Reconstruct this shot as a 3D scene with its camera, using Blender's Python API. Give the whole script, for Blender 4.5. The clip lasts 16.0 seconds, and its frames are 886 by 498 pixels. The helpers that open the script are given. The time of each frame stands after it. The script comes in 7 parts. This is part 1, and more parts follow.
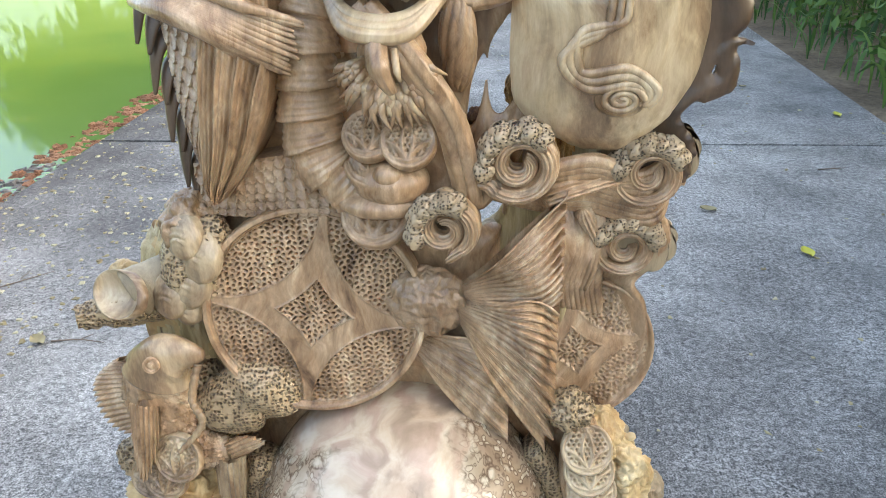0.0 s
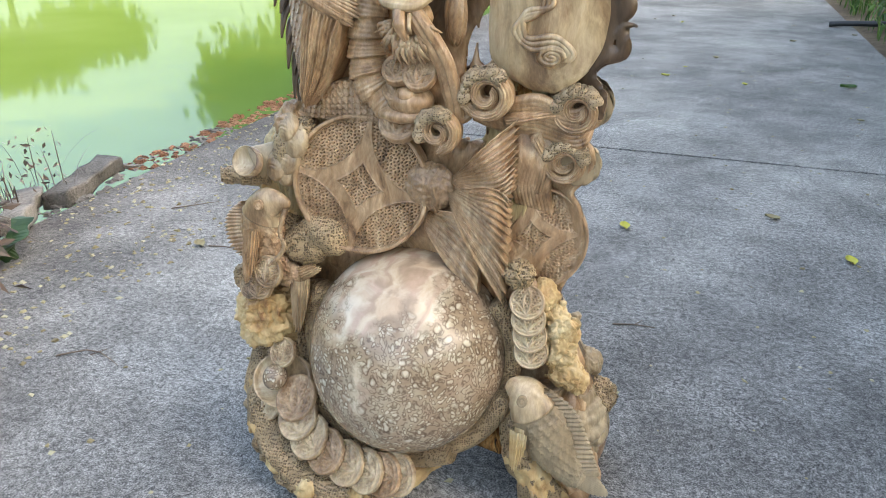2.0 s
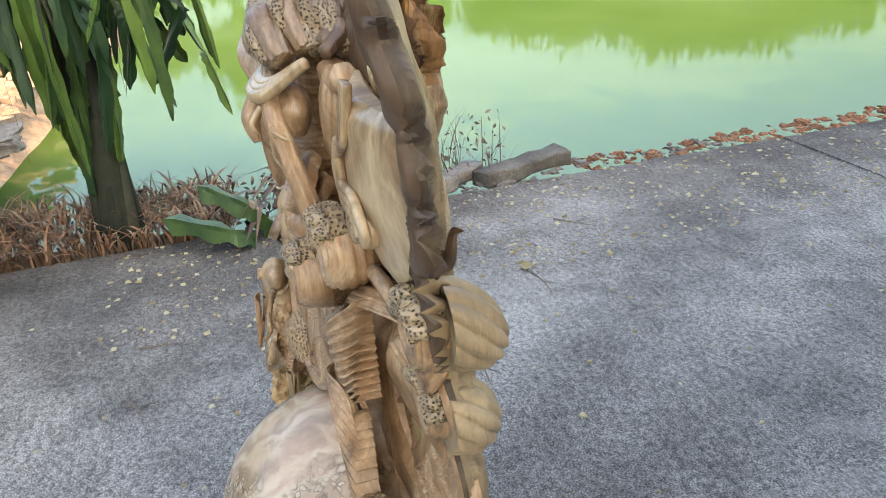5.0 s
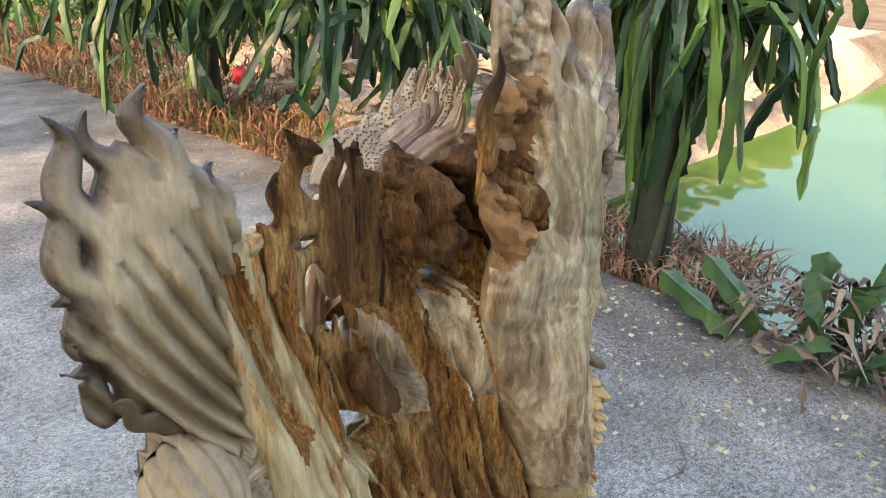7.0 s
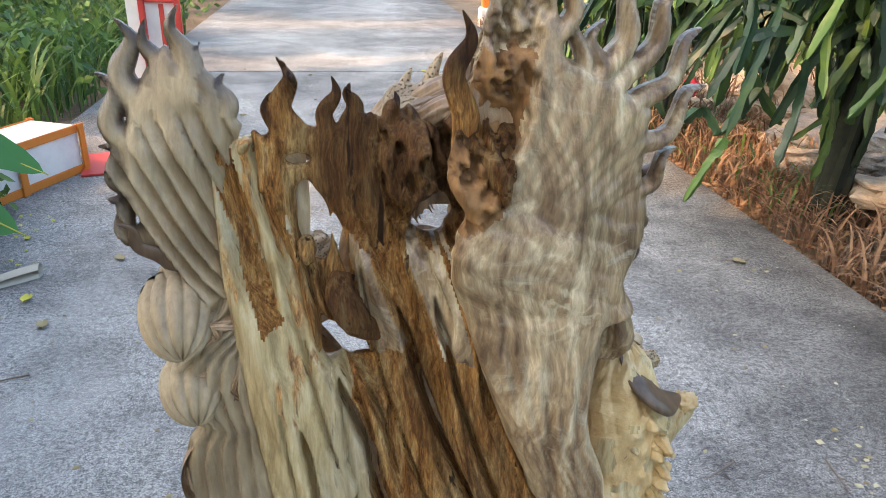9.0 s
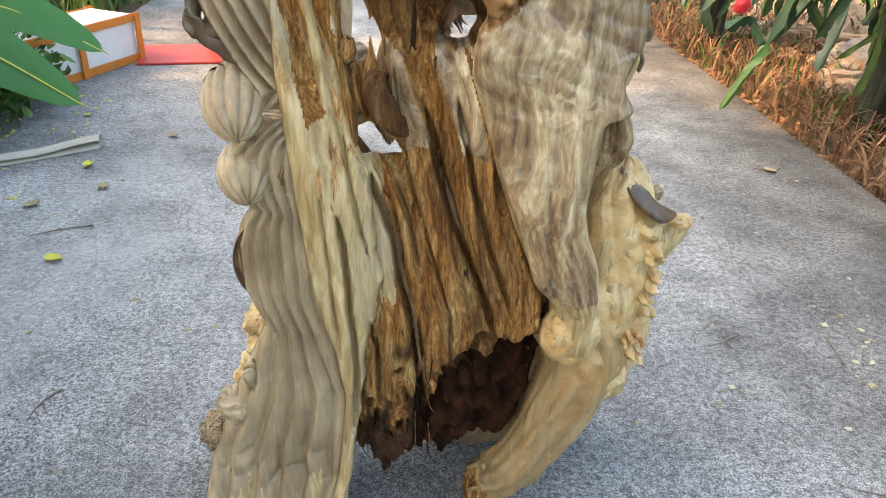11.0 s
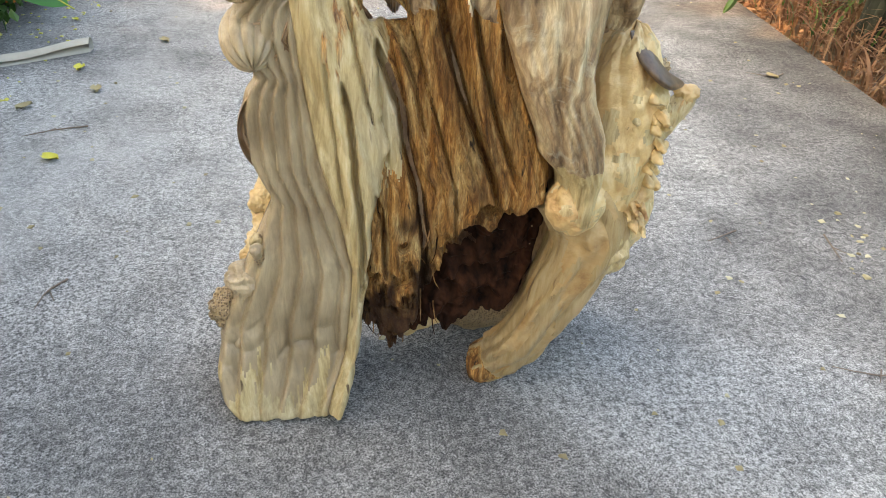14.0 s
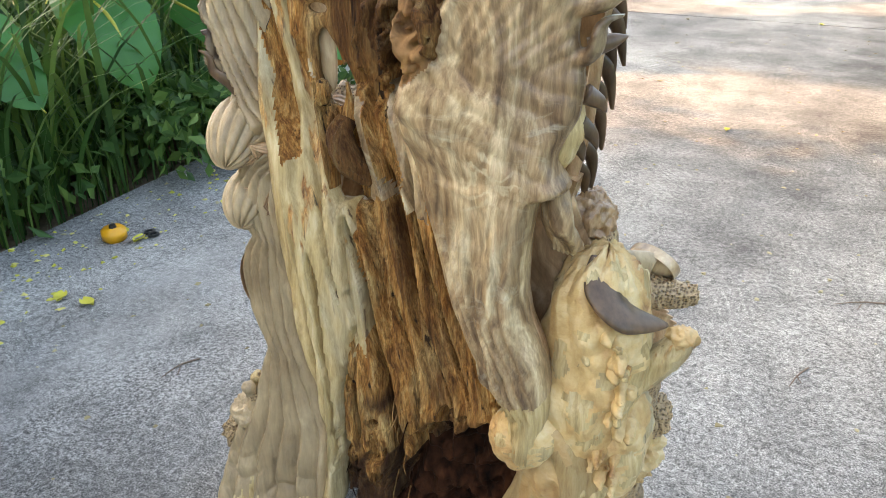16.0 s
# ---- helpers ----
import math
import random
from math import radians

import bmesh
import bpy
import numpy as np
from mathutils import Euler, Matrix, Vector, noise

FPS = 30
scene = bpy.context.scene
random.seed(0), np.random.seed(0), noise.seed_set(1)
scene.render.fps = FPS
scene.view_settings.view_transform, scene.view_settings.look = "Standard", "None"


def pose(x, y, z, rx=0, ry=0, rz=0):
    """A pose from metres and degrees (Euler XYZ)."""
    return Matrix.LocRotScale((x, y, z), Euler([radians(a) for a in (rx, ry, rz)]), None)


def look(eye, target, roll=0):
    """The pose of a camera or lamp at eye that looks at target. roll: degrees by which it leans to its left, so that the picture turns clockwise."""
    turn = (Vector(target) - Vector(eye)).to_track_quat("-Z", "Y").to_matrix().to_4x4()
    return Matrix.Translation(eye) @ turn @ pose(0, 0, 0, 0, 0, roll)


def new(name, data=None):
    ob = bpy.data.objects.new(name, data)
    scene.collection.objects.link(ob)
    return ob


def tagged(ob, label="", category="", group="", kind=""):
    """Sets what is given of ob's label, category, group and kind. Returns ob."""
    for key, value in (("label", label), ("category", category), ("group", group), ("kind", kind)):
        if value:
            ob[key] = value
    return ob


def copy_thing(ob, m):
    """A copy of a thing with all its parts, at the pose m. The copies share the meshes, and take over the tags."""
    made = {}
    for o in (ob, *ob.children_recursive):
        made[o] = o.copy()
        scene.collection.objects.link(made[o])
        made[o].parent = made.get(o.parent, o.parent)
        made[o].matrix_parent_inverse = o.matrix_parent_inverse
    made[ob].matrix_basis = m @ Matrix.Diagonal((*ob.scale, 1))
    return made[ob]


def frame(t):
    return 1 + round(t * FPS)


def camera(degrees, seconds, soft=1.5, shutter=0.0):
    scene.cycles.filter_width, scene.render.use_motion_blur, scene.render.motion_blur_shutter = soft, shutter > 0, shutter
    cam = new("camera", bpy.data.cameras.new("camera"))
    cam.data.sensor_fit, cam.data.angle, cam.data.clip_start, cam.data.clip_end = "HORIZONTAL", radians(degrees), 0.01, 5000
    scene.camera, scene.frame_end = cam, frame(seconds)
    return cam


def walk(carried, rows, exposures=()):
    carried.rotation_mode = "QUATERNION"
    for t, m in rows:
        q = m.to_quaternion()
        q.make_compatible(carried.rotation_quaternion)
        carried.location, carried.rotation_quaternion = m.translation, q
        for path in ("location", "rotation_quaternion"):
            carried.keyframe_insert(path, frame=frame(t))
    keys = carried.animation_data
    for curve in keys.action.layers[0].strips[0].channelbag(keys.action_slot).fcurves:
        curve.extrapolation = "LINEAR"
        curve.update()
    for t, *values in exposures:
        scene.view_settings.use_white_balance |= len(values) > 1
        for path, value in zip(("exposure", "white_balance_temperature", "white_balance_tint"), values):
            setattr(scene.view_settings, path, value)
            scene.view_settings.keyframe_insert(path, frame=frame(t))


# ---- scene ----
cam = camera(62.8, 16.0, 0.9)
PATH = [
    (0, (0.158, -0.771, 1.178), (-0.043, 0.994, 0.259), -1.8),
    (0.5, (0.268, -0.877, 1.173), (-0.113, 0.869, 0.274), -1.2),
    (1, (0.399, -0.988, 1.143), (-0.116, 0.735, 0.268), -0.5),
    (1.5, (0.443, -1.155, 1.174), (-0.12, 0.56, 0.311), -0.2),
    (2, (0.512, -1.239, 1.192), (-0.086, 0.465, 0.334), -0.1),
    (2.5, (0.663, -1.178, 1.192), (0.002, 0.495, 0.318), 1.3),
    (3, (0.854, -1.065, 1.198), (0.045, 0.513, 0.273), 3.3),
    (3.5, (0.894, -0.905, 1.178), (-0.174, 0.485, 0.215), 3.1),
    (3.7, (0.866, -0.807, 1.173), (-0.325, 0.467, 0.194), 2.9),
    (5.8, (0.92, 0.244, 1.291), (-0.889, 0.096, 0.451), -2.0),
    (6, (0.882, 0.294, 1.297), (-0.888, -0.061, 0.435), -0.6),
    (6.5, (0.712, 0.428, 1.327), (-0.894, -0.367, 0.44), -0.9),
    (7, (0.589, 0.643, 1.378), (-0.788, -0.548, 0.55), 1.1),
    (7.5, (0.443, 0.701, 1.383), (-0.67, -0.798, 0.667), 4.1),
    (8, (0.29, 0.724, 1.393), (-0.568, -0.921, 0.644), 3.5),
    (8.5, (0.163, 0.864, 1.357), (-0.327, -0.909, 0.571), 1.3),
    (9, (0.105, 0.978, 1.339), (-0.168, -0.829, 0.527), 1.6),
    (9.5, (0.129, 1.06, 1.293), (0.02, -0.76, 0.47), 1.5),
    (10, (0.104, 1.146, 1.251), (-0.01, -0.66, 0.4), 3.8),
    (10.2, (0.094, 1.163, 1.253), (-0.043, -0.634, 0.385), 4.0),
    (12.3, (0.123, 1.203, 1.145), (-0.043, -0.444, 0.024), 3.2),
    (12.5, (0.129, 1.209, 1.144), (-0.033, -0.435, 0.017), 3.3),
    (13, (0.124, 1.222, 1.14), (-0.039, -0.418, 0.006), 3.0),
    (13.5, (0.119, 1.233, 1.135), (-0.053, -0.393, -0.016), 2.9),
    (14, (0.116, 1.242, 1.138), (-0.066, -0.394, 0.001), 3.7),
    (14.5, (0.114, 1.231, 1.181), (-0.06, -0.474, 0.15), 5.1),
    (15, (0.021, 1.202, 1.209), (-0.003, -0.567, 0.276), 3.8),
    (15.5, (-0.276, 1.118, 1.231), (0.051, -0.617, 0.291), 1.6),
    (16, (-0.457, 0.989, 1.244), (0.281, -0.62, 0.312), -0.2),
]
walk(cam, [(t, look(eye, target, roll)) for t, eye, target, roll in PATH], exposures=[(0, 2.68, 7250, 6), (1, 2.55, 7500, 6), (3.6, 2.5, 7500, 6), (6, 2.16, 7000, 5), (6.5, 2.26, 7100, 6), (7.5, 2.38, 6700, 6), (8.5, 2.33, 6800, 7), (9.5, 2.48, 7000, 6), (13, 2.8, 8150, 6), (14.5, 2.76, 8150, 6), (16, 2.74, 8100, 6)])

# ==== place ====
# ---- sky and sun ----
SUN_ELEVATION, SUN_AZIMUTH = 42.0, 78.0   # degrees; azimuth clockwise from +y
world = bpy.data.worlds.new("daylight")
scene.world = world
world.use_nodes = True
wt = world.node_tree
sky = wt.nodes.new("ShaderNodeTexSky")
sky.sky_type, sky.sun_disc = "NISHITA", False
sky.sun_elevation, sky.sun_rotation = radians(SUN_ELEVATION), radians(SUN_AZIMUTH)
sky.air_density, sky.dust_density, sky.ozone_density = 1.0, 4.0, 1.0
wt.links.new(sky.outputs[0], wt.nodes["Background"].inputs[0])
wt.nodes["Background"].inputs[1].default_value = 0.15
sun = new("sun", bpy.data.lights.new("sun", "SUN"))
sun.data.energy, sun.data.angle, sun.data.color = 1.25, radians(0.6), (1.0, 0.58, 0.28)
sa, se = radians(SUN_AZIMUTH), radians(SUN_ELEVATION)
sun_dir = Vector((math.sin(sa) * math.cos(se), math.cos(sa) * math.cos(se), math.sin(se)))
sun.matrix_world = look(sun_dir * 30, (0, 0, 0))


# ---- materials ----
class Mat:
    """A node material put together step by step."""

    def __init__(self, name, rough=0.6, coat=0.0, spec=0.5):
        self.m = bpy.data.materials.new(name)
        self.m.use_nodes = True
        self.t = self.m.node_tree
        self.b = self.t.nodes["Principled BSDF"]
        self.b.inputs["Roughness"].default_value = rough
        self.b.inputs["Coat Weight"].default_value = coat
        self.b.inputs["Coat Roughness"].default_value = 0.12
        self.b.inputs["Specular IOR Level"].default_value = spec
        self.height = None

    def node(self, kind, **values):
        n = self.t.nodes.new(kind)
        for k, v in values.items():
            key = k.replace("_", " ")
            if key in n.inputs:
                n.inputs[key].default_value = v
        return n

    def link(self, a, b):
        self.t.links.new(a, b)

    def coords(self, scale=(1, 1, 1), kind="Object", warp=0.0, warp_scale=4.0):
        tc = self.t.nodes.new("ShaderNodeTexCoord")
        out = tc.outputs[kind]
        if warp:
            nz = self.node("ShaderNodeTexNoise", Scale=warp_scale, Detail=3.0)
            self.link(out, nz.inputs["Vector"])
            sub = self.t.nodes.new("ShaderNodeVectorMath")
            sub.operation = "MULTIPLY_ADD"
            self.link(nz.outputs["Color"], sub.inputs[0])
            sub.inputs[1].default_value = (warp, warp, warp)
            self.link(out, sub.inputs[2])
            out = sub.outputs[0]
        mp = self.t.nodes.new("ShaderNodeMapping")
        mp.inputs["Scale"].default_value = scale
        self.link(out, mp.inputs["Vector"])
        return mp.outputs[0]

    def burnt(self, col, to=(0.048, 0.026, 0.016)):
        """Brown towards the points of the tongues, as the mesh's tone says."""
        at = self.t.nodes.new("ShaderNodeAttribute")
        at.attribute_name = "tone"
        n = self.noise(self.coords((40, 40, 9)), 1.0, 4, 0.6)
        f = self.math("MULTIPLY", at.outputs["Fac"], self.ramp(n, [(0.2, 0.75), (0.6, 1.0)]))
        return self.mix(f, col, to)

    def noise(self, vec, scale=5.0, detail=6.0, rough=0.6):
        n = self.node("ShaderNodeTexNoise", Scale=scale, Detail=detail, Roughness=rough)
        self.link(vec, n.inputs["Vector"])
        return n.outputs["Fac"]

    def cells(self, vec, scale=5.0, feature="F1", rand=1.0):
        n = self.node("ShaderNodeTexVoronoi", Scale=scale, Randomness=rand)
        n.feature = feature
        self.link(vec, n.inputs["Vector"])
        return n.outputs["Distance"]

    def ramp(self, fac, stops, interp="LINEAR"):
        r = self.t.nodes.new("ShaderNodeValToRGB")
        r.color_ramp.interpolation = interp
        while len(r.color_ramp.elements) < len(stops):
            r.color_ramp.elements.new(0.5)
        for e, (pos, c) in zip(r.color_ramp.elements, stops):
            e.position = pos
            e.color = (*c, 1) if isinstance(c, tuple) else (c, c, c, 1)
        self.link(fac, r.inputs[0])
        return r.outputs[0]

    def mix(self, fac, a, b, blend="MIX"):
        n = self.t.nodes.new("ShaderNodeMix")
        n.data_type, n.blend_type = "RGBA", blend
        for sock, v in ((n.inputs[0], fac), (n.inputs[6], a), (n.inputs[7], b)):
            if isinstance(v, (int, float)):
                sock.default_value = v
            elif isinstance(v, tuple):
                sock.default_value = (*v, 1)
            else:
                self.link(v, sock)
        return n.outputs[2]

    def math(self, op, a, b=0.0):
        n = self.t.nodes.new("ShaderNodeMath")
        n.operation = op
        for sock, v in zip(n.inputs, (a, b)):
            if isinstance(v, (int, float)):
                sock.default_value = v
            else:
                self.link(v, sock)
        return n.outputs[0]

    def colour(self, c):
        if isinstance(c, tuple):
            self.b.inputs["Base Color"].default_value = (*c, 1)
        else:
            self.link(c, self.b.inputs["Base Color"])
        return self

    def rough(self, v):
        self.link(v, self.b.inputs["Roughness"])
        return self

    def bump(self, h, strength=0.4, dist=0.01):
        n = self.node("ShaderNodeBump", Strength=strength, Distance=dist)
        self.link(h, n.inputs["Height"])
        if self.height is not None:
            self.link(self.height, n.inputs["Normal"])
        self.height = n.outputs[0]
        self.link(self.height, self.b.inputs["Normal"])
        return self


def concrete():
    m = Mat("concrete", 0.85, spec=0.3)
    v = m.coords()
    big = m.noise(v, 0.45, 5, 0.62)
    mid = m.noise(v, 2.6, 8, 0.72)
    fine = m.noise(v, 55, 8, 0.88)
    grain = m.noise(v, 230, 4, 0.85)
    col = m.ramp(big, [(0.33, (0.115, 0.114, 0.112)), (0.5, (0.205, 0.202, 0.195)), (0.66, (0.32, 0.314, 0.298))])
    col = m.mix(0.75, col, m.ramp(mid, [(0.3, 0.2), (0.7, 0.8)]), "OVERLAY")
    col = m.mix(0.58, col, m.ramp(fine, [(0.42, 0.04), (0.5, 0.5), (0.58, 0.96)]), "OVERLAY")
    col = m.mix(0.65, col, m.ramp(grain, [(0.43, 0.0), (0.5, 0.5), (0.57, 1.0)]), "OVERLAY")
    worn = m.ramp(m.noise(v, 1.6, 7, 0.75), [(0.5, 0.0), (0.62, 0.8)])
    col = m.mix(m.math("MULTIPLY", worn, m.ramp(m.noise(v, 110, 4, 0.7), [(0.48, 0.0), (0.58, 0.75)])), col, (0.50, 0.49, 0.475))
    col = m.mix(m.ramp(m.noise(v, 38, 5, 0.7), [(0.60, 0.0), (0.66, 0.8)]), col, (0.055, 0.055, 0.056))
    col = m.mix(m.ramp(m.noise(m.coords((1.1, 0.5, 1), warp=0.4, warp_scale=1.2), 1.0, 7, 0.72), [(0.56, 0.0), (0.7, 0.45)]), col, (0.40, 0.395, 0.385))
    fleck = m.math("MULTIPLY", m.ramp(m.cells(v, 70), [(0.10, 1.0), (0.17, 0.0)]), m.ramp(m.noise(v, 5, 5, 0.7), [(0.5, 0.0), (0.58, 0.75)]))
    col = m.mix(fleck, col, (0.5, 0.49, 0.47))
    sep = m.t.nodes.new("ShaderNodeSeparateXYZ")
    m.link(v, sep.inputs[0])
    edge = m.math("ADD", sep.outputs[0], m.math("MULTIPLY", m.noise(v, 1.3, 7, 0.72), 1.5))
    col = m.mix(m.ramp(m.math("MULTIPLY", m.math("ADD", edge, 2.0), 0.5), [(0.35, 0.8), (0.95, 0.0)]), col, m.mix(1.0, col, (0.27, 0.24, 0.22), "MULTIPLY"))
    m.colour(col)
    m.bump(fine, 0.5, 0.004)
    return m.m


def carved():
    m = Mat("carved_wood", 0.33, coat=0.45)
    v = m.coords((1, 1, 1), warp=0.10, warp_scale=5)
    grain = m.noise(m.coords((85, 85, 12), warp=0.07, warp_scale=6), 1.0, 6, 0.72)
    streak = m.noise(m.coords((30, 30, 7), warp=0.2, warp_scale=5), 1.0, 6, 0.66)
    blot = m.noise(v, 6, 5, 0.6)
    col = m.ramp(streak, [(0.28, (0.095, 0.045, 0.020)), (0.41, (0.33, 0.190, 0.094)), (0.56, (0.50, 0.322, 0.18)), (0.70, (0.70, 0.525, 0.335))])
    col = m.mix(0.35, col, m.ramp(blot, [(0.3, 0.28), (0.7, 0.68)]), "OVERLAY")
    col = m.mix(0.5, col, m.ramp(grain, [(0.3, 0.2), (0.7, 0.76)]), "OVERLAY")
    m.colour(m.burnt(col)).bump(grain, 0.6, 0.003)
    return m.m


def carved_pale():
    m = Mat("carved_wood_pale", 0.32, coat=0.4)
    flow = m.noise(m.coords((13, 13, 3.2), warp=0.22, warp_scale=3.5), 1.0, 7, 0.66)
    grain = m.noise(m.coords((90, 90, 9), warp=0.06, warp_scale=6), 1.0, 5, 0.65)
    col = m.ramp(flow, [(0.34, (0.15, 0.085, 0.044)), (0.44, (0.32, 0.202, 0.108)), (0.53, (0.51, 0.365, 0.21)), (0.70, (0.70, 0.56, 0.365))])
    col = m.mix(0.6, col, m.ramp(grain, [(0.3, 0.26), (0.7, 0.7)]), "OVERLAY")
    m.colour(m.burnt(col)).bump(grain, 0.2, 0.002)
    return m.m


def grey_carved():
    m = Mat("grey_carved_wood", 0.40, coat=0.15)
    v = m.coords(warp=0.1, warp_scale=4)
    grain = m.noise(m.coords((120, 120, 7), warp=0.05, warp_scale=5), 1.0, 6, 0.68)
    blot = m.noise(v, 4.5, 5, 0.6)
    streak = m.noise(m.coords((26, 26, 3.5), warp=0.1, warp_scale=4), 1.0, 5, 0.6)
    col = m.ramp(blot, [(0.3, (0.24, 0.165, 0.090)), (0.52, (0.40, 0.30, 0.18)), (0.75, (0.56, 0.455, 0.295))])
    col = m.mix(0.4, col, m.ramp(streak, [(0.32, 0.3), (0.68, 0.68)]), "OVERLAY")
    col = m.mix(0.4, col, m.ramp(grain, [(0.32, 0.25), (0.5, 0.5), (0.7, 0.7)]), "OVERLAY")
    m.colour(m.burnt(col)).bump(grain, 0.6, 0.004)
    return m.m


def figured():
    m = Mat("figured_wood", 0.4, coat=0.15)
    flow = m.noise(m.coords((38, 38, 2.4), warp=0.16, warp_scale=4), 1.0, 5, 0.6)
    cross = m.noise(m.coords((12, 12, 55), warp=0.16, warp_scale=5), 1.0, 5, 0.7)
    grain = m.noise(m.coords((150, 150, 14), warp=0.12, warp_scale=5), 1.0, 5, 0.7)
    blot = m.noise(m.coords(), 7, 4, 0.6)
    col = m.ramp(flow, [(0.35, (0.12, 0.068, 0.035)), (0.45, (0.27, 0.175, 0.095)), (0.54, (0.40, 0.285, 0.165)), (0.66, (0.63, 0.52, 0.34))])
    where = m.noise(m.coords((4, 4, 7)), 1.0, 3, 0.5)
    wv = m.node("ShaderNodeTexWave", Scale=9.0, Distortion=14.0, Detail=4.0, Detail_Scale=2.2)
    wv.bands_direction = "Z"
    m.link(m.coords((1.2, 1.2, 1), warp=0.12, warp_scale=9), wv.inputs["Vector"])
    sep = m.t.nodes.new("ShaderNodeSeparateXYZ")
    m.link(m.coords(warp=0.1, warp_scale=6), sep.inputs[0])
    belt = m.ramp(sep.outputs[2], [(0.88, 0.1), (0.97, 1.0), (1.08, 1.0), (1.14, 0.1)])
    col = m.mix(m.math("MULTIPLY", m.math("MULTIPLY", m.ramp(wv.outputs["Fac"], [(0.55, 0.0), (0.95, 0.7)]), belt), m.ramp(m.noise(m.coords(warp=0.1), 7, 3, 0.5), [(0.44, 0.0), (0.6, 1.0)])), col, (0.58, 0.50, 0.34))
    col = m.mix(m.math("MULTIPLY", m.ramp(cross, [(0.54, 0.0), (0.64, 0.32)]), m.ramp(where, [(0.46, 0.0), (0.56, 1.0)])), col, (0.58, 0.55, 0.43))
    col = m.mix(0.5, col, m.ramp(blot, [(0.3, 0.32), (0.7, 0.64)]), "OVERLAY")
    col = m.mix(0.65, col, m.ramp(grain, [(0.32, 0.24), (0.7, 0.72)]), "OVERLAY")
    m.colour(m.burnt(col)).bump(flow, 0.35, 0.005).bump(grain, 0.25, 0.003)
    return m.m


def raw_colours(m):
    fib = m.noise(m.coords((70, 70, 4.0), warp=0.06, warp_scale=7), 1.0, 8, 0.74)
    patch = m.noise(m.coords((10, 10, 2.6), warp=0.12), 1.0, 5, 0.62)
    pale = m.noise(m.coords((16, 16, 2.2), warp=0.12, warp_scale=3), 1.0, 4, 0.6)
    crack = m.noise(m.coords((80, 80, 2.6), warp=0.04), 1.0, 4, 0.55)
    col = m.ramp(fib, [(0.30, (0.065, 0.024, 0.006)), (0.43, (0.25, 0.102, 0.026)), (0.54, (0.47, 0.235, 0.070)), (0.68, (0.68, 0.45, 0.19))])
    col = m.mix(m.ramp(patch, [(0.50, 0.0), (0.64, 0.7)]), col, m.ramp(fib, [(0.3, (0.035, 0.014, 0.006)), (0.5, (0.15, 0.068, 0.024)), (0.7, (0.32, 0.18, 0.075))]))
    col = m.mix(m.ramp(pale, [(0.54, 0.0), (0.66, 0.75)]), col, m.ramp(fib, [(0.35, (0.22, 0.115, 0.038)), (0.65, (0.62, 0.44, 0.20))]))
    hair = m.noise(m.coords((260, 260, 11), warp=0.03, warp_scale=9), 1.0, 5, 0.75)
    col = m.mix(0.6, col, m.ramp(hair, [(0.36, 0.12), (0.5, 0.5), (0.64, 0.86)]), "OVERLAY")
    col = m.mix(m.ramp(crack, [(0.31, 0.95), (0.38, 0.0)]), col, (0.016, 0.009, 0.006))
    return col, m.math("ADD", fib, m.math("MULTIPLY", hair, 0.5)), crack


def raw_wood():
    m = Mat("raw_heartwood", 0.68, spec=0.25)
    col, fib, crack = raw_colours(m)
    m.colour(m.burnt(col, (0.036, 0.014, 0.007))).bump(fib, 0.8, 0.012).bump(crack, 0.6, 0.008)
    return m.m


def burl():
    m = Mat("yellow_burl", 0.55, coat=0.08)
    v = m.coords(warp=0.06, warp_scale=8)
    a = m.noise(v, 12, 6, 0.65)
    b = m.cells(v, 42)
    col = m.ramp(a, [(0.3, (0.20, 0.085, 0.03)), (0.41, (0.50, 0.31, 0.13)), (0.52, (0.61, 0.43, 0.205)), (0.70, (0.74, 0.61, 0.38))])
    m.colour(m.burnt(col, (0.22, 0.115, 0.04))).bump(a, 0.7, 0.015).bump(b, 0.4, 0.006)
    return m.m


def sapwood():
    """Pale outer wood; orange raw wood shows where it is torn, more of it high up."""
    m = Mat("pale_sapwood", 0.5, coat=0.1)
    fib = m.noise(m.coords((75, 75, 5), warp=0.06), 1.0, 7, 0.7)
    crack = m.noise(m.coords((45, 45, 2.0), warp=0.05), 1.0, 4, 0.55)
    big = m.noise(m.coords((6, 6, 2), warp=0.1), 1.0, 4, 0.6)
    col = m.ramp(fib, [(0.3, (0.27, 0.175, 0.07)), (0.52, (0.51, 0.385, 0.19)), (0.72, (0.67, 0.56, 0.35))])
    col = m.mix(m.ramp(big, [(0.5, 0.0), (0.66, 0.7)]), col, m.ramp(fib, [(0.3, (0.24, 0.19, 0.12)), (0.7, (0.48, 0.43, 0.31))]))
    sep = m.t.nodes.new("ShaderNodeSeparateXYZ")
    m.link(m.coords(), sep.inputs[0])
    torn = m.math("ADD", m.math("MULTIPLY", sep.outputs[2], 0.26), m.noise(m.coords((30, 30, 3.2), warp=0.08), 1.0, 4, 0.6))
    raw, fib2, crack2 = raw_colours(m)
    col = m.mix(m.ramp(torn, [(0.80, 0.0), (0.86, 1.0)]), col, raw)
    col = m.mix(m.ramp(crack, [(0.29, 0.9), (0.345, 0.0)]), col, (0.07, 0.035, 0.015))
    m.colour(m.burnt(col, (0.20, 0.105, 0.035))).bump(fib, 0.5, 0.006).bump(crack, 0.5, 0.006)
    return m.m


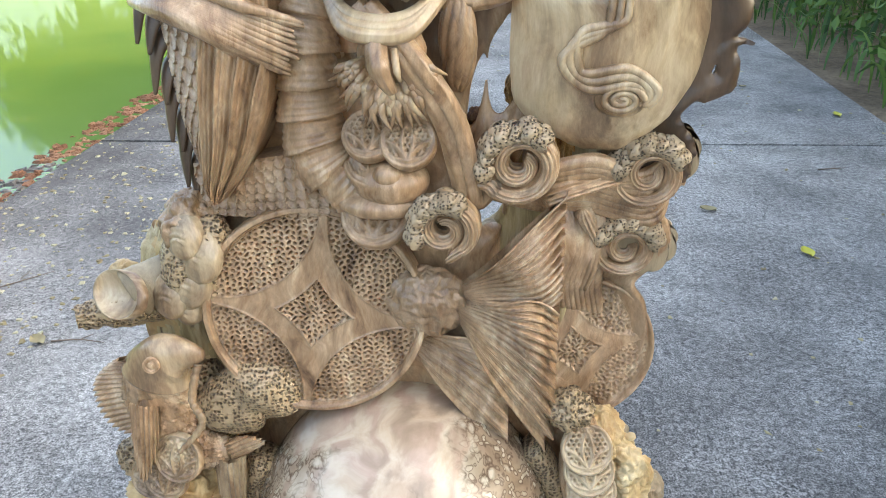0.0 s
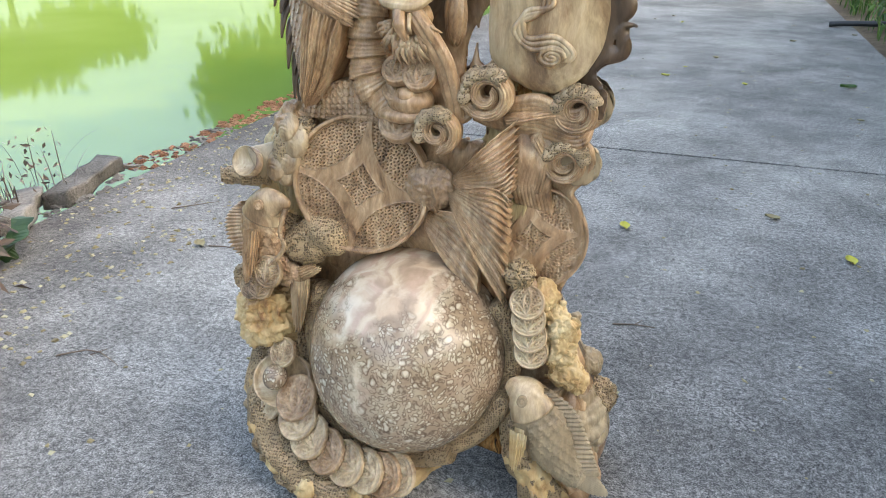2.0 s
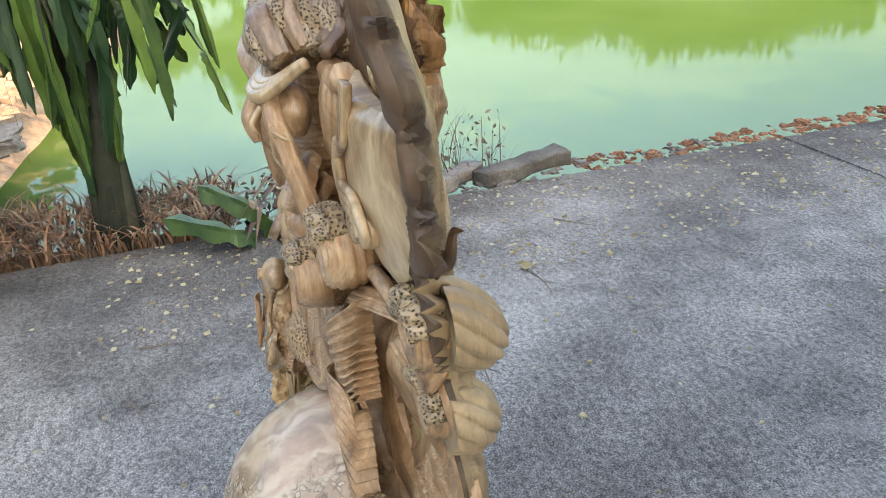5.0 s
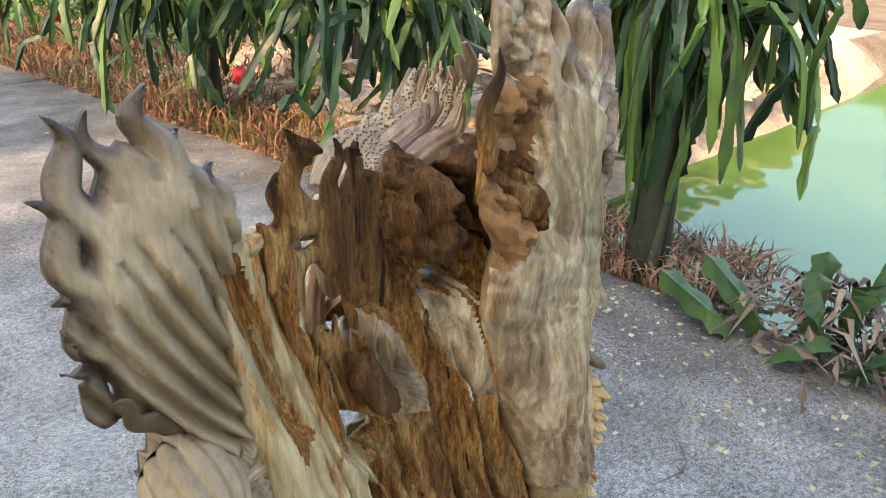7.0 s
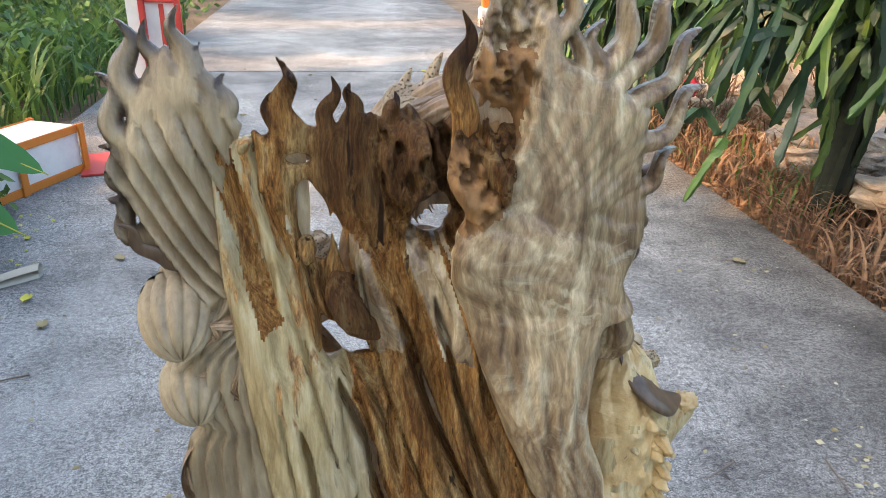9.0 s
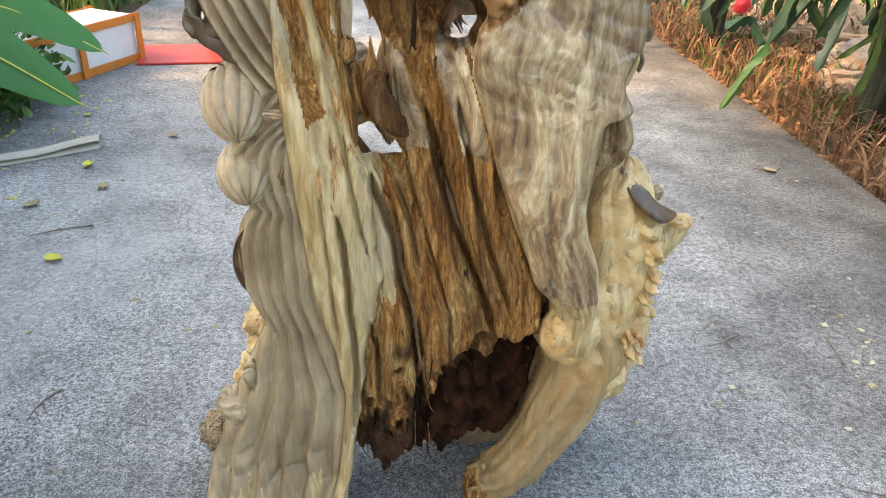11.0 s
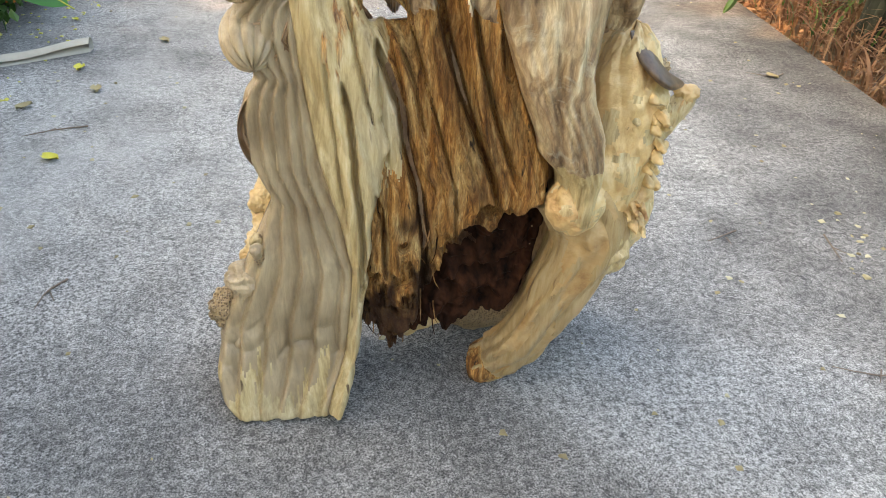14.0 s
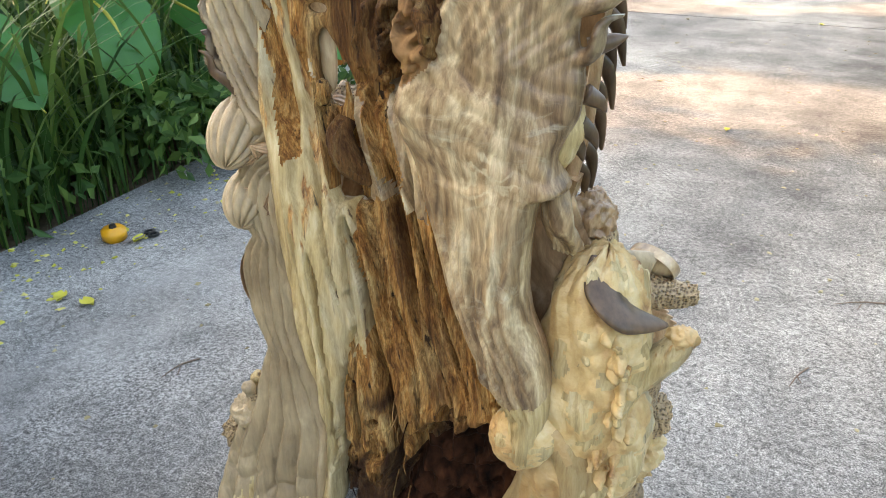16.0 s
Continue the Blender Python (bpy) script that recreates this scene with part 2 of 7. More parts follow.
def pitted(name, scale, rand, walls, hole, near, far):
    """Wood drilled all over with small round pits; their shade is put into the colour."""
    m = Mat(name, 0.45, coat=0.15)
    v = m.coords(warp=0.012, warp_scale=20)
    d = m.cells(v, scale, rand=rand)
    big = m.noise(v, 11, 5, 0.65)
    col = m.ramp(big, [(0.3, tuple(c * 0.6 for c in walls)), (0.5, walls), (0.72, tuple(c * 1.35 for c in walls))])
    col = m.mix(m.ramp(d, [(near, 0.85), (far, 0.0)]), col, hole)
    m.colour(m.burnt(col)).bump(m.ramp(d, [(near, 0.0), (far + 0.06, 1.0)]), 1.0, 1.2 / scale)
    return m.m


def ball_wood():
    m = Mat("polished_burl", 0.24, coat=0.6)
    m.b.inputs["Coat Roughness"].default_value = 0.2
    v = m.coords(warp=0.2, warp_scale=5)
    a = m.noise(v, 6, 7, 0.62)
    w = m.node("ShaderNodeTexWave", Scale=5.0, Distortion=22.0, Detail=6.0)
    m.link(v, w.inputs["Vector"])
    d = m.cells(m.coords(warp=0.05, warp_scale=22), 95)
    d2 = m.cells(m.coords(warp=0.05, warp_scale=16), 48)
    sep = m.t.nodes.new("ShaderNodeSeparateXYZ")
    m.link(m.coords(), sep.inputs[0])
    # brown blisters low and at flanks; the pale middle also paints in sky reflection
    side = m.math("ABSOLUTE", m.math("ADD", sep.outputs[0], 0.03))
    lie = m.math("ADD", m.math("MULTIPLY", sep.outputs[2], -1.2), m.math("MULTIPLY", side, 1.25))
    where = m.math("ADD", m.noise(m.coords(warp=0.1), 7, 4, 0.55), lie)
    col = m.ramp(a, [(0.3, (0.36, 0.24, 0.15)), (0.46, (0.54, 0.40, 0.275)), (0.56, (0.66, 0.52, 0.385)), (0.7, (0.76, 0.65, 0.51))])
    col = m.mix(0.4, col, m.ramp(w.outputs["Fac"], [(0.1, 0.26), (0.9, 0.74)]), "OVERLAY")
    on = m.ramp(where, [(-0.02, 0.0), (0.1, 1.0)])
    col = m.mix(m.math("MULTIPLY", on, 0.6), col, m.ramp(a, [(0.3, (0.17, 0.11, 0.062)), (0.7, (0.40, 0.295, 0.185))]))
    few = m.ramp(m.noise(m.coords(), 21, 3, 0.6), [(0.42, 0.12), (0.56, 1.0)])
    col = m.mix(m.math("MULTIPLY", m.math("MULTIPLY", m.ramp(d, [(0.30, 0.0), (0.46, 1.0), (0.6, 0.0)]), on), 0.75), col, (0.11, 0.068, 0.042))
    col = m.mix(m.math("MULTIPLY", m.ramp(d, [(0.24, 0.95), (0.42, 0.0)]), m.math("MULTIPLY", on, few)), col, (0.64, 0.55, 0.40))
    many = m.ramp(m.noise(m.coords(), 11, 2, 0.5), [(0.50, 0.0), (0.56, 1.0)])
    col = m.mix(m.math("MULTIPLY", m.ramp(d2, [(0.30, 0.0), (0.42, 0.8), (0.52, 0.0)]), m.math("MULTIPLY", on, many)), col, (0.13, 0.082, 0.05))
    col = m.mix(m.math("MULTIPLY", m.ramp(d2, [(0.18, 0.9), (0.36, 0.0)]), m.math("MULTIPLY", on, many)), col, (0.70, 0.61, 0.46))
    m.colour(col).bump(a, 0.03, 0.004)
    return m.m


def plain_wood(name, lo, hi, rough=0.4, coat=0.15):
    m = Mat(name, rough, coat)
    g = m.noise(m.coords((40, 40, 8), warp=0.05), 1.0, 5, 0.6)
    m.colour(m.ramp(g, [(0.3, lo), (0.7, hi)])).bump(g, 0.15, 0.004)
    return m.m


def leafy(name, dark, mid, light, rough=0.45, scale=3.0, trans=0.0):
    m = Mat(name, rough, spec=0.4)
    info = m.t.nodes.new("ShaderNodeNewGeometry")
    n = m.noise(m.coords(), scale, 4, 0.6)
    f = m.math("ADD", m.math("MULTIPLY", info.outputs["Random Per Island"], 0.55), m.math("MULTIPLY", n, 0.5))
    m.colour(m.ramp(f, [(0.2, dark), (0.5, mid), (0.85, light)]))
    m.bump(n, 0.2, 0.01)
    if trans:
        tr = m.t.nodes.new("ShaderNodeBsdfTranslucent")
        m.link(m.ramp(f, [(0.2, mid), (0.85, light)]), tr.inputs[0])
        mx = m.t.nodes.new("ShaderNodeMixShader")
        mx.inputs[0].default_value = trans
        m.link(m.b.outputs[0], mx.inputs[1])
        m.link(tr.outputs[0], mx.inputs[2])
        m.link(mx.outputs[0], m.t.nodes["Material Output"].inputs[0])
    return m.m


def earth(name, a, b, c, scale=2.5, rough=0.95):
    m = Mat(name, rough, spec=0.2)
    v = m.coords()
    n, f = m.noise(v, scale, 6, 0.65), m.noise(v, scale * 14, 5, 0.7)
    col = m.ramp(n, [(0.3, a), (0.5, b), (0.72, c)])
    col = m.mix(0.6, col, m.ramp(f, [(0.3, 0.25), (0.7, 0.75)]), "OVERLAY")
    m.colour(col).bump(f, 0.6, 0.03).bump(n, 0.4, 0.08)
    return m.m


def pond_water():
    m = Mat("algae_water", 0.06, spec=0.0)
    v = m.coords()
    n = m.noise(v, 0.25, 3, 0.5)
    m.colour(m.ramp(n, [(0.3, (0.070, 0.135, 0.026)), (0.55, (0.098, 0.17, 0.045)), (0.75, (0.12, 0.195, 0.07))]))
    m.bump(m.noise(v, 1.3, 3, 0.5), 0.02, 0.05)
    gl = m.node("ShaderNodeBsdfGlossy", Roughness=0.05)
    m.link(m.height, gl.inputs["Normal"])
    mx = m.t.nodes.new("ShaderNodeMixShader")
    mx.inputs[0].default_value = 0.2
    m.link(m.b.outputs[0], mx.inputs[1])
    m.link(gl.outputs[0], mx.inputs[2])
    m.link(mx.outputs[0], m.t.nodes["Material Output"].inputs[0])
    return m.m


def paint(name, c, rough=0.5, wear=0.35):
    m = Mat(name, rough)
    v = m.coords()
    n = m.noise(v, 9, 6, 0.7)
    m.colour(m.mix(m.ramp(n, [(0.45, 0.0), (0.75, wear)]), c, tuple(x * 0.5 for x in c))).bump(n, 0.1, 0.005)
    return m.m


def brick_wall():
    m = Mat("far_brickwork", 0.9)
    br = m.node("ShaderNodeTexBrick", Scale=4.0)
    br.inputs["Color1"].default_value = (0.24, 0.13, 0.09, 1)
    br.inputs["Color2"].default_value = (0.32, 0.19, 0.13, 1)
    br.inputs["Mortar"].default_value = (0.3, 0.28, 0.25, 1)
    m.link(m.coords((1, 1, 1)), br.inputs["Vector"])
    m.colour(br.outputs[0])
    return m.m


CONCRETE, CARVED, PALE, GREY, FIGURED, RAW = concrete(), carved(), carved_pale(), grey_carved(), figured(), raw_wood()
BURL, SAP, BALL = burl(), sapwood(), ball_wood()
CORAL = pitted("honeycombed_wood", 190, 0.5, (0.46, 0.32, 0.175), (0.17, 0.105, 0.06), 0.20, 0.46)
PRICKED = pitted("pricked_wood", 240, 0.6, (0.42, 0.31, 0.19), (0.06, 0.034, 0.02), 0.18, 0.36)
DARK = plain_wood("dark_tip_wood", (0.050, 0.030, 0.018), (0.165, 0.10, 0.058), 0.4, 0.12)
FIBRE = plain_wood("orange_fibre", (0.09, 0.04, 0.014), (0.40, 0.21, 0.08), 0.8, 0.0)
# rotten brown taken near black: the hollow's shade is in the colour
PIT = plain_wood("shaded_cavity_wood", (0.002, 0.0008, 0.0005), (0.055, 0.020, 0.009), 0.9, 0.0)
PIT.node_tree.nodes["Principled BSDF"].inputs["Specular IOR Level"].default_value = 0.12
CACTUS = leafy("cactus_green", (0.006, 0.018, 0.009), (0.018, 0.048, 0.017), (0.10, 0.17, 0.03), 0.4, 6)
LEAF = leafy("weed_leaf", (0.018, 0.05, 0.016), (0.05, 0.125, 0.028), (0.16, 0.26, 0.06), 0.5, 3, 0.3)
BANANA = leafy("banana_leaf", (0.03, 0.13, 0.03), (0.05, 0.2, 0.045), (0.10, 0.30, 0.07), 0.35, 2, 0.25)
DRY = leafy("dry_grass", (0.075, 0.038, 0.022), (0.19, 0.10, 0.055), (0.36, 0.22, 0.125), 0.8, 4, 0.2)
TWIG = leafy("dead_twig", (0.06, 0.04, 0.03), (0.14, 0.10, 0.075), (0.27, 0.22, 0.17), 0.8, 9)
BARK = earth("tree_bark", (0.05, 0.04, 0.03), (0.10, 0.085, 0.065), (0.17, 0.15, 0.12), 9)
SOIL = earth("soil", (0.10, 0.075, 0.05), (0.17, 0.125, 0.085), (0.25, 0.19, 0.13), 1.5)
CLAY = earth("sandy_rock", (0.27, 0.185, 0.125), (0.42, 0.31, 0.215), (0.56, 0.44, 0.33), 1.2)
DARK_STONE = earth("damp_grey_stone", (0.085, 0.077, 0.068), (0.15, 0.137, 0.122), (0.24, 0.22, 0.20), 4.0)
RUST = earth("rotten_brick", (0.13, 0.06, 0.035), (0.26, 0.125, 0.07), (0.40, 0.24, 0.15), 6.0)
STONE = earth("grey_stone", (0.16, 0.14, 0.125), (0.26, 0.235, 0.21), (0.36, 0.33, 0.3), 3.0)
WATER = pond_water()
YELLOW_LEAF = leafy("yellow_leaf", (0.35, 0.33, 0.05), (0.52, 0.48, 0.06), (0.62, 0.55, 0.2), 0.6, 20)
DRY_LEAF = leafy("fallen_leaf", (0.16, 0.12, 0.06), (0.32, 0.27, 0.14), (0.45, 0.42, 0.28), 0.7, 20)
WHITE, ORANGE, RED, BLACK = paint("white_paint", (0.72, 0.72, 0.7)), paint("orange_paint", (0.62, 0.20, 0.03)), paint("red_paint", (0.5, 0.05, 0.04)), paint("black_plastic", (0.02, 0.02, 0.022), 0.4)
FLOWER = paint("red_flower", (0.7, 0.03, 0.05), 0.5, 0.2)


# ---- helpers for building ----
def mesh_of(name, verts, faces, mats, idx=None, smooth=True):
    me = bpy.data.meshes.new(name)
    me.from_pydata(verts, [], faces)
    for m in (mats if isinstance(mats, (list, tuple)) else [mats]):
        me.materials.append(m)
    if idx is not None:
        me.polygons.foreach_set("material_index", idx)
    if smooth:
        me.polygons.foreach_set("use_smooth", [True] * len(me.polygons))
    me.update()
    return me


def part(name, bm, material, parent=None, label="", smooth=False):
    me = bpy.data.meshes.new(name)
    bm.to_mesh(me)
    bm.free()
    me.materials.append(material)
    if smooth:
        me.polygons.foreach_set("use_smooth", [True] * len(me.polygons))
    ob = new(name, me)
    if parent is not None:
        ob.parent = parent
    if label:
        tagged(ob, label)
    return ob


def thing(name, at=(0, 0, 0), turn=0.0, label="", category="", group="", kind=""):
    ob = new(name)
    ob.empty_display_size = 0.1
    ob.matrix_basis = pose(*at, 0, 0, turn)
    return tagged(ob, label, category, group, kind)


def box(x0, x1, y0, y1, z0, z1, bevel=0.0, bm=None):
    bm = bm or bmesh.new()
    g = bmesh.ops.create_cube(bm, size=1, matrix=Matrix.LocRotScale(((x0 + x1) / 2, (y0 + y1) / 2, (z0 + z1) / 2), None, (x1 - x0, y1 - y0, z1 - z0)))
    if bevel:
        edges = list({e for v in g["verts"] for e in v.link_edges})
        bmesh.ops.bevel(bm, geom=edges, offset=bevel, segments=2, affect="EDGES")
    return bm


def frac_hash(i, j, k, seed):
    n = (i * 374761393 + j * 668265263 + k * 2147483647 + seed * 144269) & 0xFFFFFFFF
    n = ((n ^ (n >> 13)) * 1274126177) & 0xFFFFFFFF
    return ((n ^ (n >> 16)) & 0xFFFF) / 65535.0


def vnoise(x, y, z=0.0, seed=1):
    """Smooth value noise in 0..1 over arrays."""
    x, y, z = np.broadcast_arrays(np.asarray(x, float), np.asarray(y, float), np.asarray(z, float))
    i, j, k = (np.floor(a).astype(np.int64) for a in (x, y, z))
    fx, fy, fz = x - i, y - j, z - k
    fx, fy, fz = (a * a * (3 - 2 * a) for a in (fx, fy, fz))
    out = 0.0
    for a in (0, 1):
        for b in (0, 1):
            for c in (0, 1):
                w = (fx if a else 1 - fx) * (fy if b else 1 - fy) * (fz if c else 1 - fz)
                out = out + w * frac_hash(i + a, j + b, k + c, seed)
    return out


def fbm(x, y, z=0.0, octaves=4, seed=1):
    s, amp, tot = 0.0, 1.0, 0.0
    for o in range(octaves):
        f = 2.0 ** o
        s = s + amp * vnoise(x * f, y * f, np.asarray(z) * f, seed + o)
        tot += amp
        amp *= 0.5
    return s / tot


# ---- ground, road, pond ----
def ground_sheet():
    """One sheet to the horizon: verge beside the road, a basin under the pond, a rocky bank in the south-west."""
    xs = np.concatenate([[-900, -300, -120], np.linspace(-60, -8, 27), np.linspace(-7.75, 8, 64), np.linspace(10, 60, 14), [120, 300, 900]])
    ys = np.concatenate([[-900, -300, -120], np.linspace(-60, -12, 18), np.linspace(-11.75, 8, 80), np.linspace(10, 70, 20), [120, 300, 900]])
    X, Y = np.meshgrid(xs, ys)
    Z = -0.05 + 0.05 * (fbm(X * 1.3, Y * 1.3, 0, 4, 3) - 0.5)
    shore = -1.9 + 0.35 * (fbm(Y * 0.5, Y * 0, 0, 3, 9) - 0.5)           # southern shore of the pond
    inside = np.clip((-2.15 - 0.22 * np.clip((0.1 - Y) / 0.6, 0, 1) - X) / 0.5, 0, 1) * np.clip((Y - shore) / 1.6 + np.clip((X + 6) * 0.05, -0.3, 0.3), 0, 1) * np.clip((X + 24.5) / 2, 0, 1) * np.clip((31 - Y) / 3, 0, 1)
    Z = Z - 1.1 * inside
    rock = np.clip((-2.9 - X) / 0.7, 0, 1) * np.clip((-1.2 - Y) / 1.0, 0, 1) * np.clip((X + 14) / 4, 0, 1) * np.clip((Y + 12) / 4, 0, 1)
    Z = Z + rock * (0.32 * fbm(X * 0.9, Y * 0.9, 0, 4, 5) - 0.05)
    Z = np.where(np.abs(X) < 2.3, np.minimum(Z, -0.03), Z)
    nv, nu = X.shape
    verts = np.stack([X, Y, Z], -1).reshape(-1, 3)
    faces, idx = [], []
    for j in range(nv - 1):
        for i in range(nu - 1):
            a = j * nu + i
            faces.append((a, a + 1, a + nu + 1, a + nu))
            idx.append(1 if rock[j, i] > 0.3 or (inside[j, i] < 0.05 and X[j, i] < -22) else 0)
    ob = new("ground", mesh_of("ground", verts, faces, [SOIL, CLAY], idx))
    return tagged(ob, "bare brown earth and sandy rock beside the road", "ground", kind="structure")


ground_sheet()
ROAD_W, ROAD_E = -2.0, 2.0
road = thing("road", label="grey weathered concrete road with fine joints", category="road", kind="structure")


def road_slab(y0, y1):
    bm = box(ROAD_W, ROAD_E, y0 + 0.006, y1 - 0.006, -0.16, 0.0)
    top = [e for e in bm.edges if all(v.co.z > -0.01 for v in e.verts)]
    bmesh.ops.bevel(bm, geom=top, offset=0.007, segments=2, affect="EDGES")
    part("slab", bm, CONCRETE, road)


JOINT = 2.62
for k in range(-7, 7):
    road_slab(JOINT + 9 * k, JOINT + 9 * k + 9)

bm = bmesh.new()
bmesh.ops.create_grid(bm, x_segments=1, y_segments=1, size=1)
for v in bm.verts:
    v.co = Vector((-13.4 + v.co.x * 11.2, 14 + v.co.y * 17, -0.38))
tagged(part("water", bm, WATER), "still yellow-green pond water mirroring sky and trees", "pond", kind="structure")


def far_bank():
    bm = bmesh.new()
    for x0, x1, y0, y1 in ((-36, -24.2, -12, 40), (-36, -2.2, 30.2, 40)):
        box(x0, x1, y0, y1, -0.6, 0.35, 0.2, bm)
    ob = part("embankment", bm, CLAY)
    return tagged(ob, "low tan earth bank on the far side of the pond", "bank", kind="structure")


far_bank()


# ---- the carved root sculpture: one mesh ----
S_MATS = [CARVED, PALE, GREY, FIGURED, RAW, BURL, SAP, CORAL, BALL, DARK, FIBRE, PIT, PRICKED]
M_CARVED, M_PALE, M_GREY, M_FIG, M_RAW, M_BURL, M_SAP, M_CORAL, M_BALL, M_DARK, M_FIBRE, M_PIT, M_PRICKED = range(13)
S_V, S_F, S_I, S_T, S_N = [], [], [], [], [0]


def emit(P, mat, wrap=False, mask=None, flip=False, tone=None):
    """Add a grid of points (nv, nu, 3) as quads; tone 0..1 is the wood's own change from pale to burnt brown."""
    nv, nu = P.shape[:2]
    base = S_N[0]
    S_V.append(P.reshape(-1, 3))
    S_T.append(np.zeros(nv * nu) if tone is None else np.asarray(tone, float).reshape(-1))
    S_N[0] += nv * nu
    cols = nu if wrap else nu - 1
    j, i = np.meshgrid(np.arange(nv - 1), np.arange(cols), indexing="ij")
    a, b = j * nu + i, j * nu + (i + 1) % nu
    q = np.stack([a, b, b + nu, a + nu], -1)
    if flip:
        q = q[..., ::-1]
    m = np.full(q.shape[:2], mat) if np.isscalar(mat) else mat
    if mask is not None:
        q, m = q[mask], m[mask]
    S_F.append(q.reshape(-1, 4) + base)
    S_I.append(np.asarray(m).reshape(-1))


def line(z, pts):
    """Piecewise smooth curve through (z, value) pairs."""
    zs, vs = zip(*pts)
    return np.interp(z, zs, vs)


def smooth_line(z, pts, span=0.012):
    return (line(z - span, pts) + 2 * line(z, pts) + line(z + span, pts)) / 4


def slab(z0, z1, xa, xb, yb, yf, mat, step=0.005, hole=None, mat_f=None):
    """A carved plank standing in the xz plane: edges xa(z), xb(z); back and front surfaces yb, yf(x, z, u, v); hole(x, z) opens it."""
    nv = max(3, int((z1 - z0) / step))
    z = np.linspace(z0, z1, nv)
    A, B = xa(z), xb(z)
    nu = max(3, int(np.max(np.abs(A - B)) / step))
    u = np.linspace(0, 1, nu)
    U, V = np.meshgrid(u, (z - z0) / (z1 - z0))
    X = A[:, None] * (1 - U) + B[:, None] * U
    Z = np.repeat(z[:, None], nu, 1)
    rim = np.minimum(1, np.minimum(np.minimum(U, 1 - U) * np.abs(A - B)[:, None], np.minimum(V, 1 - V) * (z1 - z0)) / 0.02)
    YB, YF = yb(X, Z, U, V), yf(X, Z, U, V)
    mid = (YB + YF) / 2
    YB, YF = mid + (YB - mid) * (0.35 + 0.65 * np.sqrt(rim)), mid + (YF - mid) * (0.35 + 0.65 * np.sqrt(rim))
    xc, zc = (X[:-1, :-1] + X[1:, 1:]) / 2, (Z[:-1, :-1] + Z[1:, 1:]) / 2
    keep = np.ones(xc.shape, bool) if hole is None else ~hole(xc, zc)
    mb = mat(xc, zc) if callable(mat) else np.full(xc.shape, mat)
    mf = mb if mat_f is None else (mat_f(xc, zc) if callable(mat_f) else np.full(xc.shape, mat_f))
    PB, PF = np.stack([X, YB, Z], -1), np.stack([X, YF, Z], -1)
    emit(PB, mb, mask=keep)
    emit(PF, mf, mask=keep, flip=True)
    padded = np.pad(keep, 1)
    walls, wm = [], []
    for dj, di, corner in ((-1, 0, ((0, 0), (0, 1))), (1, 0, ((1, 1), (1, 0))), (0, -1, ((1, 0), (0, 0))), (0, 1, ((0, 1), (1, 1)))):
        edge = keep & ~padded[1 + dj:1 + dj + keep.shape[0], 1 + di:1 + di + keep.shape[1]]
        for j, i in zip(*np.nonzero(edge)):
            (a, b), (c, d) = corner
            walls += [PB[j + a, i + b], PB[j + c, i + d], PF[j + c, i + d], PF[j + a, i + b]]
            wm.append(mb[j, i])
    if walls:
        base = S_N[0]
        S_V.append(np.array(walls))
        S_T.append(np.zeros(len(walls)))
        S_N[0] += len(walls)
        S_F.append(np.arange(len(walls)).reshape(-1, 4) + base)
        S_I.append(np.array(wm))


def bezier(pts, n):
    """Catmull-Rom curve through the points."""
    p = np.array([pts[0], *pts, pts[-1]], float)
    out = []
    for t in np.linspace(0, len(pts) - 1 - 1e-6, n):
        k, f = int(t), t - int(t)
        a, b, c, d = p[k], p[k + 1], p[k + 2], p[k + 3]
        out.append(0.5 * (2 * b + (c - a) * f + (2 * a - 5 * b + 4 * c - d) * f * f + (3 * b - 3 * c + d - a) * f ** 3))
    return np.array(out)


def tube(pts, radii, mat, n=24, around=12, flat=1.0, up=(0, 1, 0), relief=None, tip=True, tone=0.0):
    """A swept limb. flat squeezes the section along 'up'; relief(s, a) adds to the radius."""
    C = bezier(pts, n)
    s = np.linspace(0, 1, n)
    R = np.interp(s, np.linspace(0, 1, len(radii)), radii)
    T = np.gradient(C, axis=0)
    T /= np.linalg.norm(T, axis=1)[:, None] + 1e-9
    upv = np.array(up, float)
    N = upv - T * (T @ upv)[:, None]
    N /= np.linalg.norm(N, axis=1)[:, None] + 1e-9
    B = np.cross(T, N)
    a = np.linspace(0, 2 * math.pi, around, endpoint=False)
    rr = R[:, None] * np.ones(around)
    if relief is not None:
        rr = rr + relief(s[:, None], a[None, :])
    P = C[:, None, :] + rr[..., None] * (np.cos(a)[None, :, None] * B[:, None, :] + flat * np.sin(a)[None, :, None] * N[:, None, :])
    if tip:
        P = np.concatenate([np.repeat(C[:1, None, :], around, 1), P, np.repeat(C[-1:, None, :], around, 1)])
    if callable(mat):
        rows = P.shape[0] - 1
        mat = np.broadcast_to(mat(np.linspace(0, 1, rows)[:, None], a[None, :]), (rows, around))
    emit(P, mat, wrap=True, tone=np.full(P.shape[:2], tone))


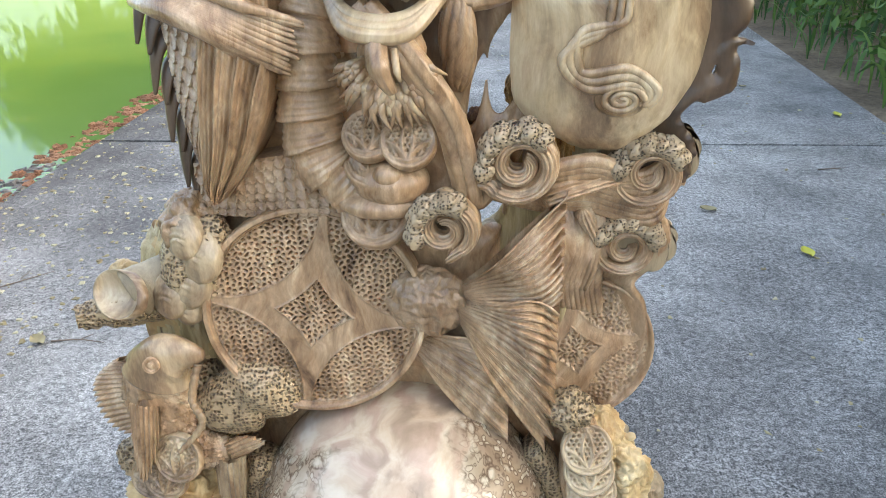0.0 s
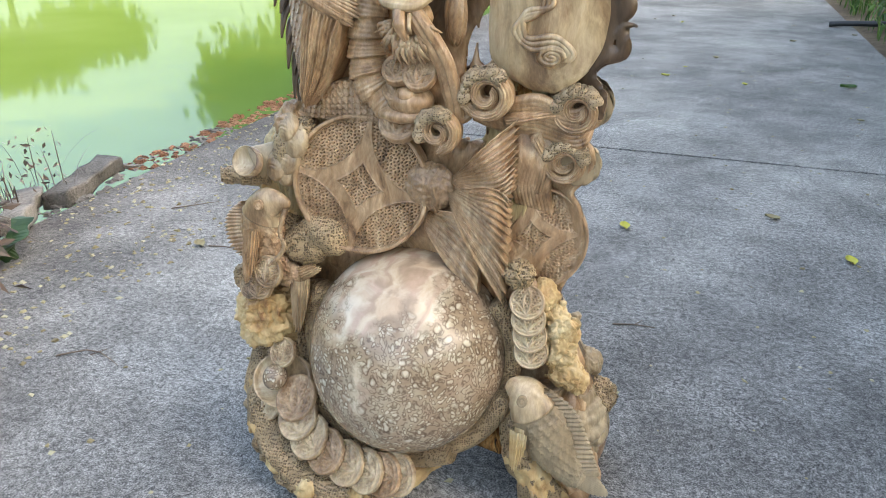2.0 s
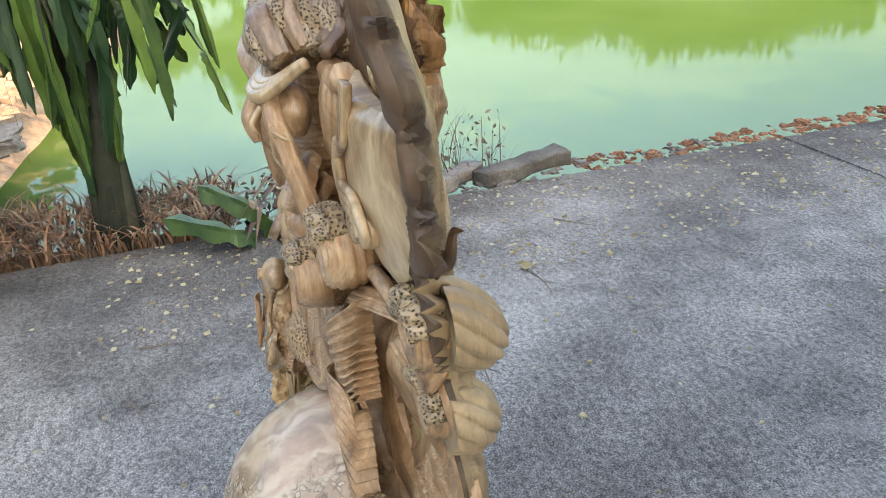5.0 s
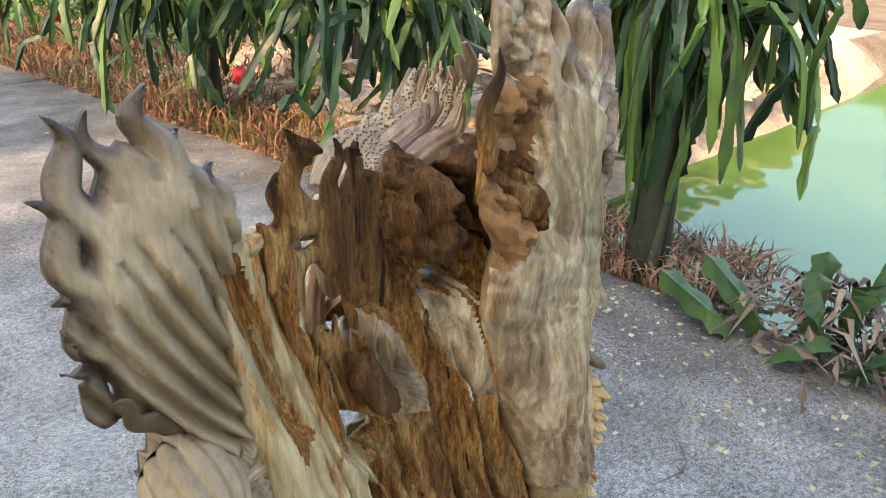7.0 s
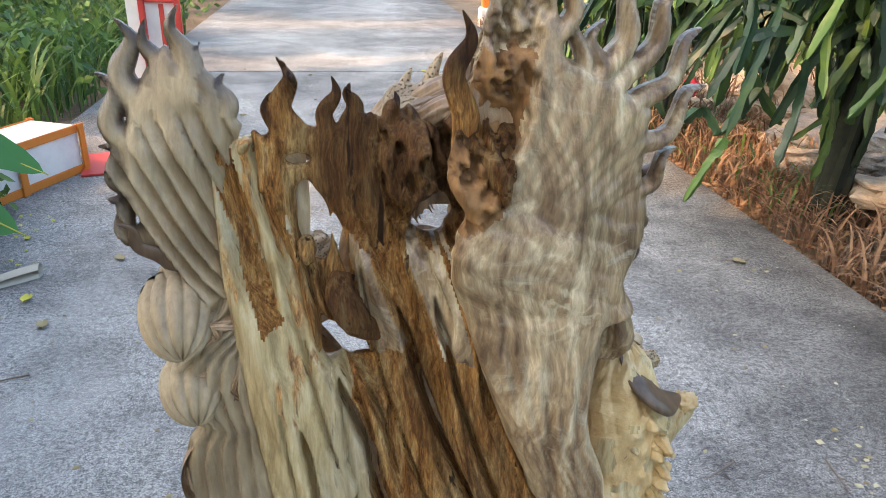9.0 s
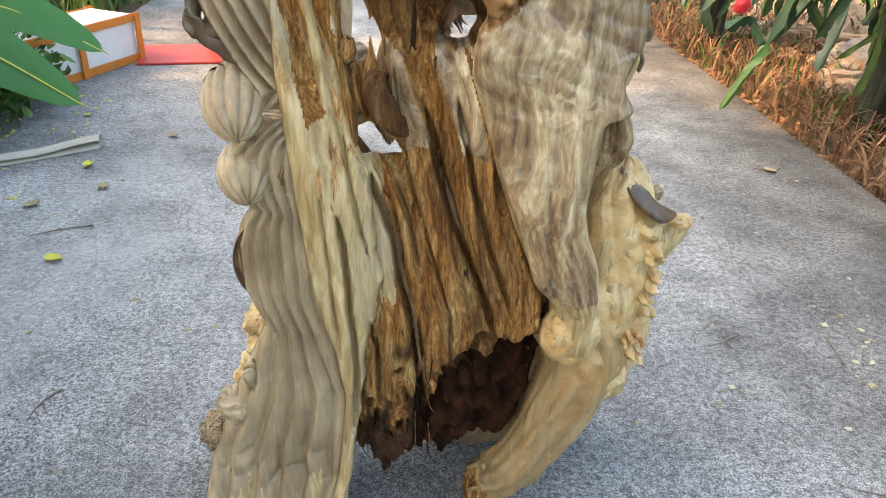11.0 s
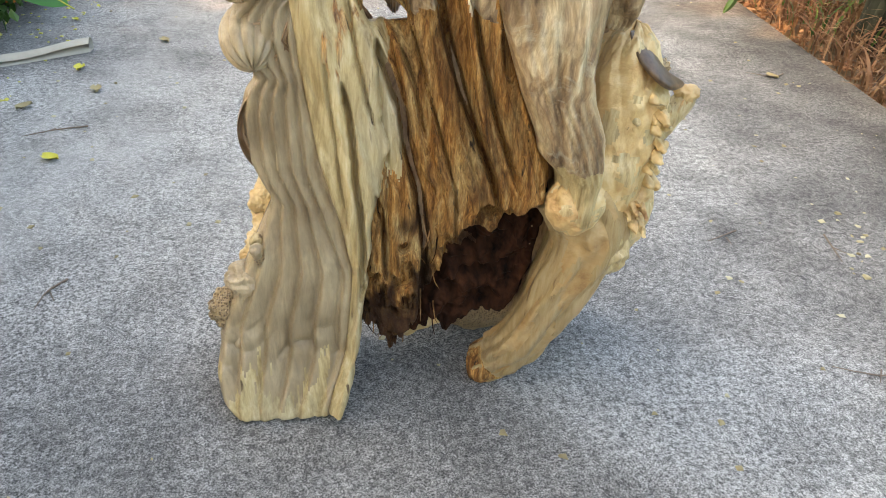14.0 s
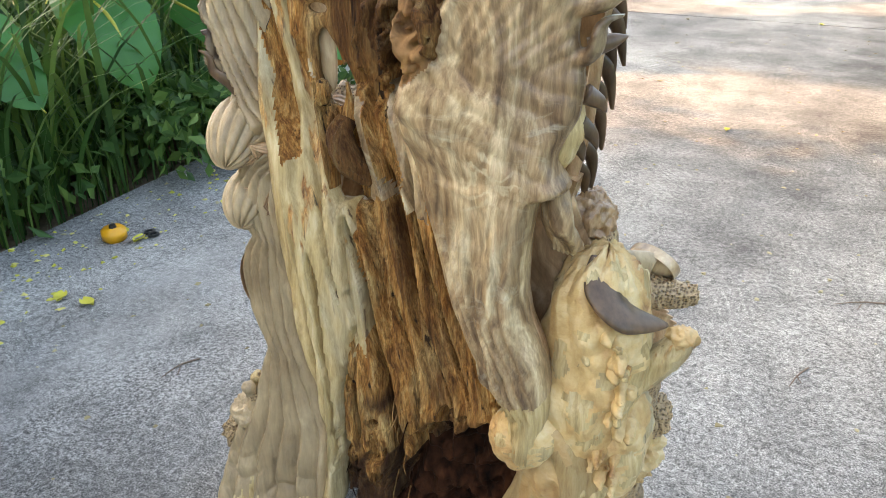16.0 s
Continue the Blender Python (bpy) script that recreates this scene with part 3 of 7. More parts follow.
def lump(c, r, mat, bump=0.0, freq=14.0, seed=1, n=26, fn=None, turn=None):
    """An ellipsoid with noise on it."""
    th = np.linspace(0, math.pi, n)
    ph = np.linspace(0, 2 * math.pi, 2 * n, endpoint=False)
    T, F = np.meshgrid(th, ph, indexing="ij")
    D = np.stack([np.sin(T) * np.cos(F), np.sin(T) * np.sin(F), np.cos(T)], -1)
    k = 1.0
    Q = D * np.array(r) 
    if bump:
        W = Q + np.array(c)
        k = 1 + bump * (2 * fbm(W[..., 0] * freq, W[..., 1] * freq, W[..., 2] * freq, 4, seed) - 1)
    if fn is not None:
        k = k * fn(T, F)
    Q = Q * np.asarray(k)[..., None] if not np.isscalar(k) else Q
    if turn is not None:
        Q = Q @ np.array(Euler([radians(v) for v in turn]).to_matrix()).T
    if callable(mat):
        mat = mat(T[:-1], F[:-1])
    emit(Q + np.array(c), mat, wrap=True)


def frame_of(normal, up=(0, 0, 1)):
    n = np.array(normal, float)
    n /= np.linalg.norm(n)
    x = np.cross(np.array(up, float), n)
    x /= np.linalg.norm(x)
    return x, np.cross(n, x), n


def disc(c, normal, r, height, mat, thick=0.012, nr=10, na=40, squash=1.0, up=(0, 0, 1)):
    """A round plate; height(px, py) in unit radius gives the carved face."""
    x, y, n = frame_of(normal, up)
    rad = np.concatenate([np.linspace(0, 1, nr), [1.0]])
    a = np.linspace(0, 2 * math.pi, na, endpoint=False)
    px, py = rad[:, None] * np.cos(a), rad[:, None] * np.sin(a)
    h = height(px, py)
    h[-1] = -thick
    P = np.array(c) + r * px[..., None] * x + r * squash * py[..., None] * y + h[..., None] * n
    emit(P, mat, wrap=True)


def hexdots(x, y, pitch, size):
    """1 inside small round holes laid out in a staggered lattice."""
    j = np.round(y / (pitch * 0.866))
    i = np.round(x / pitch - 0.5 * (j % 2))
    dx, dy = x - (i + 0.5 * (j % 2)) * pitch, y - j * pitch * 0.866
    return np.clip((size - np.hypot(dx, dy)) / (size * 0.4), 0, 1)


def coin_face(r, spin):
    def h(px, py):
        d = np.hypot(px, py)
        e = np.where(d > 0.945, 0.0075 * np.clip((1.0 - d) / 0.015, 0, 1), 0.0)
        e = e - 0.003 * np.clip(1 - np.abs(d - 0.925) / 0.012, 0, 1)
        near = np.full(d.shape, 9.0)
        for k in range(4):
            a = spin + k * math.pi / 2
            near = np.minimum(near, np.hypot(px - 1.3 * math.cos(a), py - 1.3 * math.sin(a)))
        lens = (near < 0.88) & (d < 0.91)
        star = near > 1.09
        jit = 0.0016
        dots = hexdots(px * r + jit * np.sin(py * 61), py * r + jit * np.sin(px * 53), 0.0078, 0.0023)
        e = e - 0.0026 * lens - 0.002 * star - 0.012 * dots * (lens | star)
        for edge in (0.88, 1.09):
            e = e + 0.0022 * np.clip(1 - np.abs(near - edge) / 0.018, 0, 1) * (d < 0.91)
        return e - 0.004 * d * d
    return h


def dome_face(px, py):
    """A small coin scale: raised rim, three leaves of thin lines with pin pricks between them."""
    d = np.hypot(px, py)
    h = 0.0035 * (1 - d * d) + 0.0035 * np.clip(1 - np.abs(d - 0.93) / 0.07, 0, 1)
    inner = d < 0.82
    leaf = np.full(d.shape, 9.0)
    for k in (-1, 0, 1):
        ax, ay = math.sin(k * 0.95), math.cos(k * 0.95)
        along, side = px * ax + (py + 0.75) * ay, px * ay - (py + 0.75) * ax
        leaf = np.minimum(leaf, np.abs(np.abs(side) - 0.20 * np.sin(np.clip(along / 1.5, 0, 1) * math.pi)))
    h = h + 0.003 * np.clip(1 - leaf / 0.06, 0, 1) * inner - 0.006 * hexdots(px, py, 0.2, 0.07) * inner * (leaf > 0.09)
    return h


def plate(x0, x1, z0, z1, field, yb, yf, mat, step=0.004, mat_f=None, tone=None, soft=0.018, edge=0.0):
    """A carved board in the xz plane wherever field(x, z) > 0 (about the distance to its edge), with rounded rims."""
    X, Z = np.meshgrid(np.arange(x0, x1 + step, step), np.arange(z0, z1 + step, step))
    xc, zc = (X[:-1, :-1] + X[1:, 1:]) / 2, (Z[:-1, :-1] + Z[1:, 1:]) / 2
    keep = field(xc, zc) > 0
    count = np.zeros(X.shape, int)
    for dj in (0, 1):
        for di in (0, 1):
            count[dj:dj + keep.shape[0], di:di + keep.shape[1]] += keep
    on = (count > 0) & (count < 4)
    x, z, e = X[on], Z[on], 0.0012
    ox, oz = x.copy(), z.copy()
    for _ in range(3):
        f = field(x, z)
        gx, gz = (field(x + e, z) - field(x - e, z)) / (2 * e), (field(x, z + e) - field(x, z - e)) / (2 * e)
        g2 = gx * gx + gz * gz + 0.05
        dx, dz = x - f * gx / g2 - ox, z - f * gz / g2 - oz
        k = np.minimum(1, 0.75 * step / (np.hypot(dx, dz) + 1e-9))
        x, z = ox + dx * k, oz + dz * k
    X[on], Z[on] = x, z
    rim = np.clip(field(X, Z) / soft, 0, 1)
    k = 0.22 + 0.78 * np.sqrt(rim * (2 - rim))
    YB, YF = yb(X, Z) + 0 * X, yf(X, Z) + 0 * X
    mid = (YB + YF) / 2
    YB, YF = mid + (YB - mid) * k, mid + (YF - mid) * k
    mb = mat(xc, zc) if callable(mat) else np.full(xc.shape, mat)
    mf = mb if mat_f is None else mat_f(xc, zc) if callable(mat_f) else np.full(xc.shape, mat_f)
    tv = np.zeros(X.shape) if tone is None else tone(X, Z)
    PB, PF = np.stack([X, YB, Z], -1), np.stack([X, YF, Z], -1)
    emit(PB, mb, mask=keep, tone=tv)
    emit(PF, mf, mask=keep, flip=True, tone=tv)
    padded = np.pad(keep, 1)
    walls, wm, wt_ = [], [], []
    for dj, di, corner in ((-1, 0, ((0, 0), (0, 1))), (1, 0, ((1, 1), (1, 0))), (0, -1, ((1, 0), (0, 0))), (0, 1, ((0, 1), (1, 1)))):
        rim_cells = keep & ~padded[1 + dj:1 + dj + keep.shape[0], 1 + di:1 + di + keep.shape[1]]
        for j, i in zip(*np.nonzero(rim_cells)):
            (a, b), (c, d) = corner
            walls += [PB[j + a, i + b], PB[j + c, i + d], PF[j + c, i + d], PF[j + a, i + b]]
            wm.append(mb[j, i])
            wt_ += [max(edge, v) for v in (tv[j + a, i + b], tv[j + c, i + d], tv[j + c, i + d], tv[j + a, i + b])]
    base = S_N[0]
    S_V.append(np.array(walls))
    S_T.append(np.array(wt_))
    S_N[0] += len(walls)
    S_F.append(np.arange(len(walls)).reshape(-1, 4) + base)
    S_I.append(np.array(wm))


def tongue_line(base, tip, width, bend, n=30):
    """Centre line and half widths of a curling flame tongue that widens into its root."""
    b, t = np.array(base, float), np.array(tip, float)
    side = np.array(((t - b)[1], -(t - b)[0]))
    C = bezier([b - (t - b) * 0.5, b, b + (t - b) * 0.42 + side * bend, b + (t - b) * 0.74 - side * bend * 0.75, t], n)
    return C, width * np.interp(np.linspace(0, 1, n), [0, 0.22, 0.42, 0.6, 0.75, 0.88, 1], [1.25, 1.0, 0.82, 0.72, 0.46, 0.22, 0.05])


def tongues_field(tongues):
    """Distance field and burnt tone of several tongues."""
    made = [tongue_line(*t) for t in tongues]

    def both(x, z):
        x, z = np.asarray(x, float), np.asarray(z, float)
        best, tone = np.full(x.shape, -1.0), np.zeros(x.shape)
        for C, W in made:
            for k in range(len(C)):
                f = W[k] - np.hypot(x - C[k, 0], z - C[k, 1])
                hit = f > best
                best = np.where(hit, f, best)
                tone = np.where(hit, np.clip((k / len(C) - 0.38) / 0.4, 0, 1), tone)
        return best, np.maximum(tone, 0.55 * np.clip(1 - best / 0.005, 0, 1) * (tone > 0.02))
    return both


def merge(a, b, r=0.004):
    """Union of two fields with a filleted joint."""
    h = np.clip(0.5 + 0.5 * (a - b) / r, 0, 1)
    return b + (a - b) * h + r * h * (1 - h)


def flame(base, tip, width, bend, mat=M_DARK, root=None, flat=0.5, dark=0.5):
    """A single free tongue."""
    C2, W = tongue_line((base[0], base[2]), (tip[0], tip[2]), width, bend)
    n, around = len(C2), 14
    s = np.linspace(0, 1, n)
    C = np.stack([C2[:, 0], base[1] + (tip[1] - base[1]) * s, C2[:, 1]], -1)
    T = np.gradient(C, axis=0)
    T /= np.linalg.norm(T, axis=1)[:, None]
    N = np.repeat(np.array([[0.0, 1.0, 0.0]]), n, 0)
    B = np.cross(T, N)
    a = np.linspace(0, 2 * math.pi, around, endpoint=False)
    thick = flat * np.interp(s, [0, 0.4, 1], [0.7, 1.0, 1.3])
    P = C[:, None] + W[:, None, None] * (np.cos(a)[None, :, None] * B[:, None] + thick[:, None, None] * np.sin(a)[None, :, None] * N[:, None])
    tone = np.repeat(np.clip((s - 1 + dark + 0.2) / 0.3, 0, 1)[:, None], around, 1)
    emit(P, M_GREY if root is None else root, wrap=True, tone=tone)


def ribs(u, count, sharp=0.6):
    """Rounded ridges with narrow valleys."""
    return np.abs(np.sin(math.pi * count * u)) ** sharp


def crag(c, r, seed, mat=M_BURL, n=60, freq=17.0, amp=0.75, tone=0.0):
    """A craggy burl: ridged folds with deep cracks."""
    th = np.linspace(0, math.pi, n)
    T, F = np.meshgrid(th, np.linspace(0, 2 * math.pi, 2 * n, endpoint=False), indexing="ij")
    D = np.stack([np.sin(T) * np.cos(F), np.sin(T) * np.sin(F), np.cos(T)], -1)
    W = D * np.array(r) + np.array(c)
    a, b = (1 - np.abs(2 * fbm(W[..., 0] * q, W[..., 1] * q, W[..., 2] * q, 4, seed + o) - 1) * 2 for q, o in ((freq, 0), (freq * 2.3, 9)))
    emit(W + D * (np.array(r).mean() * amp * (0.45 * a + 0.3 * b - 0.25))[..., None], mat, wrap=True, tone=np.full(T.shape, tone))


# east side of the back: one band of flowing ridges from the flaming wing down to the foot
EAST_OUT = [(-0.01, 0.385), (0.04, 0.425), (0.10, 0.432), (0.2, 0.412), (0.3, 0.372), (0.40, 0.328), (0.46, 0.302), (0.53, 0.332), (0.62, 0.342), (0.66, 0.332), (0.685, 0.312),
            (0.71, 0.335), (0.75, 0.357), (0.785, 0.347), (0.80, 0.330), (0.84, 0.360), (0.887, 0.366), (0.915, 0.345), (0.93, 0.338), (0.96, 0.362), (1.02, 0.378), (1.08, 0.376), (1.14, 0.356), (1.2, 0.32)]
EAST_IN = [(0, 0.208), (0.07, 0.19), (0.15, 0.165), (0.33, 0.152), (0.43, 0.172), (0.544, 0.203), (0.655, 0.222), (0.78, 0.237), (0.9, 0.25), (1.06, 0.254), (1.075, 0.25), (1.09, 0.222), (1.12, 0.222), (1.2, 0.26)]
EAST_Y = [(0, 0.228), (0.05, 0.220), (0.1, 0.205), (0.2, 0.180), (0.4, 0.162), (0.6, 0.148), (0.75, 0.138), (0.9, 0.116), (1.07, 0.100), (1.2, 0.066)]   # crest of the band


def across(x, z, a, b):
    return np.clip((x - line(z, a)) / (line(z, b) - line(z, a)), 0, 1)


EAST_FLAMES = tongues_field([((bx, bz), (tx, tz), w, k) for bx, bz, tx, tz, w, k in (
    (0.345, 0.955, 0.407, 1.008, 0.018, 0.22), (0.352, 1.02, 0.402, 1.078, 0.020, 0.2), (0.350, 1.07, 0.398, 1.165, 0.020, 0.15), (0.345, 1.12, 0.368, 1.228, 0.020, 0.12),
    (0.322, 1.12, 0.334, 1.228, 0.016, -0.10), (0.297, 1.13, 0.290, 1.246, 0.020, -0.12), (0.270, 1.10, 0.268, 1.205, 0.017, -0.12), (0.250, 1.105, 0.241, 1.170, 0.014, -0.14))])


def east_field(x, z):
    body = np.minimum(np.minimum(x - smooth_line(z, EAST_IN, 0.02), smooth_line(z, EAST_OUT, 0.008) - x), 1.200 - 1.05 * np.abs(x - 0.312) - z)
    return merge(np.minimum(body, z + 0.005), EAST_FLAMES(x, z)[0])


def east_back(X, Z):
    U = across(X, Z, EAST_IN, EAST_OUT)
    d = np.clip(Z - 0.86, 0, 0.35)
    lo = 5.4 * (U + 0.09 * np.sin(Z * 9.0) + 0.03 * np.sin(Z * 23))
    hi = (X - 0.235 - 1.05 * d + 1.5 * d * d) / 0.026 + 0.25 * np.sin(Z * 17 + X * 8) + 6
    f = np.clip((Z - 0.80) / 0.08, 0, 1)
    q = lo * (1 - f) + hi * f
    saw = q % 1.0
    lines = np.clip(saw, 0, 1) ** 0.6 * np.clip((1 - saw) / 0.2, 0, 1) ** 0.7
    fade = np.clip((1.12 - Z + 0.35 * (0.30 - X)) / 0.08 + 0.3 * np.sin(np.floor(q) * 2.4), 0, 1)
    foot = np.clip((0.24 - Z) / 0.1, 0, 1)
    wave = ribs(Z * 17 + 0.5 * np.sin(X * 40) + X * 5 + 0.4 * fbm(X * 20, Z * 20, 0, 2, 6), 1.0)
    belt = np.exp(-((Z - 0.165 - 0.02 * np.sin(X * 60)) / 0.035) ** 2)
    toes = ribs(X * 22 - Z * 5, 1.0) * np.clip((0.12 - Z) / 0.05, 0, 1)
    depth = 0.020 + 0.018 * np.clip((Z - 0.78) / 0.1, 0, 1) + 0.010 * foot
    rel = (lines - 1) * depth * fade * (1 - 0.2 * foot) * np.clip(Z / 0.05, 0.3, 1) + 0.009 * belt * (wave - 1) + 0.005 * (toes - 1) * foot
    round_ = -0.030 * U ** 2.2 * np.clip((Z - 0.1) / 0.3, 0, 1) - 0.010 * (1 - U) ** 4
    return line(Z, EAST_Y) + rel + round_ + 0.006 * (fbm(X * 25, Z * 25, 0, 3, 4) - 0.5)


def east_front(X, Z):
    U = across(X, Z, EAST_IN, EAST_OUT)
    return line(Z, EAST_Y) - 0.03 * U ** 2.2 * np.clip((Z - 0.1) / 0.3, 0, 1) - line(Z, [(0, 0.14), (0.3, 0.10), (0.45, 0.06), (0.5, 0.036), (0.7, 0.036), (0.8, 0.040), (1.0, 0.036), (1.1, 0.034), (1.2, 0.03)])


plate(0.14, 0.45, -0.005, 1.26, east_field, east_back, east_front, lambda x, z: np.where(z + 0.45 * (fbm(x * 45, z * 7, 0, 4, 17) - 0.5) < 0.05, M_SAP, M_GREY), 0.0036, lambda x, z: np.where((z > 0.84) & (x > 0.30), M_DARK, M_CARVED), lambda x, z: np.maximum(EAST_FLAMES(x, z)[1], 0.95 * np.clip(1.3 - east_field(x, z) / 0.009, 0, 1) * (z > 0.93) * (x > 0.30)), edge=0.95)
# two ribbed lobes on its outer edge
for x, z, rx, rz in ((0.327, 0.862, 0.043, 0.060), (0.318, 0.745, 0.040, 0.050)):
    lump((x, 0.092, z), (rx, 0.036, rz), M_GREY, n=70, fn=lambda T, F: 1 + 0.15 * np.abs(np.cos(F * 6 + T * 0.8)) ** 0.6, turn=(48, 16, 0))
    S_V[-1][:, 1] = np.maximum(S_V[-1][:, 1], 0.078)
# pale sapwood strip between the band and the heartwood
STRIP_IN = [(0, 0.185), (0.15, 0.15), (0.3, 0.135), (0.46, 0.115), (0.57, 0.092), (0.67, 0.108), (0.77, 0.121), (0.81, 0.142), (0.896, 0.156), (0.977, 0.180), (1.045, 0.196), (1.115, 0.208)]


def strip_field(x, z):
    edge = line(z, STRIP_IN) + 0.016 * (fbm(z * 24, z * 0, 0, 3, 79) - 0.5)
    return np.minimum(np.minimum(x - edge, line(z, EAST_IN) + 0.012 - x), 1.115 - z - 0.05 * fbm(x * 60, x * 0, 0, 2, 78))


SPLITS = (([(0.25, 0.148), (0.39, 0.141), (0.49, 0.148), (0.56, 0.154), (0.647, 0.164), (0.70, 0.174)], 0.0035, 0.045), ([(0.4, 0.165), (0.6, 0.188), (0.74, 0.20)], 0.0018, 0.015),
          ([(0.60, 0.118), (0.70, 0.142), (0.83, 0.165)], 0.002, 0.02), ([(0.20, 0.03), (0.25, 0.03), (0.355, 0.025), (0.477, 0.04), (0.566, 0.066), (0.64, 0.076), (0.73, 0.112), (0.76, 0.118)], 0.0055, 0.07),
          ([(0.46, -0.10), (0.514, -0.091), (0.614, -0.046), (0.666, -0.025), (0.743, 0.0), (0.793, 0.015), (0.87, 0.034)], 0.0045, 0.06), ([(0.34, -0.03), (0.5, -0.022), (0.62, 0.018), (0.8, 0.066), (0.95, 0.085)], 0.002, 0.02),
          ([(0.5, -0.135), (0.62, -0.085), (0.75, -0.045), (0.9, -0.012)], 0.003, 0.04), ([(0.3, 0.10), (0.42, 0.105), (0.5, 0.118)], 0.003, 0.03), ([(0.56, 0.03), (0.68, 0.055), (0.76, 0.085)], 0.002, 0.02))


def splits(X, Z):
    """Long drying cracks that follow the grain."""
    out = np.zeros(X.shape)
    for pts, w, depth in SPLITS:
        z0, z1 = pts[0][0], pts[-1][0]
        open_ = np.clip((Z - z0) / 0.04, 0, 1) * np.clip((z1 - Z) / 0.04, 0, 1)
        off = X - line(Z, pts) - 0.006 * (fbm(Z * 22, Z * 0, 0, 3, 33) - 0.5)
        out = np.maximum(out, depth * np.clip(1.5 - np.abs(off) / (w * (0.3 + open_)), 0, 1) * open_)
    return out


def grain_lean(X, Z):
    return X - 0.27 * np.clip(Z - 0.5, 0, 1) - 0.006 * np.sin(Z * 14 + X * 20)


def strip_back(X, Z):
    U = across(X, Z, STRIP_IN, EAST_IN)
    L = grain_lean(X, Z)
    torn = np.clip((Z - 0.84) / 0.06, 0, 1) * np.exp(-((X - 0.213 - 0.22 * (Z - 0.9)) / 0.017) ** 2)
    return line(Z, EAST_Y) - 0.006 + 0.010 * np.sin(U * math.pi) - 0.05 * (1 - U) ** 2 * np.clip((Z - 0.7) / 0.2, 0, 1) + 0.022 * (fbm(L * 55, Z * 4, 0, 4, 8) - 0.5) - 0.03 * torn * (0.5 + fbm(L * 90, Z * 6, 3, 3, 5)) - splits(X, Z)


def strip_mat(x, z):
    """Orange wood where the outer layer is torn away."""
    m = np.full(x.shape, M_SAP)
    wob = 0.030 * (fbm(grain_lean(x, z) * 70, z * 7, 0, 4, 61) - 0.5)
    m[(z > 0.84 + 40 * wob * 0.05) & (np.abs(x + wob - 0.213 - 0.22 * (z - 0.9)) < 0.010)] = M_RAW
    m[(z > 0.93) & (x + wob < line(z, STRIP_IN) + 0.007)] = M_RAW
    return m


plate(0.08, 0.28, 0.02, 1.12, strip_field, strip_back, lambda X, Z: line(Z, EAST_Y) - line(Z, [(0.5, 0.085), (0.8, 0.055), (0.95, 0.042)]), strip_mat, 0.0031, soft=0.01)


# rotten heartwood in the middle, with openings
SPIKES = tongues_field([((bx, bz), (tx, tz), w, k) for bx, bz, tx, tz, w, k in (
    (0.155, 1.09, 0.176, 1.192, 0.019, 0.12), (0.192, 1.07, 0.187, 1.150, 0.012, -0.1), (0.116, 1.09, 0.112, 1.170, 0.014, 0.1), (0.088, 1.11, 0.090, 1.163, 0.013, -0.1), (0.040, 1.11, 0.036, 1.152, 0.012, 0.1))])
CORE_E = [(0.13, 0.15), (0.19, 0.158), (0.3, 0.152), (0.46, 0.145), (0.6, 0.12), (0.77, 0.14), (0.9, 0.168), (1.0, 0.198), (1.06, 0.208), (1.12, 0.215)]
CORE_W = [(0.13, -0.02), (0.19, -0.15), (0.27, -0.185), (0.43, -0.205), (0.56, -0.18), (0.62, -0.155), (0.70, -0.12), (0.8, -0.10), (0.9, -0.095), (1.0, -0.10), (1.2, -0.115)]


def core_field(x, z):
    w = 0.9 * (fbm(x * 38, z * 30, 0, 2, 12) - 0.5)
    def gap(cx, cz, rx, rz, lean, k):
        return (np.hypot((x - cx - lean * (z - cz)) / rx, (z - cz) / rz) - 1 - w * k) * min(rx, rz)
    holes = [gap(0.142, 0.982, 0.021, 0.056, 0.12, 0.35), gap(0.107, 0.945, 0.008, 0.045, 0.2, 0.3), gap(0.157, 1.066, 0.016, 0.0075, 0, 0.2), gap(-0.008, 0.998, 0.028, 0.034, -0.1, 0.8)]
    crescent = np.maximum(np.maximum(0.776 - z, z - 0.802 - 0.80 * (x - 0.082)), np.maximum(0.068 - x, x - 0.139)) + 0.004 * w
    top = line(x, [(-0.1, 1.14), (-0.03, 1.13), (-0.018, 1.112), (0.007, 1.122), (0.035, 1.135), (0.07, 1.125), (0.09, 1.14), (0.105, 1.118), (0.125, 1.100), (0.16, 1.10), (0.2, 1.105), (0.23, 1.10)]) + 0.03 * (fbm(x * 60, z * 6, 3, 2, 13) - 0.5)
    low = line(x, [(-0.2, 0.20), (-0.15, 0.185), (-0.04, 0.155), (0.06, 0.125), (0.11, 0.15), (0.16, 0.19)]) + 0.07 * (fbm(x * 45, x * 0, 3, 3, 15) - 0.5)
    body = np.minimum(np.minimum(line(z, CORE_E) - x, x - line(z, CORE_W)), np.minimum(top - z, z - low))
    out = merge(body, SPIKES(x, z)[0])
    for h in holes + [crescent]:
        out = np.minimum(out, h)
    return out


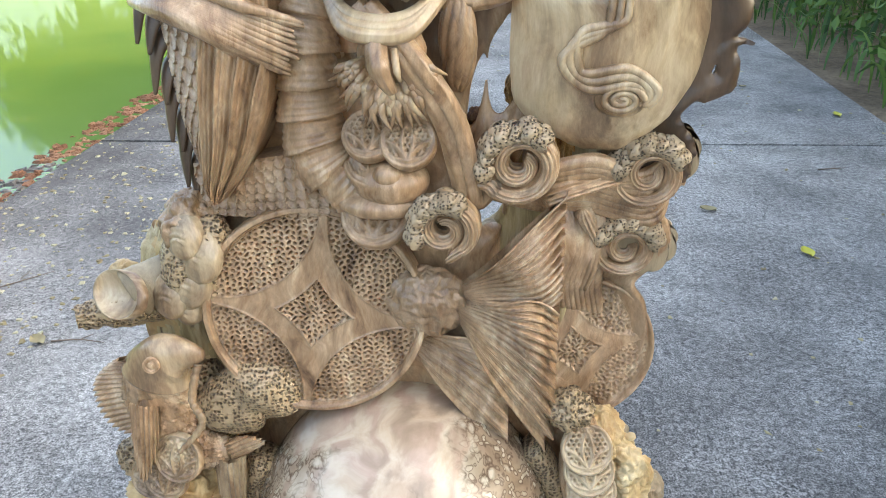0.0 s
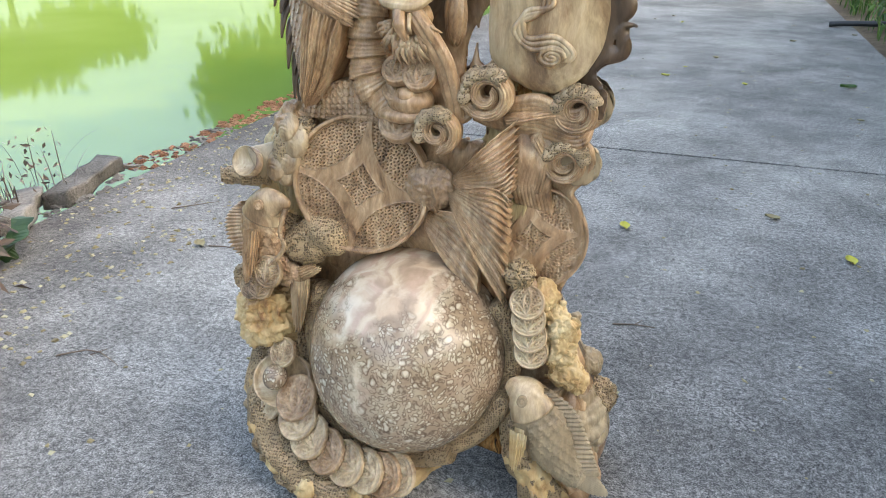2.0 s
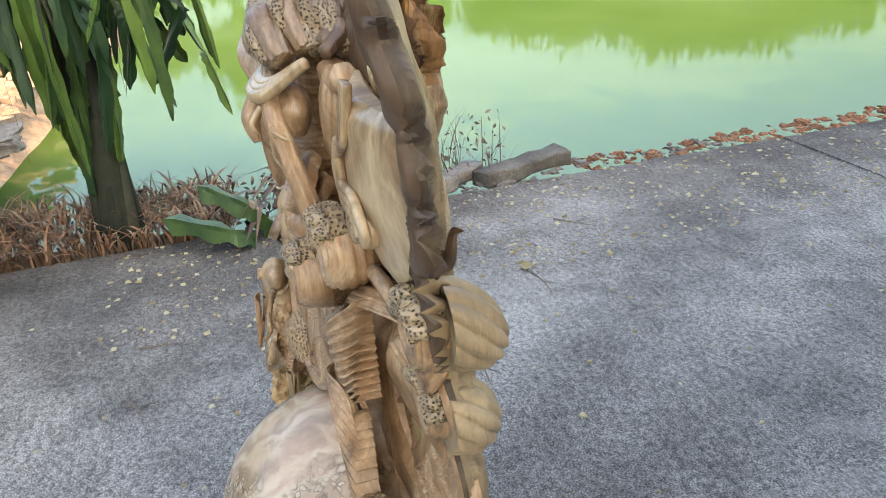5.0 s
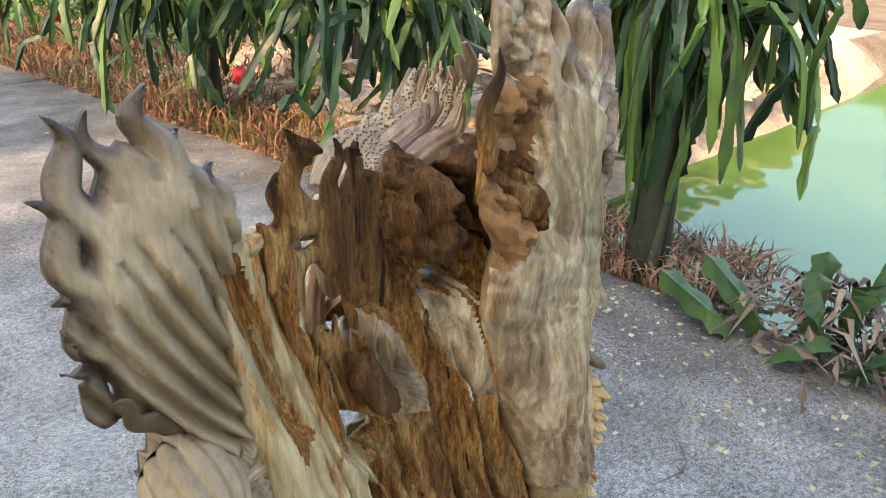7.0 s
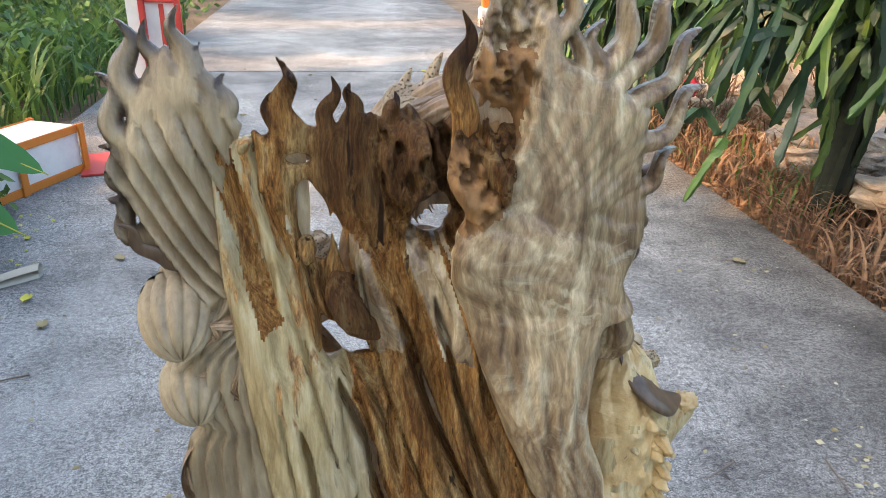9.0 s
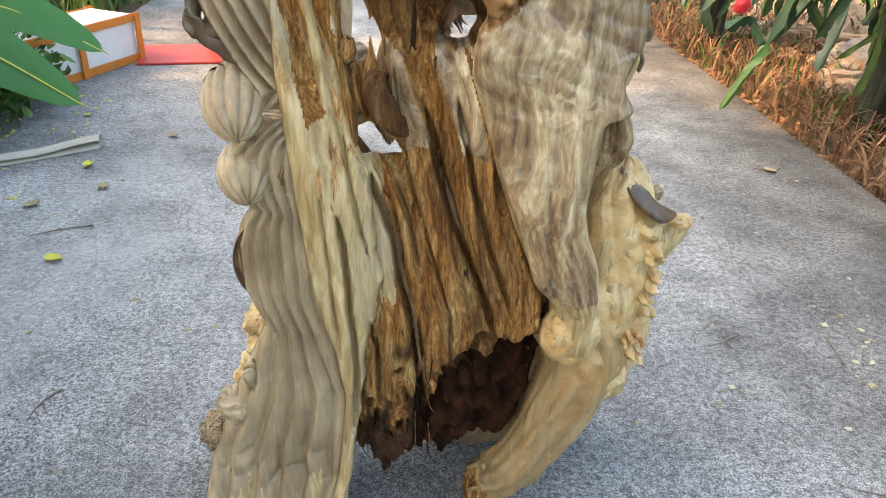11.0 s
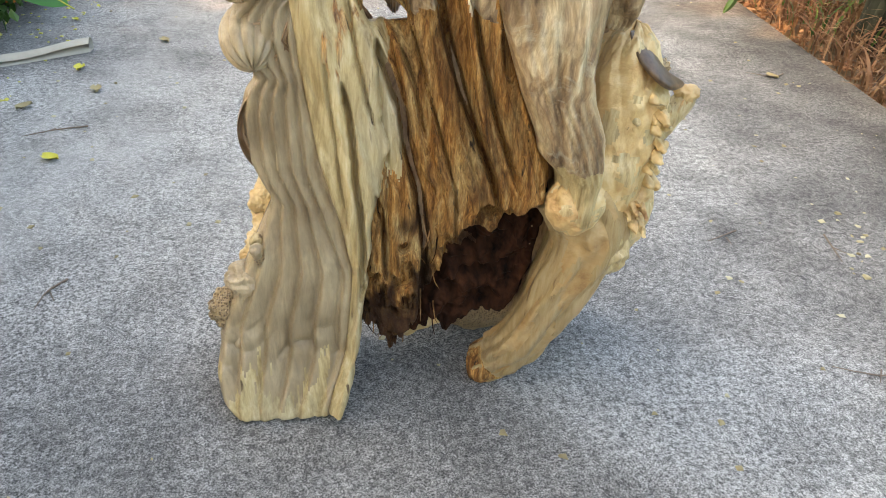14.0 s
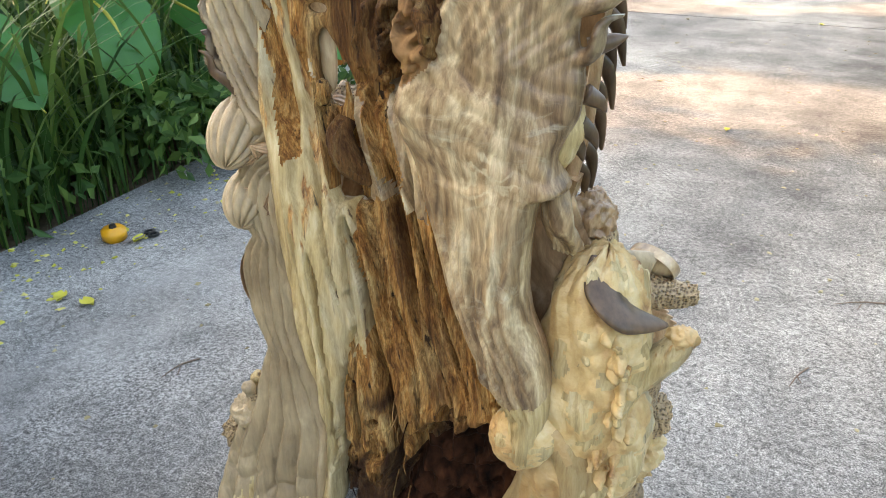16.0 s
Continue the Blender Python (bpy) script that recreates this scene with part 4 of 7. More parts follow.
def core_back(X, Z):
    y = 0.152 - line(Z, [(0.2, 0.12), (0.6, 0.22), (0.95, 0.40)]) * X + 0.012 * np.clip((Z - 0.98) / 0.05, 0, 1)
    L = grain_lean(X, Z)
    deep = fbm(L * 15, Z * 1.5, 0, 3, 21)
    ridge = 1 - np.abs(2 * fbm(L * 32, Z * 1.6, 7, 3, 23) - 1) * 2.2
    fine = fbm(L * 130, Z * 7, 2, 4, 22)
    chip = np.clip((fbm(L * 18, Z * 4.5, 9, 3, 26) - 0.58) / 0.03, 0, 1)
    rot = np.clip((Z - 0.93) / 0.08, 0, 1)
    lumps = fbm(X * 26, Z * 15, 11, 4, 29) - 0.5
    grooves = np.clip((fbm(L * 26, Z * 3.0, 15, 3, 30) - 0.55) / 0.04, 0, 1)
    pock = np.clip((fbm(X * 60, Z * 38, 19, 3, 34) - 0.55) / 0.06, 0, 1)
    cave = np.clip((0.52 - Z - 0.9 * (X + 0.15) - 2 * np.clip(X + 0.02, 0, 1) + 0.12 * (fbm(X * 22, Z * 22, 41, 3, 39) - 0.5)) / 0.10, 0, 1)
    rough = np.clip((0.42 - Z) / 0.14, 0, 1)
    pits = np.clip((fbm(X * 48, Z * 36, 4, 3, 27) - 0.56) / 0.05, 0, 1) * rough
    valley = np.clip((fbm(L * 24, Z * 1.3, 31, 3, 38) - 0.53) / 0.04, 0, 1) * np.clip((Z - 0.55) / 0.2, 0, 1)
    knot = np.exp(-(((X - 0.068) / 0.009) ** 2 + ((Z - 0.380) / 0.011) ** 2) ** 2)
    y = y + 0.045 * (deep - 0.5) + 0.013 * ridge - 0.004 + 0.013 * (fine - 0.5) - 0.014 * chip - 0.032 * valley + rot * (0.075 * lumps - 0.055 * grooves - 0.03 * pock + 0.022 * (fbm(L * 110, Z * 34, 21, 3, 35) - 0.5)) - splits(X, Z) - 0.13 * cave + 0.08 * cave * (fbm(X * 42, Z * 30, 9, 4, 36) - 0.4) - 0.03 * pits - 0.03 * knot + 0.05 * rough * (fbm(X * 30, Z * 22, 6, 4, 31) - 0.5)
    return np.maximum(y, line(Z, [(0.3, 0.076), (0.85, 0.075), (1.0, 0.088)]) + 0.085 * cave * np.clip(fbm(X * 38, Z * 30, 3, 4, 37) - 0.2, 0, 1))


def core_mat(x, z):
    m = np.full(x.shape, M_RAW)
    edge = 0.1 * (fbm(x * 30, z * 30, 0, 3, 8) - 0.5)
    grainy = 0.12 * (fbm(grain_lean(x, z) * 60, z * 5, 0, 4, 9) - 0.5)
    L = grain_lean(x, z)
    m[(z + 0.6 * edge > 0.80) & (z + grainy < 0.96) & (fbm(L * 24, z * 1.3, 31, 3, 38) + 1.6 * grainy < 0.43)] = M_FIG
    # lower hollow gets the wood with shade painted in
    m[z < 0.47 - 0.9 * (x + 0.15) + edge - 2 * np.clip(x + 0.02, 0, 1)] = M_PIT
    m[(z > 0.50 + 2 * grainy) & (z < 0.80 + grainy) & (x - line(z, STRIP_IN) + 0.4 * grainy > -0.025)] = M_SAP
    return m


def core_tone(x, z):
    speck = fbm(x * 26 + z * 5, z * 5, 0, 4, 92) - 0.5
    top = 0.72 * np.clip((z - 0.92) / 0.10, 0, 1) * np.clip((0.17 - x) / 0.05, 0, 1)
    stain = 0.6 * np.exp(-((x + 0.005 - 0.27 * (z - 0.7)) / 0.022) ** 2 - ((z - 0.70) / 0.10) ** 2)
    low = 0.97 * np.clip((0.40 - z - 0.45 * (x - 0.05) + 0.5 * (fbm(x * 30, z * 14, 0, 4, 91) - 0.5)) / 0.12, 0, 1)
    return np.clip(np.maximum(np.maximum(SPIKES(x, z)[1], top + stain + 0.6 * speck), low), 0, 1)


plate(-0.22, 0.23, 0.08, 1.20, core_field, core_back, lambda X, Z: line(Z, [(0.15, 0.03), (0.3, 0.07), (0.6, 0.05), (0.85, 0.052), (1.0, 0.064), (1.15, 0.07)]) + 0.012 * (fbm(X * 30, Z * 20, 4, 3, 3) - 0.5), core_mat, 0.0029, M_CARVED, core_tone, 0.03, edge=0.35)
# dark boss that curls over the crescent opening
tube([(0.105, 0.10, 0.915), (0.110, 0.115, 0.892), (0.097, 0.118, 0.862), (0.078, 0.115, 0.838), (0.060, 0.11, 0.826)], [0.012, 0.020, 0.022, 0.017, 0.008], M_RAW, 60, 40, tone=0.8, relief=lambda s, a: 0.012 * (fbm(np.cos(a) * 3, np.sin(a) * 3, s * 5, 4, 311) - 0.5))
crag((0.152, 0.09, 0.945), (0.010, 0.012, 0.018), 313, M_RAW, 30, 50, 0.7, 0.2)
rng_f = np.random.default_rng(411)
for k in range(44):
    x, z = rng_f.uniform(0.0, 0.15), rng_f.uniform(0.14, 0.40)
    yk = 0.152 - 0.17 * x - 0.015
    L = rng_f.uniform(0.02, 0.06)
    bend = rng_f.uniform(-0.5, 0.5)
    tube([(x, yk - 0.01, z + L), (x + bend * 0.3 * L, yk + 0.012, z + 0.45 * L), (x + bend * L, yk + 0.006 + 0.015 * rng_f.random(), z)], [0.0016, 0.0011, 0.0004], (M_FIBRE, M_RAW, M_PIT)[k % 3], 10, 6, tone=0.5)

# west wing: figured plate with flowing lines, its edge burning in tongues; a stump of raw wood rises at its inner side
WEST_IN = [(0.47, -0.20), (0.56, -0.185), (0.60, -0.148), (0.626, -0.143), (0.698, -0.110), (0.80, -0.073), (0.886, -0.045), (0.94, -0.026), (1.0, -0.030), (1.02, -0.045), (1.06, -0.022), (1.10, -0.018), (1.14, -0.035), (1.2, -0.052), (1.28, -0.066), (1.35, -0.09)]
WEST_OUT = [(0.47, -0.25), (0.56, -0.258), (0.60, -0.255), (0.646, -0.246), (0.70, -0.222), (0.743, -0.213), (0.82, -0.215), (0.885, -0.222), (0.893, -0.255), (0.902, -0.262), (0.92, -0.248), (0.94, -0.241), (0.96, -0.250), (0.99, -0.263), (1.03, -0.266), (1.05, -0.260), (1.08, -0.252), (1.14, -0.256), (1.2, -0.262)]
WEST_FLAMES = tongues_field([((bx, bz), (tx, tz), w, k) for bx, bz, tx, tz, w, k in (
    (-0.235, 1.045, -0.300, 1.102, 0.012, -0.12), (-0.232, 1.105, -0.336, 1.172, 0.014, -0.12), (-0.235, 1.158, -0.328, 1.238, 0.0145, -0.10), (-0.215, 1.185, -0.290, 1.288, 0.0155, -0.10), (-0.185, 1.185, -0.243, 1.298, 0.0155, -0.10),
    (-0.17, 1.15, -0.195, 1.250, 0.014, -0.15), (-0.15, 1.16, -0.172, 1.266, 0.013, -0.12), (-0.13, 1.22, -0.168, 1.315, 0.013, -0.12), (-0.118, 1.25, -0.135, 1.364, 0.012, -0.1), (-0.105, 1.25, -0.115, 1.350, 0.011, 0.1), (-0.085, 1.24, -0.088, 1.335, 0.012, 0.1))])


def west_field(x, z):
    out = np.where(z > 1.15, line(z, [(1.15, -0.255), (1.18, -0.21), (1.21, -0.148), (1.30, -0.13), (1.4, -0.1)]), smooth_line(z, WEST_OUT, 0.006))
    body = np.minimum(np.minimum(x - out, smooth_line(z, WEST_IN, 0.008) + 0.010 * (fbm(z * 40, z * 0, 0, 3, 44) - 0.5) * (z > 0.95) - x), 1.30 - z)
    return merge(np.minimum(body, z - 0.47), WEST_FLAMES(x, z)[0])


def raw_side(x, z):
    """1 on the raw stump and hollow at the inner upper side."""
    edge = line(z, [(0.98, -0.02), (1.03, -0.088), (1.10, -0.098), (1.18, -0.115), (1.24, -0.125), (1.3, -0.13)]) + 0.025 * (fbm(x * 30, z * 30, 0, 3, 46) - 0.5)
    return np.clip((x - edge) / 0.012, 0, 1) * np.clip((z - 0.99) / 0.02, 0, 1)


def west_back(X, Z):
    U = 1 - across(X, Z, WEST_OUT, WEST_IN)
    y = line(Z, [(0.47, 0.235), (0.62, 0.245), (0.8, 0.236), (0.95, 0.226), (1.05, 0.212), (1.15, 0.205), (1.25, 0.188), (1.35, 0.15)]) - 0.03 * np.clip(U - 0.6, 0, 1) - 0.05 * (1 - U) ** 3 * np.clip((1.0 - Z) / 0.1, 0.3, 1) - 0.5 * np.clip(-0.27 - X, 0, 1)
    low = np.clip((0.90 - Z) / 0.08, 0, 1)
    top = np.clip((Z - 1.03) / 0.03, 0, 1)
    swell = 0.024 * (fbm(X * 9, Z * 7, 0, 2, 41) - 0.5)
    flow = ribs(U * 1.0 + 0.16 * np.sin(Z * 9 + 2 * U) + 0.10 * fbm(X * 10, Z * 6, 0, 2, 49), 7.0, 0.8)
    deep = np.exp(-((U - 0.42 - 0.2 * np.sin(Z * 9)) / 0.05) ** 2)
    fan = ribs(np.arctan2(X + 0.06, Z - 0.90) * 2.0 + 0.1 * np.sin(Z * 18), 7, 0.8)
    wave = ribs(Z * 26 - X * 12 + 1.4 * fbm(X * 14, Z * 14, 0, 3, 40), 1.0, 0.8)
    step = 0.004 * np.clip((Z - 1.045 - 0.16 * (X + 0.15) - 0.03 * np.sin((X + 0.10) * 26) - 0.05 * (fbm(X * 9, X * 0, 0, 2, 55) - 0.5)) / 0.012, 0, 1)
    raw = raw_side(X, Z)
    wild = 0.045 * (fbm(X * 30, Z * 22, 2, 3, 47) - 0.5) + 0.022 * (fbm(X * 140, Z * 110, 5, 3, 48) - 0.5) - 0.018 * np.clip((fbm(X * 80, Z * 70, 8, 3, 50) - 0.56) / 0.05, 0, 1) - 0.030 * np.exp(-((Z - 1.13) / 0.06) ** 2) + 0.02 * np.exp(-((Z - 1.04) / 0.03) ** 2)
    teeth = np.exp(-((Z - 0.62) / 0.05) ** 2) * ribs(X * 20 + Z * 8, 1.0)
    return y + swell + (1 - raw) * ((0.0075 * flow - 0.009 * deep) * low + 0.003 * fan * top + step + 0.0025 * wave * (1 - low) * (1 - top)) + raw * wild + 0.006 * teeth + 0.005 * (fbm(X * 40, Z * 40, 0, 4, 43) - 0.5)


def west_mat(x, z):
    m = np.where(raw_side(x, z) > 0.5, np.where(z + 0.05 * (fbm(x * 30, z * 20, 0, 3, 54) - 0.5) < 1.225, M_FIBRE, M_FIG), M_FIG)
    return np.where((z < 0.585 + 0.04 * (fbm(x * 40, z * 40, 0, 3, 45) - 0.5)), M_SAP, m)


plate(-0.40, -0.005, 0.46, 1.38, west_field, west_back, lambda X, Z: line(Z, [(0.47, 0.14), (0.8, 0.155), (1.0, 0.165), (1.15, 0.16), (1.3, 0.125)]) - 0.5 * np.clip(-0.27 - X, 0, 1), west_mat, 0.0034, M_CARVED, lambda x, z: np.maximum(0.75 * WEST_FLAMES(x, z)[1], 0.35 * raw_side(x, z) * np.clip(fbm(x * 24, z * 18, 0, 4, 93) * 3 - 1.1, 0, 1)))
# dark spike at the inner side of the hollow, splinters about its lower lip
flame((-0.040, 0.158, 1.14), (-0.030, 0.180, 1.258), 0.017, 0.1, root=M_RAW)
# teeth along the west edge, pale wood in the open jaw
for tx, tz, bx, bz in ((-0.300, 1.075, -0.262, 1.062), (-0.284, 0.985, -0.262, 1.01), (-0.278, 0.94, -0.256, 0.975), (-0.262, 0.92, -0.245, 0.958)):
    tube([(bx, 0.165, bz), ((bx + tx) / 2 - 0.004, 0.155, (bz + tz) / 2 + 0.002), (tx, 0.145, tz)], [0.013, 0.009, 0.001], M_DARK, 14, 10)
lump((-0.243, 0.165, 0.965), (0.022, 0.03, 0.05), M_SAP, 0.35, 30, 60)
for k in range(5):
    tube([(-0.225 - 0.004 * k, 0.15 + 0.01 * k, 0.90), (-0.232 - 0.006 * k, 0.16 + 0.008 * k, 0.85), (-0.24 - 0.006 * k, 0.15, 0.80)], [0.014, 0.013, 0.009], M_FIG, 26, 14, relief=lambda s, a: 0.003 * np.cos(a * 3 + s * 9))

# west flank: pale burl lobe, hollow shell, knob
for c, r, sd in (((-0.298, 0.105, 0.60), (0.078, 0.098, 0.175), 61), ((-0.325, 0.09, 0.455), (0.066, 0.085, 0.115), 62), ((-0.225, 0.19, 0.50), (0.048, 0.045, 0.05), 63)):
    lump(c, r, lambda T, F: np.where(fbm(T * 5, F * 2, 0, 3, 161) > 0.40, M_BURL, M_SAP), 0.30, 11, sd, 90, fn=lambda T, F: 1 + 0.06 * np.abs(np.cos(F * 4 + 1.2 * np.sin(T * 3))) + 0.06 * (fbm(T * 12, F * 10, 0, 3, sd) - 0.5))
rng_k = np.random.default_rng(640)
for k in range(44):
    f = rng_k.random()
    x, z = -0.29 - 0.075 * math.sin(0.5 + f * 2.4) + 0.07 * rng_k.random(), 0.70 - 0.36 * f
    q = rng_k.uniform(0.4, 1.2)
    dy, dz = rng_k.uniform(0.0, 0.03), rng_k.uniform(-0.02, 0.02)
    tube([(x, 0.14, z), (x - 0.008 * q, 0.17 + dy * 0.6, z + dz * 0.5), (x - 0.014 * q, 0.175 + dy, z + dz)], [0.014, 0.009 * q, 0.002], M_SAP if k % 4 == 0 else M_BURL, 20, 14, relief=lambda s, a: 0.009 * (fbm(np.cos(a) * 2, np.sin(a) * 2, s * 5 + k, 3, 7) - 0.5))
tube([(-0.335, 0.10, 0.58), (-0.375, 0.105, 0.615), (-0.405, 0.106, 0.655), (-0.418, 0.106, 0.678)], [0.040, 0.026, 0.019, 0.011], M_SAP, 40, 30, relief=lambda s, a: 0.010 * (fbm(np.cos(a) * 2, np.sin(a) * 2, s * 6, 3, 64) - 0.4))
crag((-0.412, 0.106, 0.672), (0.018, 0.016, 0.014), 330, M_BURL, 30, 60, 0.9, 0.2)
tube([(-0.286, 0.13, 0.785), (-0.306, 0.164, 0.755), (-0.340, 0.165, 0.724), (-0.392, 0.125, 0.700)], [0.005, 0.027, 0.029, 0.003], M_DARK, 30, 18, 0.35, (-0.4, 0.3, 1))

# leg root that reaches the ground
tube([(-0.235, 0.14, 0.51), (-0.272, 0.145, 0.43), (-0.245, 0.145, 0.32), (-0.195, 0.125, 0.17), (-0.150, 0.105, 0.075), (-0.105, 0.092, 0.040)], [0.066, 0.064, 0.054, 0.048, 0.046, 0.036], lambda s, a: np.where(fbm(np.cos(a) * 2 + 3, np.sin(a) * 2 + 3, s * 5, 3, 165) > 0.6, M_BURL, M_SAP), 130, 80, tone=0.5,
     relief=lambda s, a: 0.034 * (fbm(np.cos(a) * 2.5 + s * 3, np.sin(a) * 2.5, s * 5, 5, 65) - 0.5) + 0.006 * np.abs(np.sin(a * 5 + s * 6)))
tube([(-0.135, 0.10, 0.06), (-0.105, 0.088, 0.034), (-0.088, 0.082, 0.028)], [0.049, 0.044, 0.028], M_RAW, 24, 30, relief=lambda s, a: 0.008 * (fbm(np.cos(a) * 3, np.sin(a) * 3, s * 4, 3, 67) - 0.5))
crag((-0.30, 0.165, 0.40), (0.045, 0.04, 0.05), 331, M_SAP, 60, 20, 0.6, 0.1)
# splinters and ribbed toes at the east foot
for k in range(3):
    x, z = rng_f.uniform(0.325, 0.340), rng_f.uniform(0.35, 0.39)
    crag((x + 0.10 * max(0, 0.30 - z), 0.12 + rng_f.uniform(-0.05, 0.03), z), (0.010, 0.010, 0.014), 720 + k, (M_SAP, M_GREY, M_CORAL)[k % 3], 24, 44, 1.0, 0.15)
lump((0.375, 0.08, 0.16), (0.05, 0.07, 0.09), M_GREY, 0.3, 30, 69, 60, fn=lambda T, F: 1 + 0.1 * np.abs(np.cos(T * 9 + F)))
crag((0.402, 0.11, 0.212), (0.030, 0.035, 0.038), 70, M_CORAL, 60, 30, 0.9)
crag((0.366, 0.12, 0.285), (0.026, 0.030, 0.030), 71, M_GREY, 60, 34, 0.9)


# ---- front ----
FRONT_START = len(S_V)

def ball():
    c, r = np.array((0.0084, -0.042, 0.335)), np.array((0.214, 0.212, 0.214))
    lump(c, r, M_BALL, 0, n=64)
    S_V[-1][:, 1] = np.minimum(S_V[-1][:, 1], 0.02)
    return c, r


BC, BR = ball()
# carved mass behind coins and ball
slab(0.30, 1.05, lambda z: line(z, [(0.3, -0.33), (0.5, -0.36), (0.65, -0.33), (0.75, -0.27), (0.85, -0.225), (0.95, -0.245), (1.05, -0.25)]),
     lambda z: line(z, [(0.3, 0.33), (0.45, 0.3), (0.6, 0.2), (0.7, 0.13), (0.78, 0.05), (0.85, 0.06), (0.93, 0.03), (1.05, 0.0)]),
     lambda X, Z, U, V: line(Z, [(0.3, 0.036), (0.6, 0.036), (1.05, 0.034)]) + 0 * X, lambda X, Z, U, V: line(Z, [(0.3, 0.02), (0.55, 0.016), (0.85, 0.016), (1.05, 0.014)]) + 0.03 * (fbm(X * 18, Z * 18, 0, 4, 71) - 0.5), M_CARVED, 0.007,
     lambda x, z: (np.hypot((x - 0.12) / 0.06, (z - 0.93) / 0.12) < 1) | (np.hypot((x - 0.10) / 0.06, (z - 0.80) / 0.055) < 1) | (np.hypot((x + 0.02) / 0.045, (z - 0.94) / 0.07) < 1))
disc((-0.088, -0.050, 0.692), (0.10, -1, 0.12), 0.144, coin_face(0.144, 0.62), M_CARVED, 0.03, 150, 640)
disc((0.250, 0.030, 0.592), (0.14, -1, 0.10), 0.112, coin_face(0.115, 0.95), M_CARVED, 0.02, 66, 280)


def fan(root, a0, a1, r0, width, y0, y1, nribs, mat, scallop=0.09, curl=0.02, most=0.25):
    """A carved fish-tail fin: ribbed fan with a scalloped, nearly upright edge, thick at the root."""
    na, nr = nribs * 24, 60
    A, Rn = np.meshgrid(np.linspace(0, 1, na), np.linspace(0, 1, nr))
    tooth = np.abs(((A * nribs) % 1) - 0.5) * 2
    ang0 = radians(a0) + radians(a1 - a0) * A
    reach = np.minimum(most, width / np.maximum(0.3, np.cos(ang0)))
    reach = reach * (1 - scallop * (1 - tooth) * Rn ** 5)
    rr = r0 + (reach - r0) * Rn
    ang = ang0 + 0.30 * np.sin(Rn * math.pi) * (A - 0.5) - 0.12 * Rn * (1 - Rn) * 4 * np.sign(a0 + a1)
    X, Z = root[0] + rr * np.cos(ang), root[2] + rr * np.sin(ang)
    y = y0 + (y1 - y0) * Rn - curl * np.sin(Rn * math.pi * 0.9)
    front = y - 0.0095 * tooth ** 0.6 * (0.35 + Rn) - 0.0035 * np.abs(np.sin(A * nribs * 3 * math.pi)) ** 0.6 - 0.006 * np.sin(Rn * 7 + A * 5)
    emit(np.stack([X, front, Z], -1), mat, flip=True)
    emit(np.stack([X, y + 0.012, Z], -1), mat)
    emit(np.stack([np.stack([X[-1], front[-1], Z[-1]], -1), np.stack([X[-1], y[-1] + 0.012, Z[-1]], -1)]), mat)


fan((0.085, 0, 0.712), 2, 45, 0.02, 0.140, -0.03, -0.015, 10, M_CARVED)
fan((0.08, 0, 0.708), -60, -4, 0.02, 0.142, -0.03, -0.03, 11, M_CARVED, most=0.262)
fan((0.0, 0, 0.655), -50, -12, 0.03, 0.16, 0.0, -0.025, 6, M_CARVED, 0.0)


def scale_relief(ns, na, amp, s0=0.0, s1=1.0):
    """Overlapping rounded scales laid on a swept body."""
    def f(s, a):
        s, a = np.broadcast_arrays(s, a)
        u, v = a / (2 * math.pi) * na, s * ns
        k = np.floor(v)
        out = np.zeros(s.shape)
        done = np.zeros(s.shape, bool)
        for back in (1, 0, -1):
            row = k - back
            du = (u - 0.5 * (row % 2) + 0.5) % 1 - 0.5
            end = row + 0.45 + 1.0 * np.sqrt(np.clip(1 - (1.9 * du) ** 2, 0, 1))
            inside = (v <= end) & ~done & (np.abs(du) < 0.52)
            rise = np.clip(1 - (end - v) / 0.85, 0, 1) ** 1.4
            line_in = np.clip(1 - np.abs(end - v - 0.22) / 0.05, 0, 1)
            out = np.where(inside, rise - 0.3 * line_in, out)
            done |= inside
        on = np.clip((s - s0) / 0.05, 0, 1) * np.clip((s1 - s) / 0.04, 0, 1)
        return amp * out * on
    return f


def frill(pts, out, width, count, mat, thick=0.012, sweep=0.35):
    """A ribbed fin that stands along a curve, its free edge notched."""
    C = bezier(pts, count * 9)
    O = np.array(out, float)
    O /= np.linalg.norm(O)
    T = np.gradient(C, axis=0)
    T /= np.linalg.norm(T, axis=1)[:, None]
    a = np.linspace(0, 1, len(C))
    tooth = np.abs(((a * count) % 1) - 0.5) * 2
    W = width * (0.35 + 0.65 * np.sin(np.clip(a * 0.9 + 0.1, 0, 1) * math.pi)) * (0.84 + 0.16 * tooth)
    R = np.linspace(0, 1, 14)
    P = C[None] + R[:, None, None] * W[None, :, None] * O + (sweep * R ** 1.5)[:, None, None] * W[None, :, None] * T[None]
    nrm = np.cross(T, O)
    nrm *= np.where(nrm[:, 1:2] > 0, -1, 1)
    front = P + nrm[None] * (0.5 * thick * (1 - 0.7 * R))[:, None, None] + nrm[None] * (0.004 * tooth ** 0.7)[None, :, None]
    back = P - nrm[None] * (0.5 * thick * (1 - 0.7 * R))[:, None, None]
    emit(front, mat)
    emit(back, mat, flip=True)
    emit(np.stack([front[-1], back[-1]]), mat)


# tail stock above the ball
crag((0.055, -0.022, 0.698), (0.050, 0.026, 0.046), 79, M_CARVED, 80, 34, 0.35, 0.25)

